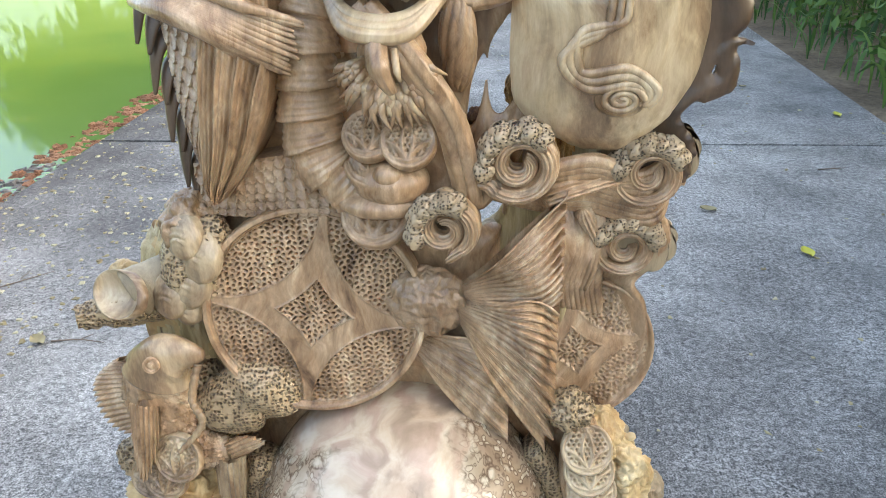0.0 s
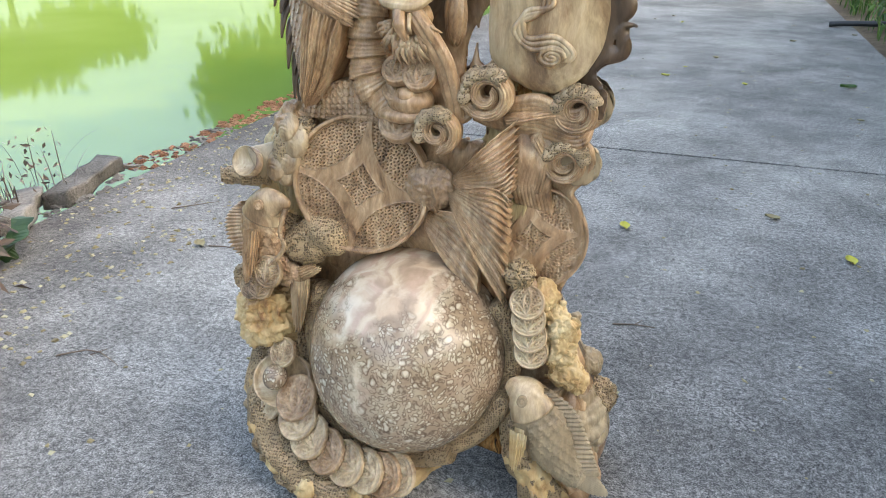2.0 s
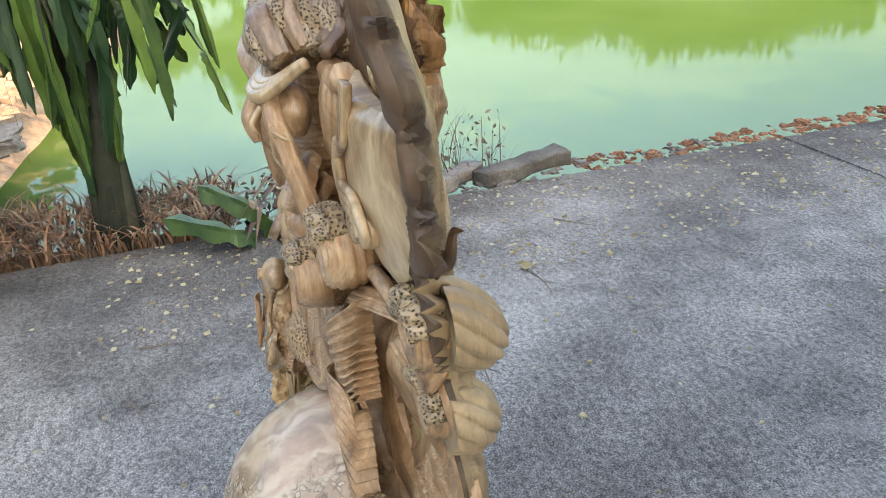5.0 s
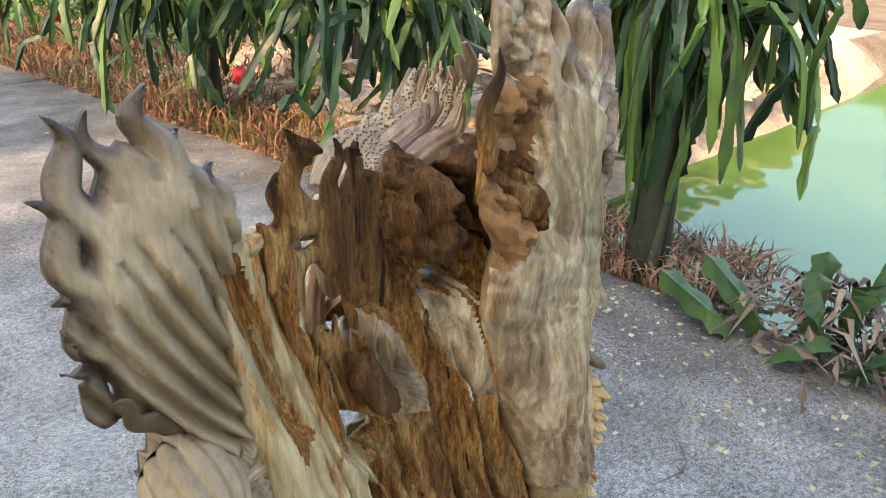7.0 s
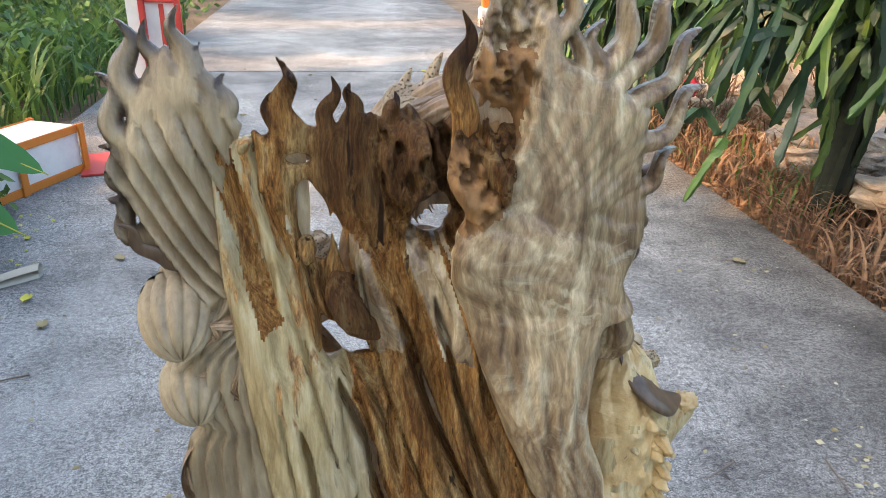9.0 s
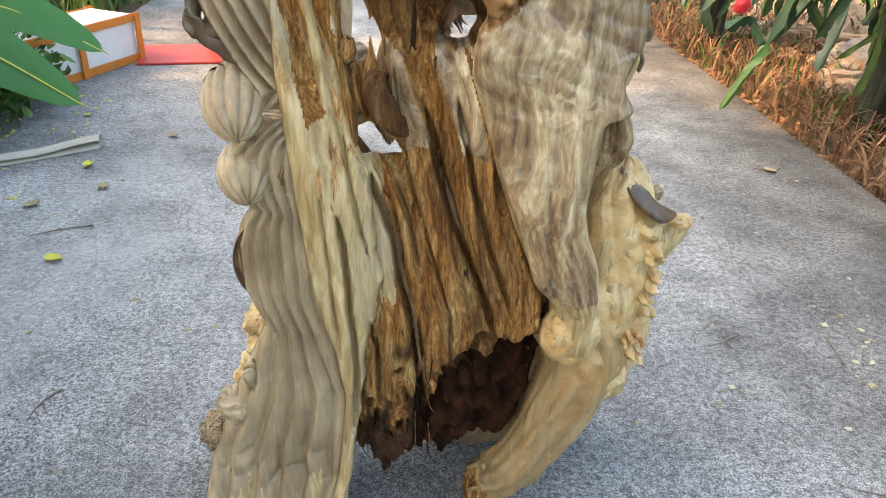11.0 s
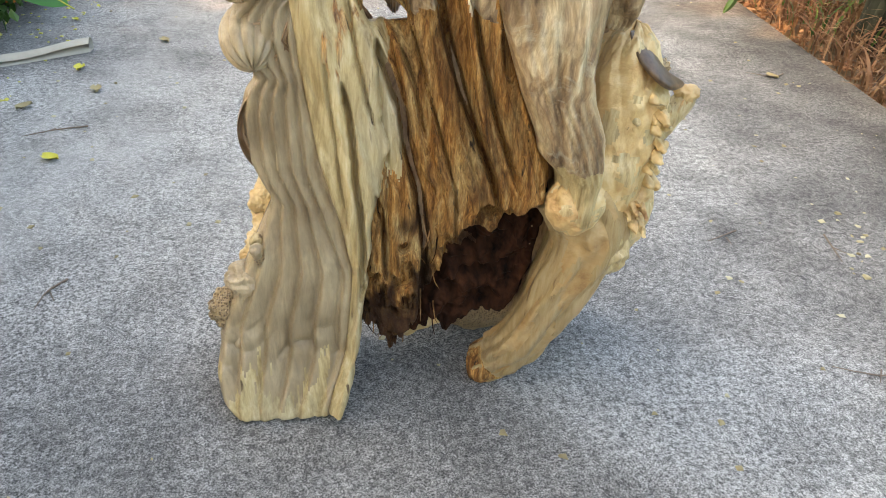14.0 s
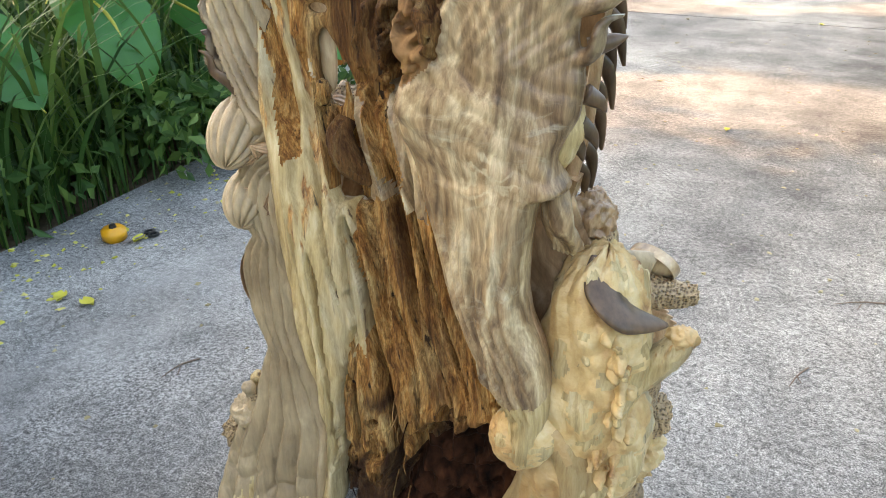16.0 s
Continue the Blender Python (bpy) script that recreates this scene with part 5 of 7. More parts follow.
# smooth pale plate with an S-shaped ribbon and a spiral
slab(0.893, 1.085, lambda z: smooth_line(z, [(0.893, 0.255), (0.90, 0.220), (0.915, 0.190), (0.95, 0.158), (1.0, 0.154), (1.06, 0.156), (1.12, 0.162), (1.17, 0.19)]),
     lambda z: smooth_line(z, [(0.893, 0.275), (0.90, 0.298), (0.93, 0.336), (0.985, 0.366), (1.04, 0.374), (1.1, 0.37), (1.17, 0.34)]),
     lambda X, Z, U, V: 0.022 + 0 * X, lambda X, Z, U, V: 0.006 - 0.03 * np.sin(U * math.pi) * np.sin(np.clip(V * 1.6, 0, 1) * math.pi / 2), M_PALE, 0.006)
SY = -0.026
for off in (-0.0085, 0.0, 0.0085):
    tube([(0.270 + off, SY + 0.008, 1.10), (0.268 + off, SY + 0.002, 1.060), (0.262 + off, SY, 1.040 + off * 0.5), (0.225 + off * 0.6, SY, 1.026 + off), (0.220 + off, SY, 1.000), (0.240, SY, 0.983 + off), (0.282, SY, 0.988 + off), (0.306 + off, SY + 0.002, 0.972), (0.300 + off * 0.5, SY + 0.004, 0.955)],
         [0.0045, 0.0055, 0.0055, 0.005], M_PALE, 60, 8)
lump((0.277, SY + 0.012, 0.961), (0.030, 0.014, 0.021), M_PALE)
tube([(0.277 + 0.024 * (1 - t / 26) * math.cos(t * 0.62), SY - 0.001, 0.962 + 0.016 * (1 - t / 26) * math.sin(t * 0.62)) for t in range(25)], [0.0042, 0.0035, 0.003], M_PALE, 70, 8)
flame((0.348, 0.03, 0.945), (0.394, 0.045, 0.995), 0.012, 0.12, root=M_DARK)


def curl(c, r, turns, start, mat, depth=0.045, tail=None, foam=150):
    """A rolled wave: a grooved band wound into an open spiral, its crest breaking into pitted fingers."""
    n = 46
    pts = []
    for k in range(n):
        f = k / (n - 1)
        a = radians(start) + turns * 2 * math.pi * f
        q = r * (1 - 0.78 * f)
        pts.append((c[0] + q * math.cos(a), c[1] - 0.010 * f, c[2] + q * math.sin(a)))
    if tail:
        pts = [tail] + pts
    w = r * 0.25
    tube(pts, [w * 1.1, w, w, w * 0.8, w * 0.5], mat, n * 3, 56, depth / w / 2, relief=lambda s, a: 0.0022 * np.abs(np.cos(a * 7)) ** 0.6 * np.ones_like(s))
    for k in range(7):
        a = radians(foam - 66 + 22 * k)
        o = np.array((math.cos(a), 0, math.sin(a)))
        p = np.array(c) + o * r * 0.62
        q = 0.0105 + 0.0025 * math.sin(k * 2.3)
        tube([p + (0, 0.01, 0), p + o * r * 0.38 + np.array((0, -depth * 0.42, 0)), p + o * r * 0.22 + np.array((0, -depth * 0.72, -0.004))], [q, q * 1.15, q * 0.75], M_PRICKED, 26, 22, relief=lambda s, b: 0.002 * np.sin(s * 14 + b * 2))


curl((0.168, -0.02, 0.893), 0.042, 1.55, 215, M_CARVED, 0.05, (0.108, 0.0, 0.87), 120)
curl((0.322, 0.040, 0.862), 0.040, 1.55, 190, M_CARVED, 0.055, (0.19, 0.0, 0.84), 100)
curl((0.305, 0.050, 0.757), 0.038, 1.55, 170, M_CARVED, 0.05, (0.245, 0.03, 0.815), 85)
curl((0.084, -0.050, 0.825), 0.034, 1.55, 290, M_CARVED, 0.045, (0.10, 0.0, 0.86), 130)
# grooved ribbons of water between the rolled waves
for k in range(9):
    f = k / 8
    tube([(0.12 + 0.01 * f, 0.008, 0.872 - 0.035 * f), (0.19, 0.0 + 0.02 * f, 0.872 - 0.055 * f), (0.255, 0.0 + 0.03 * f, 0.884 - 0.072 * f), (0.31 + 0.02 * f, 0.02, 0.858 - 0.060 * f), (0.350, 0.035, 0.878 - 0.05 * f)], [0.005, 0.0065, 0.007, 0.006, 0.002], M_CARVED, 60, 20, 1.0, relief=lambda s, a: 0.0022 * np.abs(np.cos(a * 4)) ** 0.6 * np.ones_like(s))
for k in range(10):
    f = k / 9
    tube([(0.215 + 0.05 * f, 0.03 + 0.01 * f, 0.815), (0.222 + 0.055 * f, 0.012 + 0.02 * f, 0.765), (0.210 + 0.06 * f, 0.022 + 0.02 * f, 0.715 - 0.01 * f), (0.216 + 0.065 * f, 0.035 + 0.015 * f, 0.665 - 0.02 * f)], [0.007, 0.010, 0.010, 0.004], M_CARVED, 50, 18, relief=lambda s, a: 0.002 * np.abs(np.cos(a * 4)) ** 0.6 * np.ones_like(s))
for k in range(6):
    tube([(0.225 + 0.006 * k, 0.03, 0.80), (0.235 + 0.007 * k, 0.022, 0.75), (0.228 + 0.006 * k, 0.03, 0.69)], [0.005, 0.006, 0.003], M_CARVED, 10, 6)

def patch(A, B, bulge, relief, mat, nv=150, nu=120, thick=0.045):
    """A carved skin between two edge curves, swelling to the front, with a back and closed rims."""
    CA, CB = bezier(A, nv), bezier(B, nv)
    U, V = np.meshgrid(np.linspace(0, 1, nu), np.linspace(0, 1, nv))
    P = CA[:, None] * (1 - U[..., None]) + CB[:, None] * U[..., None]
    Q = P + np.array((0, thick, 0))
    P[..., 1] -= bulge * np.sin(U * math.pi) ** 0.75 + relief(U, V)
    emit(P, mat, flip=True)
    emit(Q, mat)
    for a, b in ((P[:, 0], Q[:, 0]), (P[:, -1], Q[:, -1]), (P[0], Q[0]), (P[-1], Q[-1])):
        emit(np.stack([a, b]), mat)


# coiled body: scaled flank with a draped fin and a spiny back, ringed belly, mane, beard, whisker
FLANK_SCALES = scale_relief(17, 9, 0.0075)


def flank_relief(U, V):
    scaly = FLANK_SCALES(V, U * 2 * math.pi)
    q = 7.0 * (U * 0.95 + 0.30 * V + 0.05 * np.sin(V * 6))
    frond = (1 - q % 1.0) ** 0.8
    fine = ribs(q * 4, 1.0, 0.7)
    on = np.clip((U - 0.36 + 0.25 * (V - 0.5)) / 0.05, 0, 1)
    return scaly * (1 - on) + on * (0.006 + 0.014 * frond + 0.0028 * fine) + 0.004 * np.clip((U - 0.94) / 0.03, 0, 1)


patch([(-0.255, 0.02, 1.10), (-0.238, 0.0, 1.045), (-0.232, -0.01, 0.985), (-0.228, -0.01, 0.935), (-0.215, -0.01, 0.88), (-0.195, -0.005, 0.848)],
      [(-0.095, -0.03, 1.10), (-0.098, -0.045, 1.01), (-0.108, -0.045, 0.965), (-0.130, -0.035, 0.915), (-0.160, -0.025, 0.87), (-0.180, -0.015, 0.846)], 0.034, flank_relief, M_CARVED, 200, 150)
LOW_SCALES = scale_relief(7, 15, 0.0065)
patch([(-0.235, 0.0, 0.875), (-0.225, -0.01, 0.84), (-0.215, -0.012, 0.812)], [(-0.06, -0.02, 0.905), (-0.035, -0.025, 0.86), (-0.01, -0.025, 0.825)], 0.014, lambda U, V: LOW_SCALES(V, U * 2 * math.pi), M_CARVED, 100, 190)
for k in range(9):
    f = k / 8
    z = 1.12 - 0.235 * f
    x = -0.240 + 0.022 * f
    long_ = 1.0 if k % 2 else 0.75
    tube([(x + 0.014, 0.02, z + 0.01), (x - 0.018 * long_, 0.004, z - 0.012), (x - (0.034 - 0.014 * f) * long_, -0.008, z - 0.068 * long_)], [0.013, 0.011, 0.001], M_DARK, 18, 12, 0.4, (0.3, 1, 0), tone=0.2, relief=lambda s, a: 0.0014 * np.abs(np.cos(a * 3)) * np.ones_like(s))
for k in range(54):
    f = (k * 0.618) % 1.0
    w = math.sin(k * 2.4)
    e = 0.06 * ((k * 0.37) % 1.0)
    tube([(-0.262 + 0.04 * f, -0.015 - 0.02 * f, 1.070 + 0.040 * f), (-0.215 + 0.05 * f, -0.066 + 0.006 * w, 1.068 + 0.022 * f), (-0.160 + 0.05 * f, -0.078 + 0.008 * w, 1.048 + 0.024 * f + 0.006 * w), (-0.075 - e + 0.03 * f, -0.064, 1.000 + 0.3 * e + 0.05 * f + 0.012 * w)],
         [0.004, 0.0055, 0.0055, 0.0006], M_CARVED, 40, 14, 0.9, relief=lambda s, a: 0.0014 * np.abs(np.cos(a * 3)) ** 0.6 * np.ones_like(s))
tube([(-0.058, 0.0, 1.08), (-0.070, -0.010, 1.02), (-0.074, -0.012, 0.95), (-0.060, -0.018, 0.89), (-0.015, -0.015, 0.84)], [0.034, 0.038, 0.042, 0.044, 0.036], M_CARVED, 160, 60, relief=lambda s, a: -0.010 * (1 - ((s * 7.5 + 0.06 * np.cos(a)) % 1) ** 0.8) + 0.001 * np.sin(s * 220))
for k in range(70):
    a = radians(178 + 184 * ((k * 0.618) % 1.0))
    r0, r1 = 0.026 + 0.008 * ((k * 0.37) % 1.0), 0.052 + 0.012 * math.sin(k * 1.9)
    c = np.array((0.030, -0.062, 1.022))
    d = np.array((math.cos(a), 0, math.sin(a) - 0.25))
    wave = 0.004 * math.sin(k * 2.7)
    tube([c + d * r0, c + d * (r0 * 0.5 + r1 * 0.5) + np.array((wave, -0.012, 0)), c + d * r1 + np.array((-wave, 0.004, -0.006))], [0.0035, 0.0042, 0.0006], M_CARVED if k % 3 else M_PALE, 16, 10)
lump((0.030, -0.045, 1.018), (0.036, 0.022, 0.034), M_CARVED, 0.2, 40, 77, 40)
for off in (-0.006, 0.0, 0.006):
    tube([(-0.040, -0.02, 1.085), (-0.012, -0.070 + off, 1.058 + off), (0.022, -0.082 + off, 1.050 + off), (0.058, -0.070 + off, 1.054 + off), (0.092, -0.03, 1.085)], [0.007, 0.0075, 0.007, 0.0075, 0.006], M_PALE, 60, 20, relief=lambda s, a: 0.0012 * np.abs(np.cos(a * 3)) * np.ones_like(s))
tube([(0.020, -0.075, 1.050), (0.026, -0.095, 1.015), (0.038, -0.092, 0.988)], [0.010, 0.010, 0.003], M_CARVED, 40, 30, relief=lambda s, a: 0.0022 * np.abs(np.cos(a * 4 + s * 3)) ** 0.6 * np.ones_like(s))
for sx in (0.018, 0.040):
    tube([(sx, -0.082, 1.030), (sx + 0.004, -0.096, 1.012), (sx + 0.006, -0.088, 0.998)], [0.004, 0.004, 0.0006], M_PALE, 14, 10)
for off in (0, 0.012):
    tube([(0.0 + off, -0.06, 1.07), (0.045 + off, -0.07, 1.02), (0.085 + off, -0.055, 0.95), (0.10 + off, -0.04, 0.88), (0.108 + off, -0.035, 0.845), (0.14, -0.02, 0.86)], [0.009, 0.011, 0.011, 0.009, 0.007], M_CARVED, 70, 30, relief=lambda s, a: 0.0022 * np.abs(np.cos(a * 4 + s * 2)) ** 0.6 * np.ones_like(s))
lump((0.098, -0.005, 1.025), (0.020, 0.016, 0.055), M_CARVED, 0.15, 20, 78, 50, fn=lambda T, F: 1 + 0.08 * np.abs(np.cos(F * 5 + T * 2)))
tube([(0.08, 0.0, 1.07), (0.12, 0.0, 1.065), (0.16, 0.0, 1.08)], [0.016, 0.010, 0.014], M_CARVED, 30, 20, relief=lambda s, a: 0.002 * np.abs(np.cos(a * 3 + s * 5)))
# heap of ingots and coins under the beard
for x, y, z, r, dn in ((0.0, -0.045, 0.93, 0.032, 0.9), (0.045, -0.055, 0.925, 0.032, 0.7), (0.004, -0.04, 0.898, 0.038, 1.2)):
    disc((x, y, z), (0, -1, dn), r, dome_face, M_CARVED, 0.012, 24, 64)
lump((0.02, -0.035, 0.87), (0.045, 0.04, 0.030), M_CARVED, n=20)
lump((0.02, -0.06, 0.886), (0.017, 0.015, 0.014), M_CARVED, n=14)
lump((0.008, -0.04, 0.845), (0.052, 0.035, 0.018), M_CARVED, n=18)
disc((0.0, -0.045, 0.832), (0, -1, 0.8), 0.042, dome_face, M_CARVED, 0.014, 24, 64)

def knobs(c, r, n, size, seed):
    """A crust of small burl knobs on an ellipsoid."""
    rng = np.random.default_rng(seed)
    for k in range(n):
        d = rng.normal(size=3)
        d /= np.linalg.norm(d)
        q = size * rng.uniform(0.5, 1.5)
        lump(np.array(c) + d * np.array(r), (q, q, q * rng.uniform(0.7, 1.3)), M_BURL, 0.6, 0.5 / q, int(rng.integers(1000)), 10)


for c, r, sd in (((0.285, -0.012, 0.483), (0.026, 0.03, 0.035), 301), ((0.318, -0.012, 0.436), (0.028, 0.03, 0.03), 302), ((0.347, -0.010, 0.415), (0.015, 0.018, 0.022), 305), ((0.322, -0.008, 0.370), (0.034, 0.032, 0.036), 306), ((0.345, 0.0, 0.318), (0.030, 0.03, 0.028), 307), ((0.370, 0.01, 0.292), (0.016, 0.02, 0.02), 308)):
    crag(c, r, sd, n=70, freq=30, amp=1.0)
crag((-0.322, -0.060, 0.362), (0.058, 0.056, 0.066), 303, n=80, freq=26, amp=0.9)
crag((-0.366, -0.055, 0.440), (0.030, 0.030, 0.036), 304, M_CORAL, n=48, freq=34, amp=0.8)
knobs((0.326, -0.01, 0.385), (0.036, 0.03, 0.10), 20, 0.006, 301)
knobs((-0.322, -0.055, 0.362), (0.060, 0.058, 0.068), 26, 0.005, 303)
# west cluster: shells, fish with a fin, coral, burl
for x, z, r in ((-0.240, 0.800, 0.025), (-0.226, 0.775, 0.032), (-0.246, 0.736, 0.031), (-0.274, 0.716, 0.028), (-0.254, 0.700, 0.022)):
    disc((x, -0.055, z), (-0.35, -1, 0.35), r, lambda px, py: 0.010 * (1 - px * px - py * py) + 0.0012 * np.cos(np.hypot(px, py + 0.9) * 24), M_PALE, 0.012, 10, 26, 1.15)
crag((-0.245, -0.015, 0.80), (0.030, 0.035, 0.034), 81, M_CARVED, 56, 34, 0.8)
crag((-0.215, -0.03, 0.79), (0.022, 0.025, 0.022), 83, M_CORAL, 40, 40, 0.6)
lump((-0.243, -0.022, 0.735), (0.045, 0.04, 0.075), M_CORAL, 0.3, 26, 82)
disc((-0.338, -0.066, 0.722), (-0.45, -1, 0.55), 0.042, lambda px, py: -0.02 * (1 - px * px - py * py) + 0.003 * (np.hypot(px, py) > 0.9), M_PALE, 0.014, 20, 40, 0.75)
tube([(-0.328, -0.045, 0.712), (-0.308, -0.035, 0.722), (-0.290, -0.02, 0.738), (-0.276, 0.0, 0.76)], [0.036, 0.032, 0.022, 0.002], M_GREY, 24, 20, 0.5)
tube([(-0.31, -0.02, 0.69), (-0.36, -0.04, 0.683), (-0.405, -0.06, 0.682)], [0.03, 0.022, 0.013], M_CORAL, 60, 44, relief=lambda s, a: 0.014 * (fbm(np.cos(a) * 3, np.sin(a) * 3, s * 9, 4, 83) - 0.4))


def fish(pts, radii, flat, fin_dir, mat=M_CARVED, head=0.28, rows=12, around=16, face=None, fin=0.026, rays=21, tail=True, skin=None):
    """A carved fish: smooth head with gill and eye, scaled body, ribbed back fin and a fan tail."""
    scaly = scale_relief(rows, around, 0.007, head, 0.97)
    gill = lambda s, a: scaly(s, a) + 0.004 * np.clip((s - head + 0.10) / 0.08, 0, 1) * np.clip((head - s) / 0.015, 0, 1)
    tube(pts, radii, skin or mat, 170, 96, flat, relief=gill)
    C = bezier(pts, 30)
    fd = np.array(fin_dir, float)
    root = [C[k] + fd * 0.75 * np.interp(k / 29, np.linspace(0, 1, len(radii)), radii) for k in (6, 12, 18, 24, 28)]
    frill(root, fd, fin, rays, mat)
    if tail:
        e, d = C[-1], C[-1] - C[-4]
        d /= np.linalg.norm(d)
        across_tail = np.cross(d, (0, 1, 0))
        frill([e - across_tail * 0.022 - d * 0.006, e, e + across_tail * 0.022 - d * 0.006], d + np.array((0, -0.1, 0)), 0.06, 11, mat, sweep=0.0)
    if face is not None:
        disc(face, (0.1, -1, 0.25), 0.0105, lambda px, py: 0.003 - 0.003 * (np.hypot(px, py) > 0.4) + 0.003 * (np.hypot(px, py) > 0.68), mat, 0.008, 20, 30)


fish([(-0.226, -0.092, 0.652), (-0.272, -0.09, 0.648), (-0.300, -0.082, 0.612), (-0.306, -0.078, 0.56), (-0.293, -0.078, 0.51), (-0.258, -0.08, 0.484), (-0.222, -0.08, 0.486)], [0.007, 0.033, 0.043, 0.044, 0.038, 0.027, 0.016], 0.75, (-0.95, -0.1, 0.15),
     face=(-0.284, -0.116, 0.651), head=0.34, fin=0.060, rays=30, tail=False, skin=lambda s, a: np.where(s + 0 * a < 0.33, M_PALE, M_CARVED))
tube([(-0.232, -0.098, 0.642), (-0.243, -0.112, 0.597), (-0.234, -0.118, 0.561), (-0.268, -0.130, 0.521)], [0.0055, 0.005, 0.005, 0.003], M_PALE, 50, 14, relief=lambda s, a: 0.0008 * np.cos(s * 90) * np.ones_like(a))
frill([(-0.318, -0.116, 0.594), (-0.300, -0.124, 0.597), (-0.284, -0.118, 0.594)], (-0.15, -0.12, -1), 0.125, 9, M_CARVED, sweep=0.0)
for x, y, z, r in ((-0.330, -0.112, 0.455, 0.030), (-0.300, -0.124, 0.470, 0.033), (-0.277, -0.122, 0.503, 0.035)):
    disc((x, y, z), (-0.1, -1, 0.35), r, dome_face, M_PALE, 0.007, 34, 90)
frill([(-0.226, -0.084, 0.468), (-0.214, -0.09, 0.486), (-0.224, -0.084, 0.502)], (0.8, -0.1, 0.5), 0.062, 8, M_CARVED, sweep=0.0)
frill([(-0.238, -0.086, 0.484), (-0.218, -0.094, 0.478), (-0.198, -0.088, 0.486)], (-0.06, -0.1, -1), 0.128, 8, M_PALE, sweep=0.0)
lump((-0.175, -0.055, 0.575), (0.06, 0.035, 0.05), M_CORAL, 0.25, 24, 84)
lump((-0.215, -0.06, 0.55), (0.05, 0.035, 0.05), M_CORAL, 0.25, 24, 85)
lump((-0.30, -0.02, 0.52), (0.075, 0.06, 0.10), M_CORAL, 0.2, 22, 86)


def ring_point(a, rad, y):
    """A place round the ball, seen from the front."""
    return np.array((BC[0] + rad * math.cos(radians(a)), y, BC[2] + rad * math.sin(radians(a))))


# pitted rim round the ball
for a0, a1, rad, w, y, mt in ((150, 215, 0.225, 0.022, -0.05, M_CORAL), (205, 300, 0.228, 0.028, -0.085, M_CORAL), (295, 345, 0.228, 0.024, -0.06, M_CORAL), (-15, 35, 0.225, 0.020, -0.02, M_CORAL)):
    tube([tuple(ring_point(a0 + (a1 - a0) * k / 7, rad, y - 0.0 * k)) for k in range(8)], [w, w, w], mt, 40, 14, 1.3)
# pearl in its bowl, then the chain of coin scales under the ball
lump((-0.270, -0.140, 0.258), (0.027, 0.027, 0.027), M_BALL, n=24)
disc((-0.264, -0.124, 0.242), (-0.05, -1, 0.75), 0.071, lambda px, py: -0.030 * (1 - px * px - py * py) + 0.004 * (np.hypot(px, py) > 0.93), M_PALE, 0.03, 30, 70, 0.8)
disc((-0.263, -0.118, 0.306), (-0.1, -1, 0.5), 0.032, dome_face, M_PALE, 0.007, 30, 80)
CHAIN = [(-0.218, -0.130, 0.222), (-0.205, -0.150, 0.190), (-0.172, -0.165, 0.160), (-0.128, -0.175, 0.139), (-0.080, -0.180, 0.124), (-0.035, -0.182, 0.116), (0.005, -0.182, 0.116), (0.035, -0.178, 0.120)]
chain_pts = bezier(CHAIN, 8)
for k in range(8):
    tg = chain_pts[min(k + 1, 7)] - chain_pts[max(k - 1, 0)]
    tg = tg / np.linalg.norm(tg)
    nr = np.array((-0.05, -1, 0.55)) - 0.26 * tg
    disc(chain_pts[k] + np.array((0, -0.004 * (7 - k), 0)) * 0.5, nr, 0.049 - 0.0006 * k, dome_face, M_PALE if k % 3 else M_CARVED, 0.007, 34, 90, up=tuple(-tg))
tube([(-0.345, -0.03, 0.30), (-0.345, -0.075, 0.20), (-0.30, -0.125, 0.125), (-0.225, -0.165, 0.07), (-0.12, -0.185, 0.045), (-0.02, -0.165, 0.045)], [0.028, 0.036, 0.04, 0.036, 0.032, 0.02], M_CORAL, 120, 60, relief=lambda s, a: 0.02 * (fbm(np.cos(a) * 2, np.sin(a) * 2, s * 10, 4, 196) - 0.5))
disc((-0.303, -0.126, 0.186), (-0.2, -1, 0.5), 0.045, dome_face, M_PALE, 0.007, 30, 80)
for k in range(8):
    tube([(-0.035 + 0.005 * k, -0.18, 0.115), (-0.028 + 0.006 * k, -0.19, 0.085), (-0.03 + 0.007 * k, -0.175, 0.05)], [0.005, 0.006, 0.003], M_CARVED, 12, 6)
# crust of pitted and yellow wood along the base
for k in range(15):
    f = k / 14
    p = bezier([(-0.350, -0.07, 0.20), (-0.325, -0.11, 0.125), (-0.25, -0.155, 0.062), (-0.15, -0.185, 0.035), (-0.03, -0.175, 0.035)], 15)[k]
    crag(tuple(p + np.array((0.0, -0.012, 0.008 * math.sin(k * 2.1)))), (0.026, 0.024, 0.022), 740 + k, (M_CORAL, M_BURL, M_CORAL)[k % 3], 30, 36, 0.9)
# chain of four coin scales east of the ball
for k in range(4):
    disc((0.266 + 0.005 * k, -0.060 - 0.003 * k, 0.496 - 0.035 * k), (0.1, -1, 0.62), 0.035, dome_face, M_PALE, 0.006, 34, 90, up=(0, 0, 1))
lump((0.262, -0.03, 0.44), (0.03, 0.03, 0.10), M_CARVED, 0.1, 20, 91)
crag((0.240, -0.035, 0.545), (0.028, 0.024, 0.026), 92, M_CORAL, 50, 36, 0.8)
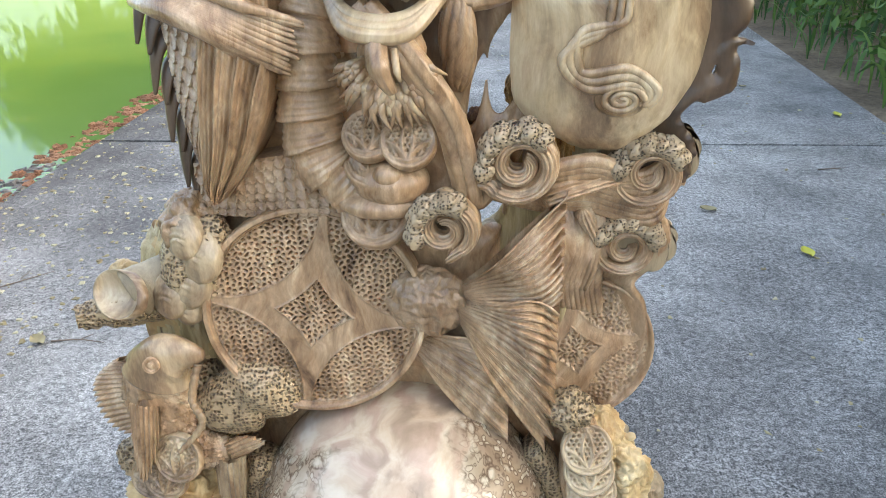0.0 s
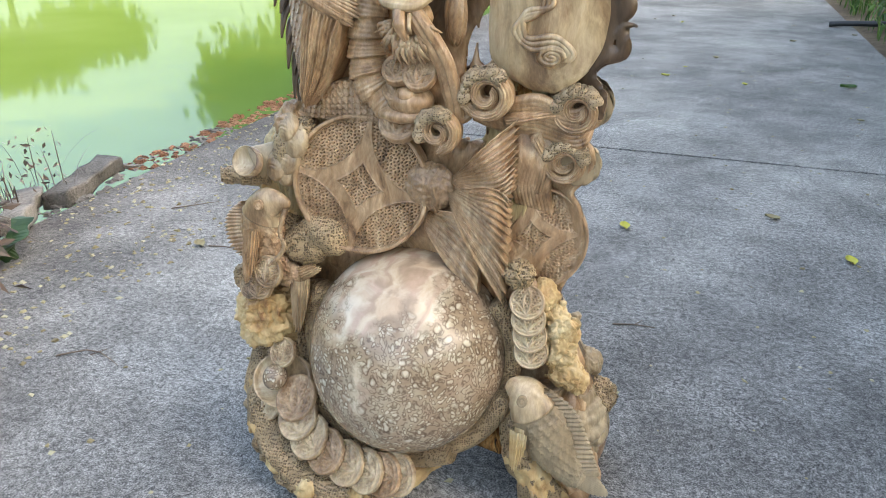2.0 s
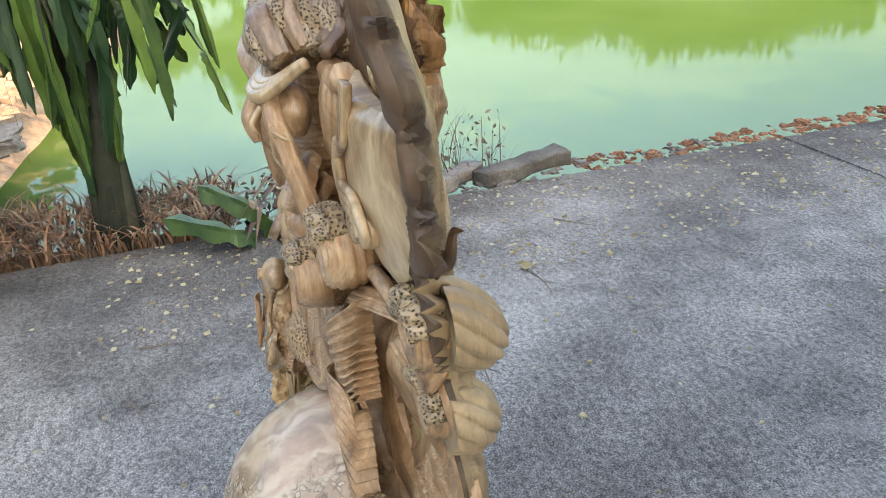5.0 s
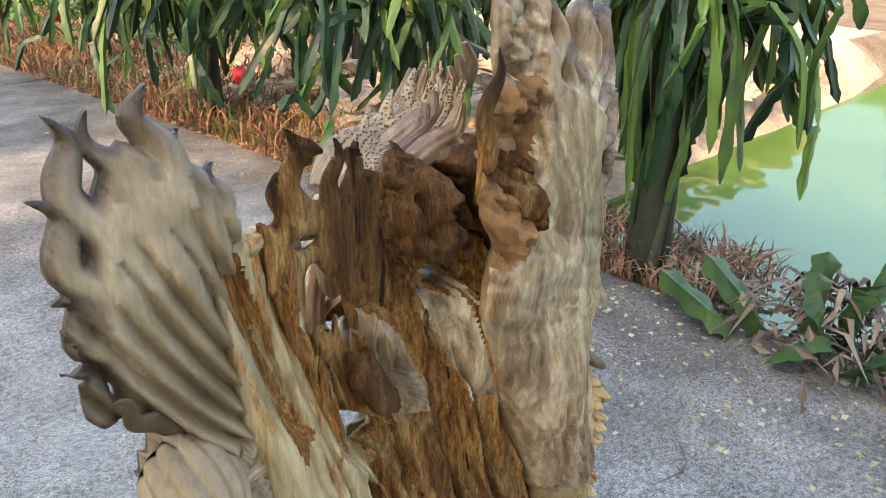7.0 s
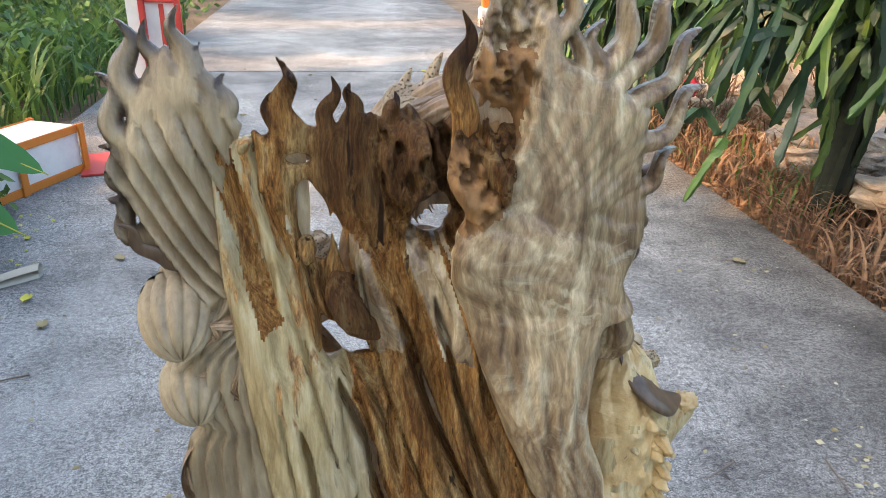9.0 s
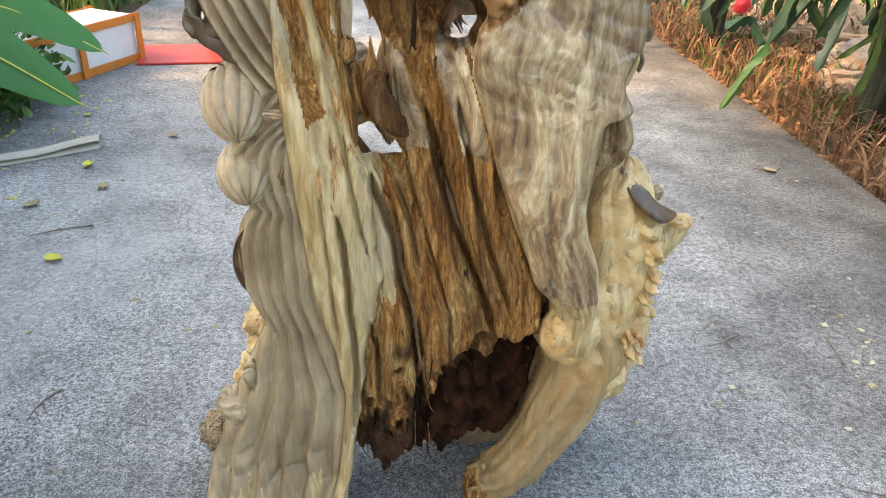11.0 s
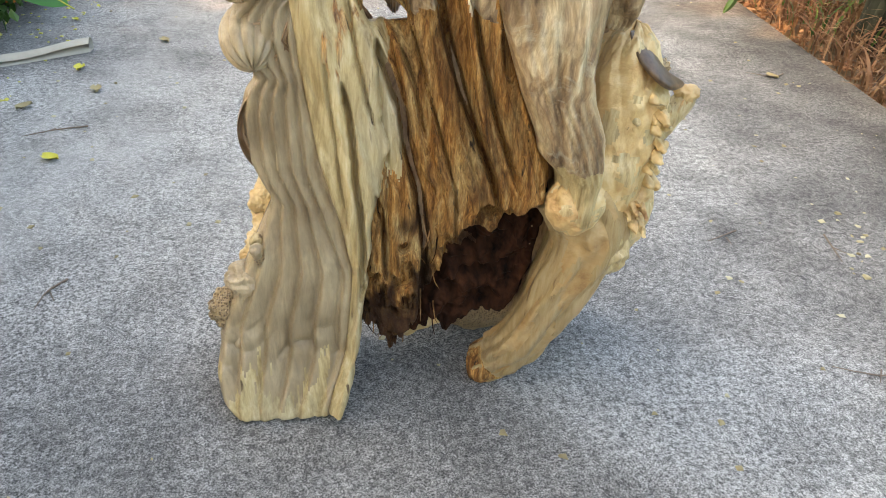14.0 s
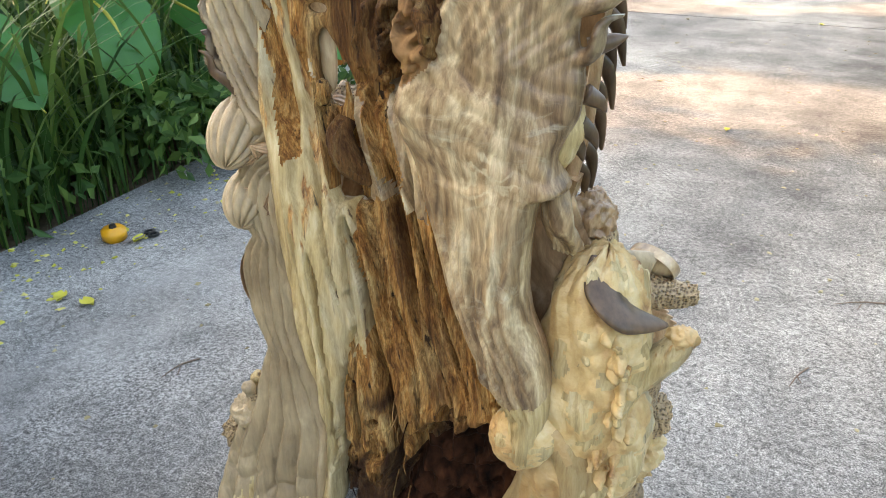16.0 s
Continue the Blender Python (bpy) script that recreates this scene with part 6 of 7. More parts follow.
# second fish, climbing on the east foot
fish([(0.238, -0.085, 0.318), (0.272, -0.082, 0.302), (0.306, -0.072, 0.250), (0.333, -0.062, 0.188), (0.374, -0.052, 0.128), (0.402, -0.05, 0.112)], [0.008, 0.040, 0.054, 0.050, 0.030, 0.018], 0.8, (0.85, -0.05, 0.5), M_GREY,
     face=(0.279, -0.120, 0.308), head=0.34, rows=12, around=16, fin=0.046, rays=26, skin=lambda s, a: np.where(s + 0 * a < 0.33, M_PALE, M_GREY))
frill([(0.262, -0.110, 0.238), (0.276, -0.118, 0.242), (0.292, -0.114, 0.236)], (-0.05, 0.0, -1), 0.095, 8, M_BURL, sweep=0.0)
# leg under the fish, feet
tube([(0.262, -0.03, 0.27), (0.262, -0.05, 0.17), (0.302, -0.05, 0.08), (0.338, -0.045, -0.004)], [0.03, 0.038, 0.042, 0.046], lambda s, a: np.where(fbm(s * 9, np.cos(a) * 2, np.sin(a) * 2, 3, 98) > 0.5, M_BURL, M_CORAL), 90, 60, 0.9, relief=lambda s, a: 0.035 * (fbm(np.cos(a) * 3, np.sin(a) * 3, s * 9, 5, 95) - 0.5))
tube([(0.325, 0.05, 0.27), (0.348, 0.045, 0.13), (0.36, 0.05, 0.03), (0.362, 0.06, 0.0)], [0.045, 0.055, 0.055, 0.05], M_CARVED, 60, 60, relief=lambda s, a: 0.012 * np.abs(np.cos(a * 4 + s * 9)) + 0.006 * np.sin(s * 30 + a * 3))
tube([(-0.29, 0.02, 0.42), (-0.275, -0.02, 0.25), (-0.21, -0.06, 0.11), (-0.10, -0.10, 0.035), (-0.04, -0.11, 0.02)], [0.06, 0.062, 0.06, 0.05, 0.03], M_CORAL, 90, 60, relief=lambda s, a: 0.03 * (fbm(np.cos(a) * 2, np.sin(a) * 2, s * 8, 4, 96) - 0.5))
tube([(-0.25, -0.05, 0.12), (-0.19, -0.10, 0.035), (-0.08, -0.14, 0.018), (0.02, -0.08, 0.03), (0.06, -0.03, 0.06)], [0.05, 0.045, 0.04, 0.03, 0.03], M_BURL, 90, 60, relief=lambda s, a: 0.034 * (fbm(np.cos(a) * 2, np.sin(a) * 2, s * 8, 4, 97) - 0.5))
tube([(0.03, -0.02, 0.10), (0.12, 0.0, 0.13), (0.22, -0.02, 0.15)], [0.03, 0.03, 0.04], M_RAW, 16, 16)

# the front stands a little deeper than its drawing plane
for k in range(FRONT_START, len(S_V)):
    f = np.clip((S_V[k][:, 2] - 0.1) / 0.25, 0, 1)[:, None]
    S_V[k] = S_V[k] + 0.042 * f * np.array((-0.2, 1.0, -0.19))

# spotted muzzle that lies over the top, turned to the front
for k in range(11):
    f = k / 10
    y = -0.02 + 0.10 * f
    h = 0.022 * math.sin(f * math.pi)
    pitted = k % 3 != 1
    sway = 0.012 * math.sin(k * 2.4)
    tube([(0.052 + 0.012 * math.sin(k * 1.7), y, 1.075 + h * 0.5), (0.022, y - 0.012, 1.10 + h + sway), (-0.025, y, 1.115 + h - sway), (-0.065, y + 0.008, 1.145 + h), (-0.085 - 0.02 * math.sin(k * 3.1), y + 0.012, 1.19 + h + sway)],
         [0.011, 0.016, 0.016, 0.011, 0.001], M_PRICKED if pitted else M_CARVED, 70, 34, tone=0.25 if pitted else 0.5, relief=lambda s, a: (0.003 * np.cos(a * 3 + s * 9) if pitted else 0.0035 * np.abs(np.cos(a * 5 + s * 5))) * np.ones_like(s * a))
for x, z in ((0.03, 1.125), (-0.01, 1.145), (-0.05, 1.165)):
    tube([(x, 0.03, z - 0.02), (x - 0.008, 0.022, z + 0.015), (x - 0.022, 0.02, z + 0.045)], [0.014, 0.010, 0.001], M_PRICKED, 24, 16)
for k in range(8):
    tube([(0.085 - 0.02 * k, 0.035, 1.085 + 0.006 * k), (0.05 - 0.022 * k, 0.06, 1.10 + 0.012 * k), (0.0 - 0.018 * k, 0.065, 1.12 + 0.013 * k), (-0.02 - 0.014 * k, 0.06, 1.15 + 0.013 * k)], [0.007, 0.009, 0.008, 0.002], M_CARVED, 40, 22, tone=0.72, relief=lambda s, a: 0.002 * np.abs(np.cos(a * 4)) * np.ones_like(s))

S_ALL, S_QUADS = np.concatenate(S_V), np.concatenate(S_F)
used, S_QUADS = np.unique(S_QUADS, return_inverse=True)
S_QUADS = S_QUADS.reshape(-1, 4)
statue_mesh = mesh_of("statue", S_ALL[used], S_QUADS.tolist(), S_MATS, np.concatenate(S_I).astype(np.int32))
statue_mesh.attributes.new("tone", "FLOAT", "POINT").data.foreach_set("value", np.concatenate(S_T)[used].astype(np.float32))
statue = tagged(new("statue", statue_mesh), "carved and varnished root-wood sculpture with ball, coins and flaming wings", "statue")


# ---- plants ----
def strips(name, curves, widths, mat, parent=None, cross=False, label=""):
    """Many flat blades as one mesh: each curve is a list of points, widened sideways."""
    V, F = [], []
    for pts, w in zip(curves, widths):
        p = np.asarray(pts, float)
        t = np.gradient(p, axis=0)
        side = np.cross(t, (0, 0, 1.0)) + np.array((1e-4, 2e-4, 0))
        side /= np.linalg.norm(side, axis=1)[:, None]
        ww = np.asarray(w)[:, None] if np.ndim(w) else w * np.sin(np.linspace(0.35, math.pi - 0.05, len(p)))[:, None]
        base = len(V)
        V.extend((p - side * ww).tolist())
        V.extend((p + side * ww).tolist())
        n = len(p)
        F.extend((base + k, base + k + 1, base + n + k + 1, base + n + k) for k in range(n - 1))
    ob = new(name, mesh_of(name, V, F, mat))
    if parent is not None:
        ob.parent = parent
    if label:
        tagged(ob, label)
    return ob


def leaf_cloud(name, centres, size, mat, parent=None, rng=None, slim=0.45, label=""):
    """Single leaves, each folded along its rib, strewn about the centres."""
    rng = rng or np.random.default_rng(5)
    n = len(centres)
    c = np.asarray(centres, float)
    d = rng.normal(size=(n, 3))
    d[:, 2] -= 0.3
    d /= np.linalg.norm(d, axis=1)[:, None]
    s = np.cross(d, rng.normal(size=(n, 3)))
    s /= np.linalg.norm(s, axis=1)[:, None]
    up = np.cross(d, s)
    L = size * rng.uniform(0.6, 1.3, (n, 1))
    V = np.stack([c, c + d * L * 0.5 + s * L * slim * 0.5 + up * L * 0.08, c + d * L, c + d * L * 0.5 - s * L * slim * 0.5 + up * L * 0.08], 1).reshape(-1, 3)
    F = [(4 * k, 4 * k + 1, 4 * k + 2) for k in range(n)] + [(4 * k, 4 * k + 2, 4 * k + 3) for k in range(n)]
    ob = new(name, mesh_of(name, V, F, mat, smooth=False))
    if parent is not None:
        ob.parent = parent
    if label:
        tagged(ob, label)
    return ob


def limb_mesh(name, limbs, mat, parent, n=10, around=8):
    """Tapering limbs in one mesh; each is (points, radii)."""
    V, F = [], []
    for pts, radii in limbs:
        C = bezier(pts, n)
        R = np.interp(np.linspace(0, 1, n), np.linspace(0, 1, len(radii)), radii)
        T = np.gradient(C, axis=0)
        T /= np.linalg.norm(T, axis=1)[:, None] + 1e-9
        N = np.cross(T, (0.31, 0.9, 0.2))
        N /= np.linalg.norm(N, axis=1)[:, None]
        B = np.cross(T, N)
        a = np.linspace(0, 2 * math.pi, around, endpoint=False)
        P = C[:, None] + R[:, None, None] * (np.cos(a)[None, :, None] * N[:, None] + np.sin(a)[None, :, None] * B[:, None])
        base = len(V)
        V.extend(P.reshape(-1, 3).tolist())
        for j in range(n - 1):
            for i in range(around):
                F.append((base + j * around + i, base + j * around + (i + 1) % around, base + (j + 1) * around + (i + 1) % around, base + (j + 1) * around + i))
        F.append(tuple(base + (n - 1) * around + i for i in range(around)))
    ob = new(name, mesh_of(name, V, F, mat))
    ob.parent = parent
    return ob


def tree(at, height, spread, leaves, size, seed, label, group="", open_=0.0):
    """A broad tree: trunk, limbs and a crown of many clumps with gaps."""
    rng = np.random.default_rng(seed)
    t = thing("tree", at, 0, label, "tree", group)
    limbs = [([(0, 0, -0.1), (0.1, 0.05, height * 0.25), (0.0, 0.1, height * 0.55)], [height * 0.035, height * 0.026, height * 0.016])]
    tips = []
    for k in range(11):
        a, e = 2.399 * k, rng.uniform(0.45, 1.0)
        tip = np.array((math.cos(a) * spread * rng.uniform(0.35, 0.8), math.sin(a) * spread * rng.uniform(0.35, 0.8), height * (0.55 + 0.36 * e * rng.uniform(0.5, 1))))
        z0 = height * rng.uniform(0.3, 0.55)
        limbs.append(([(0.02, 0.06, z0), tip * 0.5 + np.array((0, 0, z0 * 0.5)), tip], [height * 0.014, height * 0.009, height * 0.003]))
        tips.append(tip)
    limb_mesh("trunk", limbs, BARK, t)
    clumps = []
    for k in range(46):
        d = rng.normal(size=3)
        d /= np.linalg.norm(d)
        clumps.append(np.array((0, 0, height * 0.72)) + d * np.array((spread, spread, height * 0.27)) * rng.uniform(0.45, 1.0))
    clumps += tips
    pick = rng.integers(0, len(clumps), leaves)
    pts = np.array(clumps)[pick] + rng.normal(size=(leaves, 3)) * spread * (0.17 - 0.05 * open_)
    leaf_cloud("crown", pts, size, LEAF, t, rng)
    return t


# unseen trees are added east of the road to throw the shade
for k, (x, y, h, sp, n) in enumerate(((6.2, 1.45, 7.8, 3.0, 32000), (7.0, 6.0, 8.2, 3.2, 19000), (4.6, 4.2, 6.2, 2.4, 12000), (6.4, 11.0, 8.0, 3.4, 8000), (4.4, 8.6, 6.0, 2.6, 6000), (9.6, 3.4, 8.5, 3.2, 7000))):
    tree((x, y, -0.05), h, sp, n, 0.26, 100 + k, "unseen leafy tree added on the east verge to shade the road", "shade trees")
for k, (x, y, h, sp, n) in enumerate(((6.0, -4.1, 8.6, 1.25, 15000), (6.4, -7.2, 8.8, 1.05, 12000), (6.2, -11.0, 8.8, 1.6, 12000), (6.6, -14.3, 8.5, 2.3, 6000))):
    tree((x, y, -0.05), h, sp, n, 0.24, 140 + k, "unseen slender open-crowned tree added on the east verge for dappled shade", "shade trees", 1.0)
# a line of trees stands beyond the pond
far = tree((-26.5, 2.0, 0.3), 4.2, 1.9, 1800, 0.4, 160, "leafy tree on the far bank of the pond", "far bank trees")
rng_far = np.random.default_rng(8)
for k in range(32):
    p = (-26.5 - rng_far.uniform(0, 3), -9 + 2.5 * k + rng_far.uniform(-0.6, 0.6), 0.3) if k < 16 else (-22 + 1.4 * (k - 16), 33.5 + rng_far.uniform(0, 3), 0.3)
    copy_thing(far, pose(*p, 0, 0, rng_far.uniform(0, 360)) @ Matrix.Scale(rng_far.uniform(0.6, 0.95) if k < 9 else rng_far.uniform(0.9, 1.5) if k < 16 else rng_far.uniform(1.7, 2.6), 4))


def cactus_stem(pts, r, n=20, flat=0.55, teeth=1.9):
    """Points of a winged stem, two wings broad and one slim, with scalloped edges."""
    C = bezier(pts, n)
    T = np.gradient(C, axis=0)
    T /= np.linalg.norm(T, axis=1)[:, None] + 1e-9
    N = np.cross(T, np.array((0.35 * math.sin(r * 4000), 0.35 * math.cos(r * 4000), 0.9)))
    N /= np.linalg.norm(N, axis=1)[:, None] + 1e-9
    B = np.cross(T, N)
    s = np.linspace(0, 1, n)
    a = np.arange(6) * math.pi / 3
    env = np.minimum(1, np.minimum(s / 0.08 + 0.3, (1 - s) / 0.14 + 0.12))
    wave = 1 + 0.2 * np.sin(s * n * teeth)
    size = np.array((1.0, 0.22, 0.9, 0.22, flat, 0.22))
    R = r * env[:, None] * size[None] * np.where(size[None] > 0.3, wave[:, None], 1.0)
    return C[:, None] + R[..., None] * (np.cos(a)[None, :, None] * N[:, None] + np.sin(a)[None, :, None] * B[:, None])


def stems_mesh(name, stems, mat, parent):
    V, F = [], []
    for P in stems:
        n = P.shape[0]
        base = len(V)
        V.extend(P.reshape(-1, 3).tolist())
        for j in range(n - 1):
            for i in range(6):
                F.append((base + j * 6 + i, base + j * 6 + (i + 1) % 6, base + (j + 1) * 6 + (i + 1) % 6, base + (j + 1) * 6 + i))
        F.append(tuple(base + (n - 1) * 6 + i for i in range(6)))
    ob = new(name, mesh_of(name, V, F, mat, smooth=False))
    ob.parent = parent
    return ob


# near-black colour puts the shade inside the crown into trunk and strips
STEM = leafy("shaded_inner_stem", (0.005, 0.007, 0.004), (0.014, 0.018, 0.010), (0.05, 0.05, 0.03), 0.7, 14)


def dragon_fruit(at, height, reach, count, seed, blooms=0, least=0.12):
    """A climbing cactus on a post: stems rise along the post and hang in a thick fountain."""
    rng = np.random.default_rng(seed)
    t = thing("dragon_fruit_plant", at, 0, "dark green climbing cactus drooping from a wooden post", "cactus", "dragon fruit plants")
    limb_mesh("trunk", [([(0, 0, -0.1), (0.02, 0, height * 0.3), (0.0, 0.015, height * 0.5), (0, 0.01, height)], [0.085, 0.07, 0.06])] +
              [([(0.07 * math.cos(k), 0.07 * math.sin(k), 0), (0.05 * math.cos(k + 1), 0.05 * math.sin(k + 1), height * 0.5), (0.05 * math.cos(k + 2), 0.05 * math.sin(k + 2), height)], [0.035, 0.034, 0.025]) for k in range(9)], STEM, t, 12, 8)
    stems, inner = [], []
    for k in range(count):
        a = 2.399 * k + rng.uniform(-0.3, 0.3)
        out = reach * rng.uniform(0.15, 1.1)
        p = np.array((0.04 * math.cos(a), 0.04 * math.sin(a), height - rng.uniform(0.0, 0.45)))
        heading = np.array((math.cos(a), math.sin(a), rng.uniform(0.1, 0.9)))
        links = int(rng.integers(2, 5))
        for j in range(links):
            L = rng.uniform(0.22, 0.46) * (0.7 + 0.5 * out / reach)
            heading = heading / np.linalg.norm(heading)
            end = p + heading * L + np.array((0, 0, -0.10 * (j + 1) * L))
            if end[2] < least + 0.25 * rng.random() * (least > 0.2) or (least > 0.3 and (end[0] > 0.10 or end[1] > 0.55)):
                break
            mid = (p + end) / 2 + np.array((0, 0, 0.10 * L)) + rng.normal(size=3) * 0.03
            (stems if j > 0 or k % 3 == 0 else inner).append(cactus_stem([p, mid, end], rng.uniform(0.022, 0.04), 18, 0.5, rng.uniform(1.5, 2.0)))
            p = end
            heading = heading * np.array((0.5, 0.5, 0.3)) + rng.normal(size=3) * 0.4 + np.array((0, 0, -0.6))
    for k in range(14):
        a = 2.399 * k
        z0 = rng.uniform(0.15, 0.6) * height
        stems.append(cactus_stem([(0.09 * math.cos(a), 0.09 * math.sin(a), z0), (0.11 * math.cos(a + 0.3), 0.11 * math.sin(a + 0.3), z0 + 0.25), (0.08 * math.cos(a + 0.6), 0.08 * math.sin(a + 0.6), z0 + 0.55)], rng.uniform(0.025, 0.04), 18))
    # strips added round the trunk to fill the crown with painted shade
    shade_fill = []
    for k in range(110):
        a, r = rng.uniform(0, 6.28), 0.05 + 0.26 * rng.random()
        top = height - 0.5 * r + 0.08 * rng.normal()
        x, y = r * math.cos(a), r * math.sin(a)
        drop = rng.uniform(0.35, 0.85)
        way = [(x * 0.5, y * 0.5, top), (x * 1.1, y * 1.1, top - drop * 0.35), (x * 1.05 + 0.05 * rng.normal(), y * 1.05 + 0.05 * rng.normal(), max(0.3, top - drop))]
        if k % 2:
            inner.append(cactus_stem(way, rng.uniform(0.02, 0.034), 22, 0.5, rng.uniform(1.5, 2.0)))
        elif k < 60:
            shade_fill.append(way)
    stems_mesh("crown", stems + inner, CACTUS, t)
    tagged(strips("inner_shade_strip", shade_fill, [0.009] * len(shade_fill), STEM, t), kind="stuff")
    for k in range(blooms):
        a = rng.uniform(0, 6.28)
        bm = bmesh.new()
        bmesh.ops.create_icosphere(bm, subdivisions=2, radius=0.045)
        for v in bm.verts:
            v.co *= 1 + 0.3 * math.sin(9 * math.atan2(v.co.y, v.co.x)) * abs(v.co.z) / 0.045
            v.co.z *= 1.3
        f = part("fruit", bm, FLOWER, t, "scarlet fruit", True)
        f.location = (reach * 0.8 * math.cos(a), reach * 0.8 * math.sin(a), height * rng.uniform(0.2, 0.5))
    return t


dragon_fruit((-2.2, -0.58, -0.05), 1.45, 0.5, 190, 31, 0, 0.45)
dragon_fruit((-2.47, -2.34, -0.05), 1.6, 0.55, 190, 37, 0, 0.22)
dragon_fruit((-2.30, -4.15, -0.05), 1.55, 0.6, 130, 32)
dragon_fruit((-3.95, -4.3, -0.05), 1.6, 0.7, 120, 33, 1)
dragon_fruit((-2.8, -6.9, -0.05), 1.6, 0.7, 110, 34, 1)
dragon_fruit((-4.9, -7.2, -0.05), 1.6, 0.7, 90, 35)
# the scarlet fruit beside the nearer post
bm = bmesh.new()
bmesh.ops.create_icosphere(bm, subdivisions=2, radius=0.055)
for v in bm.verts:
    v.co *= 1 + 0.25 * math.sin(7 * math.atan2(v.co.y, v.co.x))
fr = part("fallen_fruit", bm, FLOWER, None, "", True)
fr.location = (-2.28, -3.70, 0.385)
tagged(fr, "scarlet cactus fruit hanging among green stems", "fruit")


def cactus_bush():
    """A low heap of dead leaves with upright cactus pads at the pond's edge."""
    rng = np.random.default_rng(44)
    t = thing("cactus_bush", (-2.02, 0.25, -0.02), 0, "green cactus pads growing from a heap of dead grey stems", "cactus")
    pads = []
    for dx, dy, h, tilt in ((0.1, 0.05, 0.5, 0.05), (0.02, 0.16, 0.36, 0.12), (0.16, -0.02, 0.38, -0.05), (0.05, 0.24, 0.34, 0.1), (0.2, 0.1, 0.22, 0.1), (0.12, -0.22, 0.3, -0.2), (0.18, -0.3, 0.2, -0.25), (0.0, -0.1, 0.4, 0.0), (0.24, -0.12, 0.18, 0.1), (0.2, 0.22, 0.16, 0.12)):
        pads.append(cactus_stem([(dx, dy, 0.05), (dx + 0.03, dy + tilt * 0.4, h * 0.55), (dx - 0.03, dy + tilt * 1.3, h * 0.9)], 0.05 + 0.0007 * len(pads), 18, 0.35, 1.3))
    for P in pads:
        stems_mesh("pad", [P], CACTUS, t)
    dead = []
    for k in range(150):
        a, r = rng.uniform(0, 6.28), rng.uniform(0.02, 0.3)
        x, y = 0.04 + r * math.cos(a) * 0.7, r * math.sin(a) * 1.2
        z = 0.26 * (1 - r / 0.34) + 0.03
        d = rng.normal(size=3) * (0.1, 0.12, 0.04)
        dead.append([(x, y, z), (x + d[0] * 0.5, y + d[1] * 0.5, z + 0.03), (x + d[0], y + d[1], max(0.01, z - 0.06 + d[2]))])
    tagged(strips("dead_stem", dead, [0.012] * len(dead), TWIG, t), kind="stuff")
    tagged(leaf_cloud("litter", [(0.05 + rng.normal() * 0.13, rng.normal() * 0.24, abs(rng.normal()) * 0.12 + 0.03) for k in range(160)], 0.07, TWIG, t, rng), kind="stuff")
    return t


cactus_bush()


def weeds(name, label, area, n, height, lean, width, mat, seed, seg=6):
    """Grass blades over a patch of ground, as one mass."""
    rng = np.random.default_rng(seed)
    x0, x1, y0, y1 = area
    curves, w = [], []
    for k in range(n):
        x, y = rng.uniform(x0, x1), rng.uniform(y0, y1)
        h = height * rng.uniform(0.35, 1.1)
        dx, dy = np.clip(rng.normal(size=2), -1.4, 1.4) * lean * h
        dx = max(dx, -0.45) if x > 0 else dx
        f = np.linspace(0, 1, seg)
        curves.append(np.stack([x + dx * f ** 2, y + dy * f ** 2, -0.05 + h * (f - 0.45 * f ** 3 * min(1, lean * 1.6))], -1))
        w.append(width * rng.uniform(0.6, 1.3))
    ob = strips(name, curves, w, mat)
    return tagged(ob, label, "grass", kind="stuff")


weeds("dry_grass", "dry rust-brown grass along the road edge", (-2.95, -2.02, -10.5, -1.35), 5200, 0.34, 0.55, 0.006, DRY, 51)
weeds("dry_grass", "dry rust-brown grass among the cactus posts", (-6.5, -2.9, -11, -3.6), 4200, 0.4, 0.5, 0.009, DRY, 52)
weeds("green_grass", "fresh green grass tufts beside the road", (-3.0, -2.05, -9, -2.2), 900, 0.3, 0.5, 0.007, LEAF, 53)
weeds("tall_grass", "long arching green grass on the east verge", (1.98, 3.6, -2.6, 1.6), 3600, 1.35, 0.42, 0.011, LEAF, 54, 8)
weeds("tall_grass", "long arching green grass behind the sign", (2.05, 4.6, -9.5, -2.6), 3200, 0.9, 0.45, 0.012, LEAF, 55, 7)
weeds("tall_grass", "long green grass on the north-east verge", (2.15, 5.0, 2.0, 12.0), 2600, 0.5, 0.5, 0.012, LEAF, 56, 6)
weeds("shore_twigs", "thin brown dead stalks at the pond's edge", (-2.4, -2.08, 0.45, 1.15), 90, 0.42, 0.3, 0.0026, TWIG, 57, 6)
weeds("shore_twigs", "thin brown dead stalks by the cactus post", (-2.65, -2.03, -1.7, -0.1), 700, 0.26, 0.5, 0.004, TWIG, 58, 5)
weeds("shore_weeds", "rust-brown weeds between the road and the pond", (-2.6, -2.02, -1.7, -0.15), 900, 0.24, 0.6, 0.007, DRY, 59)
rng_w = np.random.default_rng(60)
tagged(leaf_cloud("withered_leaves", [(-2.22 + 0.05 * rng_w.normal(), rng_w.uniform(0.42, 1.15), 0.02 + 0.28 * rng_w.random() ** 1.5) for k in range(260)], 0.03, TWIG, None, rng_w), "small withered brown leaves on the shore stalks", "leaves", kind="stuff")
tagged(leaf_cloud("withered_leaves", [(-2.25 + 0.1 * rng_w.normal(), rng_w.uniform(-0.6, 0.2), 0.02 + 0.13 * rng_w.random() ** 1.5) for k in range(300)], 0.035, TWIG, None, rng_w), "withered brown leaves round the cactus post", "leaves", kind="stuff")


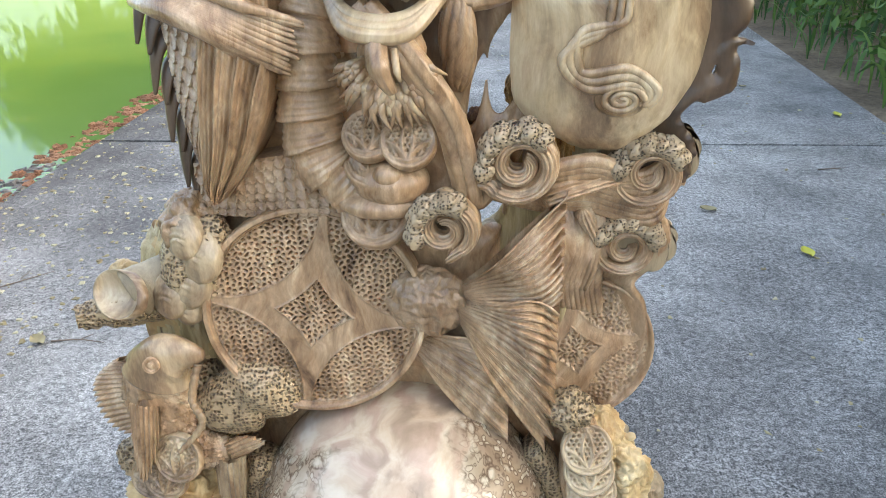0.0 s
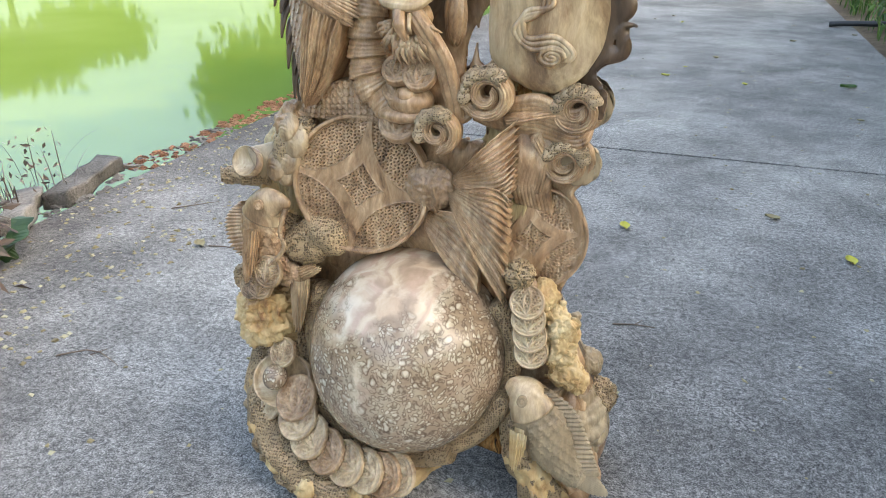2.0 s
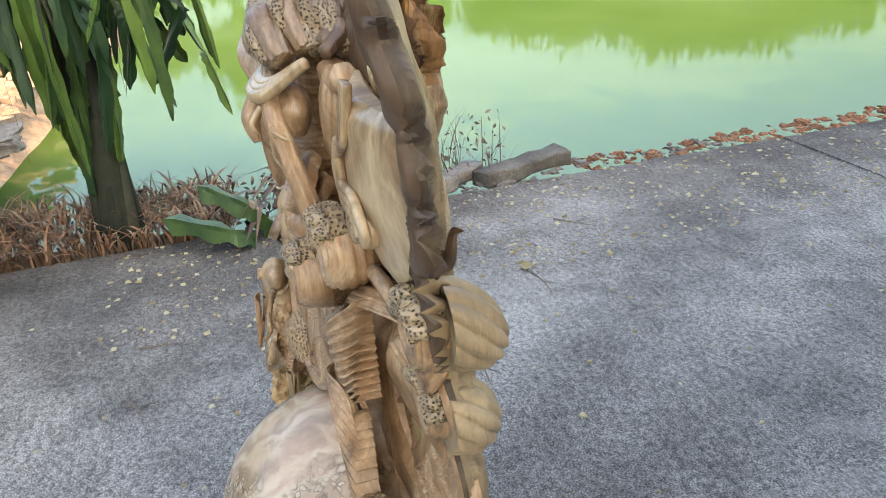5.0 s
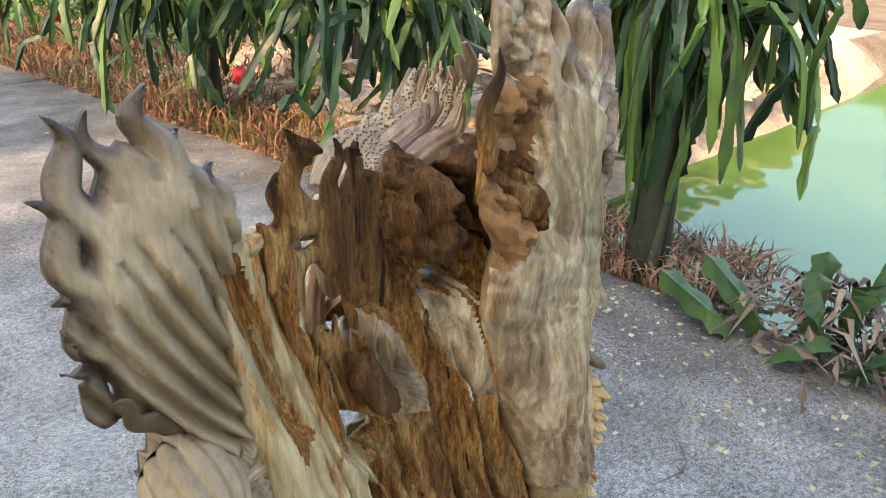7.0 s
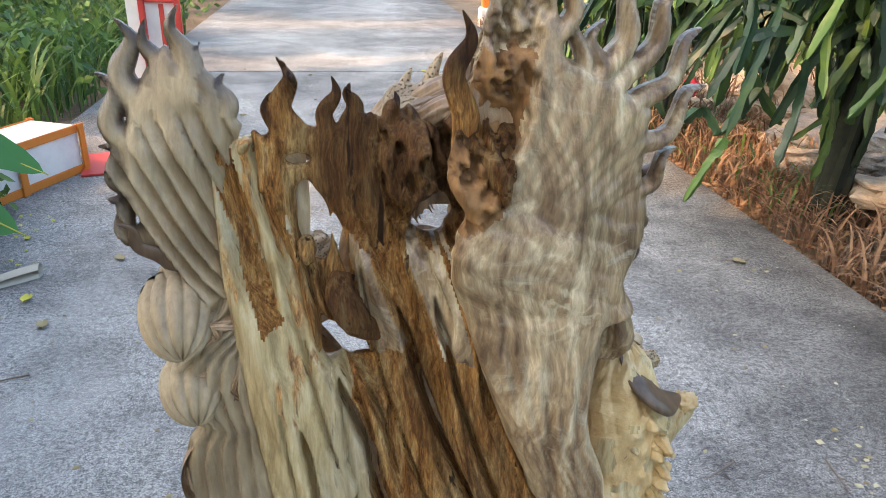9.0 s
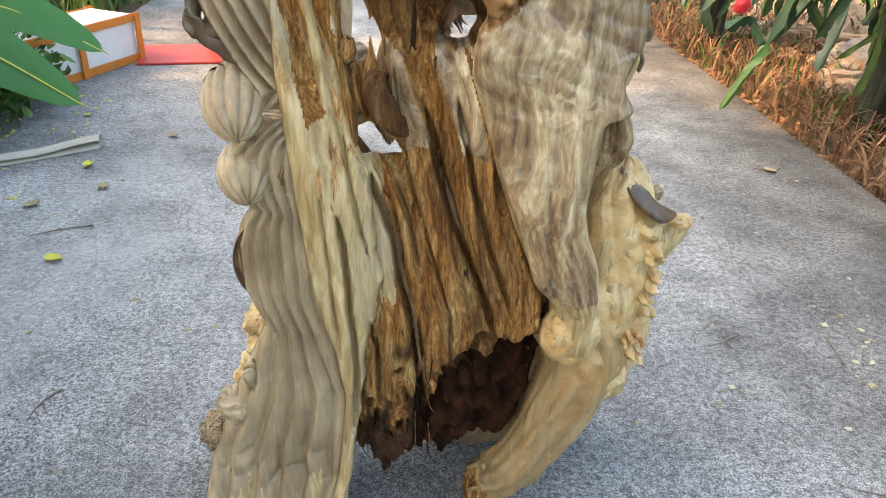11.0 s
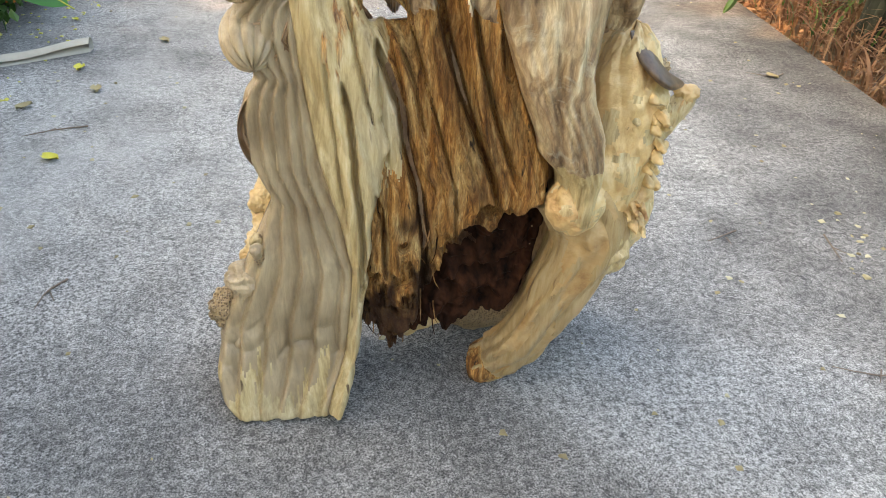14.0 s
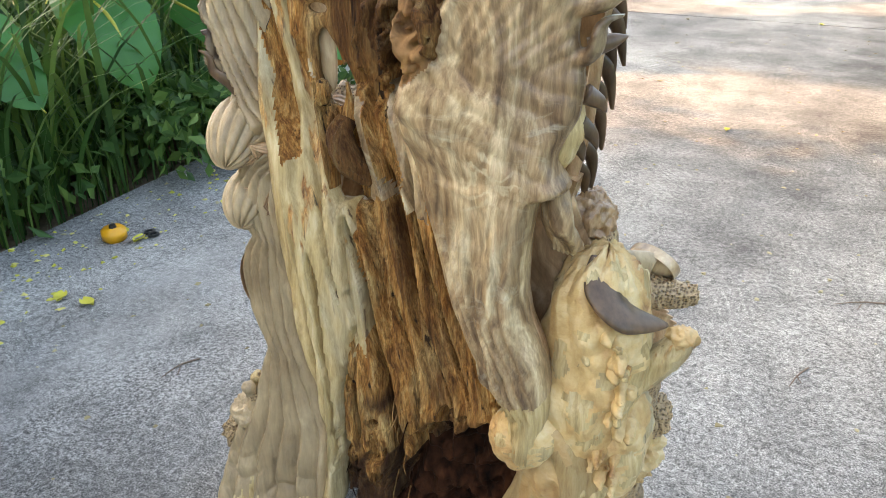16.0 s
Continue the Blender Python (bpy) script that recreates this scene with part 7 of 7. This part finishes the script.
def leafy_bank(name, label, area, n, hi, size, seed, mat=LEAF):
    rng = np.random.default_rng(seed)
    x0, x1, y0, y1 = area
    X, Y = rng.uniform(x0, x1, n), rng.uniform(y0, y1, n)
    top = hi * (0.25 + 0.75 * fbm(X * 1.4, Y * 1.4, 0, 3, seed))
    Z = top * rng.uniform(0.05, 1, n) ** 0.6
    ob = leaf_cloud(name, np.stack([X, Y, Z], -1), size, mat, None, rng, 0.55)
    return tagged(ob, label, "weeds", kind="stuff")


leafy_bank("weeds", "low leafy green weeds overhanging the road", (1.72, 2.7, -2.7, -1.15), 3200, 0.5, 0.075, 61)
leafy_bank("weeds", "low leafy green weeds on the east verge", (1.95, 3.2, -1.1, 1.5), 2600, 0.6, 0.08, 62)
leafy_bank("shrubs", "dense green shrubs behind the east verge", (3.2, 5.4, -9, 2.5), 9000, 2.1, 0.13, 63)
leafy_bank("shrubs", "green shrubs on the north-east verge", (2.2, 5.2, 3.0, 12.0), 8000, 1.1, 0.11, 64)
leafy_bank("shrubs", "bright green shrubs behind the cactus posts", (-7.5, -2.6, -11.5, -5.2), 5200, 1.0, 0.10, 65)
leafy_bank("shrubs", "olive scrub on the far bank of the pond", (-27.5, -24.6, -10, 36), 9000, 1.5, 0.4, 67)
leafy_bank("shrubs", "green shrubs past the sign", (1.9, 4.5, -14, -4.4), 5200, 1.1, 0.1, 66)


def banana_leaf(name, pts, width, parent, droop=0.12, face=(0, 0, 1.0), blunt=0.55):
    """A broad leaf blade on a thick rib, folded a little and hanging at the sides."""
    n, m = 26, 13
    C = bezier(pts, n)
    T = np.gradient(C, axis=0)
    T /= np.linalg.norm(T, axis=1)[:, None]
    side = np.cross(T, face)
    side /= np.linalg.norm(side, axis=1)[:, None]
    up = np.cross(side, T)
    s = np.linspace(0, 1, n)
    w = width * np.clip(np.sin(np.clip(s * 1.03 + 0.02, 0, 1) * math.pi) ** blunt, 0.03, 1)
    q = np.linspace(-1, 1, m)
    P = C[:, None] + side[:, None] * (q[None, :, None] * w[:, None, None]) + up[:, None] * ((0.22 * np.abs(q) - droop * 1.6 * q ** 2)[None, :, None] * w[:, None, None] + 0.006 * np.cos(s * 90)[:, None, None] * np.abs(q)[None, :, None])
    base = P.reshape(-1, 3)
    F = [(j * m + i, j * m + i + 1, (j + 1) * m + i + 1, (j + 1) * m + i) for j in range(n - 1) for i in range(m - 1)]
    blade = new(name, mesh_of(name, base, F, BANANA))
    blade.parent = parent
    rib = limb_mesh("rib", [([tuple(C[0]), tuple(C[12]), tuple(C[25])], [width * 0.07, width * 0.05, 0.003])], YELLOW_LEAF, blade, 14, 6)
    return blade


banana = thing("banana_plant", (0, 0, 0), 0, "young banana plant with broad green leaves over the road", "banana plant")
limb_mesh("stem", [([(2.5, -2.1, -0.1), (2.48, -2.1, 0.4), (2.45, -2.08, 0.85)], [0.08, 0.07, 0.04])], BANANA, banana, 10, 12)
for pts, w, face in (([(2.3, -1.75, 0.72), (1.95, -1.85, 0.54), (1.68, -1.92, 0.36), (1.385, -1.95, 0.148)], 0.13, (-0.3, 0.9, 0.5)), ([(2.3, -2.1, 0.56), (1.95, -2.22, 0.53), (1.66, -2.28, 0.45), (1.385, -2.3, 0.29)], 0.10, (-0.2, 0.8, 0.6)),
                     ([(2.5, -2.1, 0.8), (2.35, -1.7, 1.0), (2.2, -1.3, 1.0), (2.05, -0.95, 0.8)], 0.15, (0, 0, 1)), ([(2.5, -2.1, 0.85), (2.8, -2.3, 1.3), (3.1, -2.4, 1.4)], 0.18, (0, 0, 1)),
                     ([(2.35, -1.30, 0.80), (2.18, -1.29, 0.74), (2.06, -1.285, 0.60), (1.99, -1.28, 0.385)], 0.20, (-0.85, 0.2, 0.5)), ([(2.5, -0.62, 0.74), (2.3, -0.68, 0.74), (2.12, -0.74, 0.64), (2.0, -0.80, 0.43)], 0.17, (-0.85, 0.2, 0.5)),
                     ([(2.6, -1.7, 0.85), (2.25, -1.62, 0.95), (1.9, -1.7, 0.78), (1.72, -1.8, 0.6)], 0.11, (-0.3, 0.6, 0.7))):
    banana_leaf("leaf", pts, w, banana, face=face)


# ---- built things along the road ----
def sign():
    t = thing("road_sign", (1.06, -4.0, 0), -4, "white board in a red frame on thin posts", "sign")
    part("board", box(0.02, 0.24, -0.012, 0.012, 0.30, 1.1, 0.004), WHITE, t)
    part("side_panel", box(0.262, 0.34, -0.03, 0.02, 0.28, 1.12, 0.004), WHITE, t)
    for x in (0.02, 0.24):
        part("post", box(x - 0.018, x + 0.018, 0.013, 0.045, 0.0, 1.15, 0.004), RED, t)
    for z in (0.33, 0.86):
        part("rail", box(0.04, 0.22, 0.0125, 0.03, z, z + 0.03, 0.003), RED, t)
    part("stroke", box(0.11, 0.14, 0.0125, 0.018, 0.37, 0.85), RED, t, "faded red stroke")
    return t


sign()


def crate():
    t = thing("crate", (1.87, -2.94, 0), 67, "orange-framed crate with white panels lying in weeds", "crate")
    part("panel", box(-0.42, 0.42, -0.15, -0.138, 0.03, 0.25, 0.003), WHITE, t)
    part("panel", box(-0.42, 0.42, 0.138, 0.15, 0.03, 0.25, 0.003), WHITE, t)
    part("lid", box(-0.42, 0.42, -0.15, 0.15, 0.256, 0.27, 0.004), WHITE, t)
    for z in (0.0, 0.23):
        for y in (-0.165, 0.152):
            part("rail", box(-0.45, 0.45, y, y + 0.012, z, z + 0.045, 0.003), ORANGE, t)
    for x in (-0.45, 0.0, 0.42):
        for y in (-0.179, 0.166):
            part("upright", box(x, x + 0.045, y, y + 0.012, 0.0, 0.28, 0.003), ORANGE, t)
    return t


crate()
mat_bm = box(-0.3, 0.3, -0.22, 0.22, 0.0, 0.012, 0.004)
mat_ob = part("mat", mat_bm, RED)
mat_ob.matrix_basis = pose(1.30, -3.42, 0.002, 0, 0, 12)
tagged(mat_ob, "flat red mat lying on the concrete road", "mat")


def pot():
    t = thing("pot", (1.12, -3.5, 0.016), 0, "small round grey pot with a red inside", "pot")
    bm = bmesh.new()
    prof = [(0.0, 0.0), (0.07, 0.0), (0.1, 0.05), (0.105, 0.1), (0.085, 0.15), (0.08, 0.165), (0.07, 0.165), (0.072, 0.14), (0.0, 0.13)]
    vs = [bm.verts.new((r, 0, z)) for r, z in prof]
    es = [bm.edges.new((a, b)) for a, b in zip(vs, vs[1:])]
    bmesh.ops.spin(bm, geom=vs + es, cent=(0, 0, 0), axis=(0, 0, 1), steps=28, angle=2 * math.pi)
    bmesh.ops.remove_doubles(bm, verts=bm.verts, dist=0.0005)
    part("body", bm, STONE, t, "", True)
    bm = bmesh.new()
    bmesh.ops.create_circle(bm, cap_ends=True, segments=24, radius=0.068)
    o = part("filling", bm, RED, t, "red filling")
    o.location.z = 0.15


pot()


def gate_post(at, mat, h, w, label):
    t = thing("gate_post", at, 0, label, "post", "gate posts")
    part("foot", box(-w * 0.75, w * 0.75, -w * 0.75, w * 0.75, -0.05, 0.25, 0.02), WHITE, t)
    part("shaft", box(-w / 2, w / 2, -w / 2, w / 2, 0.25, h, 0.012), mat, t)


gate_post((-2.15, -10.2, 0), ORANGE, 2.3, 0.16, "square painted gate post on a white foot")
gate_post((-1.2, -14.6, 0), WHITE, 2.3, 0.2, "square white gate post on a white foot")
gate_post((1.9, -14.8, 0), STONE, 2.3, 0.22, "square grey gate post on a white foot")
gate_post((2.3, -9.2, 0), WHITE, 1.8, 0.16, "square white post beside the road")
wall_mat = brick_wall()


def far_wall(name, x0, x1, y0, y1, h, mat, label):
    bm = box(x0, x1, y0, y1, -0.1, h, 0.01)
    box(x0 - 0.04, x1 + 0.04, y0 - 0.04, y1 + 0.04, h + 0.002, h + 0.07, 0.008, bm)
    return tagged(part(name, bm, mat), label, "wall", kind="structure")


far_wall("wall_west", -9.5, -3.4, -12.6, -12.4, 2.2, wall_mat, "weathered brown brick garden wall behind shrubs")
far_wall("wall_south", -8, 9, -24.2, -24.0, 2.6, wall_mat, "brown brick wall closing the yard")
far_wall("wall_east", 6.4, 6.6, -23.9, -12.0, 2.0, STONE, "grey rendered garden wall")


def beam(at, size, turn, tilt, mat, label):
    """A weathered beam with broken ends."""
    bm = bmesh.new()
    bmesh.ops.create_cube(bm, size=1)
    bmesh.ops.subdivide_edges(bm, edges=bm.edges[:], cuts=5, use_grid_fill=True)
    for v in bm.verts:
        v.co = Vector((v.co.x * size[0], v.co.y * size[1], v.co.z * size[2]))
        v.co += Vector(noise.noise_vector(v.co * 9 + Vector(at))) * 0.018
    ob = part("beam", bm, mat, None, "", True)
    ob.matrix_basis = pose(*at, tilt, 0, turn)
    return tagged(ob, label, "beam")


beam((-2.14, 1.24, 0.02), (0.12, 0.50, 0.07), 14, 2, DARK_STONE, "weathered dark grey concrete beam on the pond edge")
beam((-2.08, 0.83, 0.035), (0.10, 0.50, 0.07), 40, -6, STONE, "split grey driftwood plank beside the cactus")


def rubble(name, label, n, area, size, mat, seed, z=0.0):
    """Loose bits as one mass."""
    rng = np.random.default_rng(seed)
    V, F = [], []
    for k in range(n):
        c = np.array((rng.uniform(area[0], area[1]), rng.uniform(area[2], area[3]), z))
        s = size * rng.uniform(0.3, 1.4)
        b = len(V)
        top = rng.normal(size=(4, 3)) * s * 0.25 + np.array([(-1, -1, 1), (1, -1, 1), (1, 1, 1), (-1, 1, 1)]) * s * (0.8, 0.8, 0.5)
        bot = top * (1.3, 1.3, 0) + rng.normal(size=(4, 3)) * s * (0.2, 0.2, 0)
        V.extend((c + bot).tolist() + (c + top).tolist())
        F += [(b + 4, b + 5, b + 6, b + 7)] + [(b + i, b + (i + 1) % 4, b + 4 + (i + 1) % 4, b + 4 + i) for i in range(4)]
    ob = new(name, mesh_of(name, V, F, mat, smooth=False))
    return tagged(ob, label, "debris", kind="stuff")


rubble("grit", "pale crumbs of mortar and grit on the road edge", 900, (-2.0, -1.2, -0.6, 3.2), 0.006, DRY_LEAF, 71)
rubble("grit", "pale crumbs and leaf bits on the road", 900, (-1.95, 1.95, -6, 6), 0.005, DRY_LEAF, 72)
rubble("grit", "pale leaf crumbs along the east edge of the road", 260, (1.45, 1.98, -2.6, 0.6), 0.006, YELLOW_LEAF, 73)
rubble("edging", "broken brick and rotten leaf edging beside the pond", 520, (-2.2, -2.0, 1.5, 6.5), 0.016, RUST, 74, -0.01)
rubble("edging", "small dark stones along the pond edge", 160, (-2.2, -2.0, -0.2, 2.4), 0.016, DARK_STONE, 75, -0.01)
rubble("litter", "reddish leaf litter on the western verge", 1200, (-2.35, -2.0, -8, -1.2), 0.014, DRY, 76, -0.01)


def rocks(n, area, seed):
    """Flat sandy rocks on the south-west bank."""
    rng = np.random.default_rng(seed)
    for k in range(n):
        bm = bmesh.new()
        bmesh.ops.create_cube(bm, size=2)
        bmesh.ops.subdivide_edges(bm, edges=bm.edges[:], cuts=5, use_grid_fill=True)
        off = Vector(rng.uniform(0, 50, 3))
        sx, sy, sz = rng.uniform(0.10, 0.42), rng.uniform(0.08, 0.3), rng.uniform(0.04, 0.12)
        for v in bm.verts:
            d = 1 + 0.35 * noise.noise(v.co * 0.9 + off) + 0.14 * noise.noise(v.co * 2.6 + off)
            v.co = Vector((v.co.x * sx * d, v.co.y * sy * d, v.co.z * sz * d)) * (0.86 if v.co.length > 1.55 else 1.0)
        ob = part("rock", bm, CLAY if k % 4 else STONE, None, "", False)
        ob.matrix_basis = pose(rng.uniform(area[0], area[1]), rng.uniform(area[2], area[3]), rng.uniform(0.02, 0.14), rng.uniform(-14, 14), rng.uniform(-14, 14), rng.uniform(0, 360))
        tagged(ob, "flat sun-bleached sandy rock on the bank", "rock", "bank rocks")


rocks(110, (-8.0, -2.7, -4.8, -1.5), 81)
rubble("rubble", "broken sandy stones and gravel on the bank", 1500, (-8.5, -2.6, -6.0, -1.4), 0.045, CLAY, 82, 0.05)


def fallen_leaf(mat, size, label, group):
    """A dry leaf lying curled on the road."""
    bm = bmesh.new()
    n = 7
    rows = []
    for j in range(n):
        f = j / (n - 1)
        w = size * 0.34 * math.sin(math.pi * (0.08 + 0.9 * f)) ** 0.8
        z = size * (0.02 + 0.10 * abs(f - 0.45))
        rows.append([bm.verts.new((q * w, size * (f - 0.5), z + size * 0.16 * q * q + 0.002)) for q in (-1, 0, 1)])
    for a, b in zip(rows, rows[1:]):
        for i in range(2):
            bm.faces.new((a[i], a[i + 1], b[i + 1], b[i]))
    ob = part("fallen_leaf", bm, mat, None, "", True)
    return tagged(ob, label, "leaf", group)


yellow = fallen_leaf(YELLOW_LEAF, 0.062, "bright yellow fallen leaf on the concrete", "fallen leaves")
yellow.matrix_basis = pose(0.313, 1.562, 0.001, 0, 0, 20)
dryl = fallen_leaf(DRY_LEAF, 0.06, "curled dry pale leaf on the concrete", "fallen leaves")
dryl.matrix_basis = pose(0.885, 1.853, 0.001, 0, 0, 70)
greenl = fallen_leaf(LEAF, 0.11, "flat green fallen leaf on the concrete", "fallen leaves")
greenl.matrix_basis = pose(1.527, 4.587, 0.001, 0, 0, 100)
for src, x, y, turn in ((dryl, -1.218, 0.85, 60), (yellow, 1.135, 1.508, 15), (yellow, 0.27, 4.6, 80), (yellow, 1.799, 3.079, 10), (yellow, 1.142, -0.886, 70), (dryl, 1.171, -1.44, 20), (dryl, 1.367, -1.273, 140),
                        (yellow, 1.3, -1.65, 0), (dryl, 1.05, -2.0, 45), (yellow, 1.52, -0.33, 30), (yellow, 1.41, -0.34, 80), (yellow, 1.6, -0.75, 10), (dryl, -1.64, -1.74, 35), (dryl, -0.32, 4.86, 10), (dryl, -0.57, 5.23, 60)):
    copy_thing(src, pose(x, y, 0.001, 0, 0, turn))
rng_l = np.random.default_rng(91)
for k in range(46):
    x, y = rng_l.uniform(-1.9, 1.95), rng_l.uniform(-7, 8)
    if -2.2 < y < 3.4:
        continue
    copy_thing((yellow, dryl, dryl)[k % 3], pose(x, y, 0.001, 0, 0, rng_l.uniform(0, 360)) @ Matrix.Scale(rng_l.uniform(0.5, 1.0), 4))


def twig(x, y, length, turn, seed):
    rng = np.random.default_rng(seed)
    t = thing("twig", (x, y, 0.004), turn, "thin brown dry twig lying on the road", "twig", "twigs")
    limb_mesh("stick", [([(-length / 2, 0, 0), (0, rng.normal() * 0.012, 0.003), (length / 2, rng.normal() * 0.02, 0)], [0.003, 0.0022, 0.001]), ([(0, 0, 0.002), (length * 0.2, 0.03, 0.003)], [0.0018, 0.001])], TWIG, t, 6, 5)


for k, (x, y, l, a) in enumerate(((0.43, 0.79, 0.13, 10), (-0.67, -0.87, 0.12, 60), (-1.1, 0.86, 0.16, 5), (-1.05, 0.1, 0.2, 20), (-0.7, 0.5, 0.15, -10), (-0.9, -0.45, 0.12, 40), (1.2, -1.1, 0.2, 15), (-1.2, -0.4, 0.14, 80), (-1.5, 1.2, 0.2, 50), (0.9, -0.2, 0.12, 70), (-0.85, -1.35, 0.16, 30), (1.3, 1.0, 0.1, 30), (1.5, 2.3, 0.12, 0), (-1.64, -1.76, 0.16, 20))):
    twig(x, y, l, a, k)


def husk():
    """A long dry sheath from the banana plant."""
    t = []
    n, m = 16, 5
    for j in range(n):
        f = j / (n - 1)
        w = 0.035 * (0.5 + 0.5 * math.sin(f * 2.6 + 0.3)) * (1.15 if f > 0.85 else 1)
        for q in np.linspace(-1, 1, m):
            t.append((1.72 - 0.40 * f, -1.60 - 0.27 * f + q * w, 0.035 + 0.02 * f - 0.02 * q * q + 0.004 * math.sin(9 * f)))
    F = [(j * m + i, j * m + i + 1, (j + 1) * m + i + 1, (j + 1) * m + i) for j in range(n - 1) for i in range(m - 1)]
    top = len(t)
    t += [(x, y, 0.002) for x, y, z in t]
    F += [(top + a, top + d, top + c, top + b) for a, b, c, d in F]
    for j in range(n - 1):
        for i in (0, m - 1):
            F.append((j * m + i, (j + 1) * m + i, top + (j + 1) * m + i, top + j * m + i))
    ob = new("dry_husk", mesh_of("dry_husk", t, F, SAPLING))
    tagged(ob, "long pale dry banana sheath lying on the road", "husk")


SAPLING = leafy("dry_husk", (0.27, 0.24, 0.19), (0.40, 0.37, 0.30), (0.52, 0.49, 0.42), 0.8, 18)
husk()


def tape_reel():
    t = thing("tape_reel", (1.69, -0.72, 0.0), 30, "orange plastic tape reel on the road edge", "tape")
    bm = bmesh.new()
    bmesh.ops.create_cone(bm, cap_ends=True, segments=28, radius1=0.045, radius2=0.045, depth=0.05, matrix=Matrix.Translation((0, 0, 0.026)))
    bmesh.ops.bevel(bm, geom=[e for e in bm.edges if abs(e.verts[0].co.z - e.verts[1].co.z) < 1e-5], offset=0.008, segments=2, affect="EDGES")
    part("body", bm, paint("amber_plastic", (0.75, 0.36, 0.02), 0.35, 0.1), t, "", True)
    bm = bmesh.new()
    bmesh.ops.create_cone(bm, cap_ends=True, segments=18, radius1=0.014, radius2=0.012, depth=0.01, matrix=Matrix.Translation((0, 0, 0.057)))
    part("hub", bm, BLACK, t)


def scissors():
    t = thing("scissors", (1.6, -0.78, 0.004), -20, "black-handled scissors lying on the road", "scissors")
    for s in (-1, 1):
        bm = box(-0.004, 0.004, 0, 0.085, 0.003 + 0.003 * s, 0.005 + 0.003 * s)
        b = part("blade", bm, STONE, t)
        b.rotation_euler.z = radians(7 * s)
        bm = bmesh.new()
        for k in range(20):
            a, a2 = 2 * math.pi * k / 20, 2 * math.pi * (k + 1) / 20
            quad = [bm.verts.new((r * math.cos(q) * 0.8, r * math.sin(q), z)) for q, r, z in ((a, 0.022, 0.001), (a2, 0.022, 0.001), (a2, 0.022, 0.009), (a, 0.022, 0.009), (a, 0.014, 0.001), (a2, 0.014, 0.001), (a2, 0.014, 0.009), (a, 0.014, 0.009))]
            for f in ((0, 1, 2, 3), (5, 4, 7, 6), (3, 2, 6, 7), (1, 0, 4, 5)):
                bm.faces.new([quad[i] for i in f])
        h = part("handle", bm, BLACK, t)
        h.location = (0.017 * s, -0.026, 0)


tape_reel()
scissors()


def pipe():
    t = thing("pipe", (0, 0, 0), 0, "black plastic water pipe across the verge", "pipe")
    limb_mesh("tube", [([(1.75, 7.7, 0.03), (2.1, 7.62, 0.06), (3.4, 7.3, 0.12)], [0.03, 0.03, 0.03])], BLACK, t, 12, 10)


pipe()
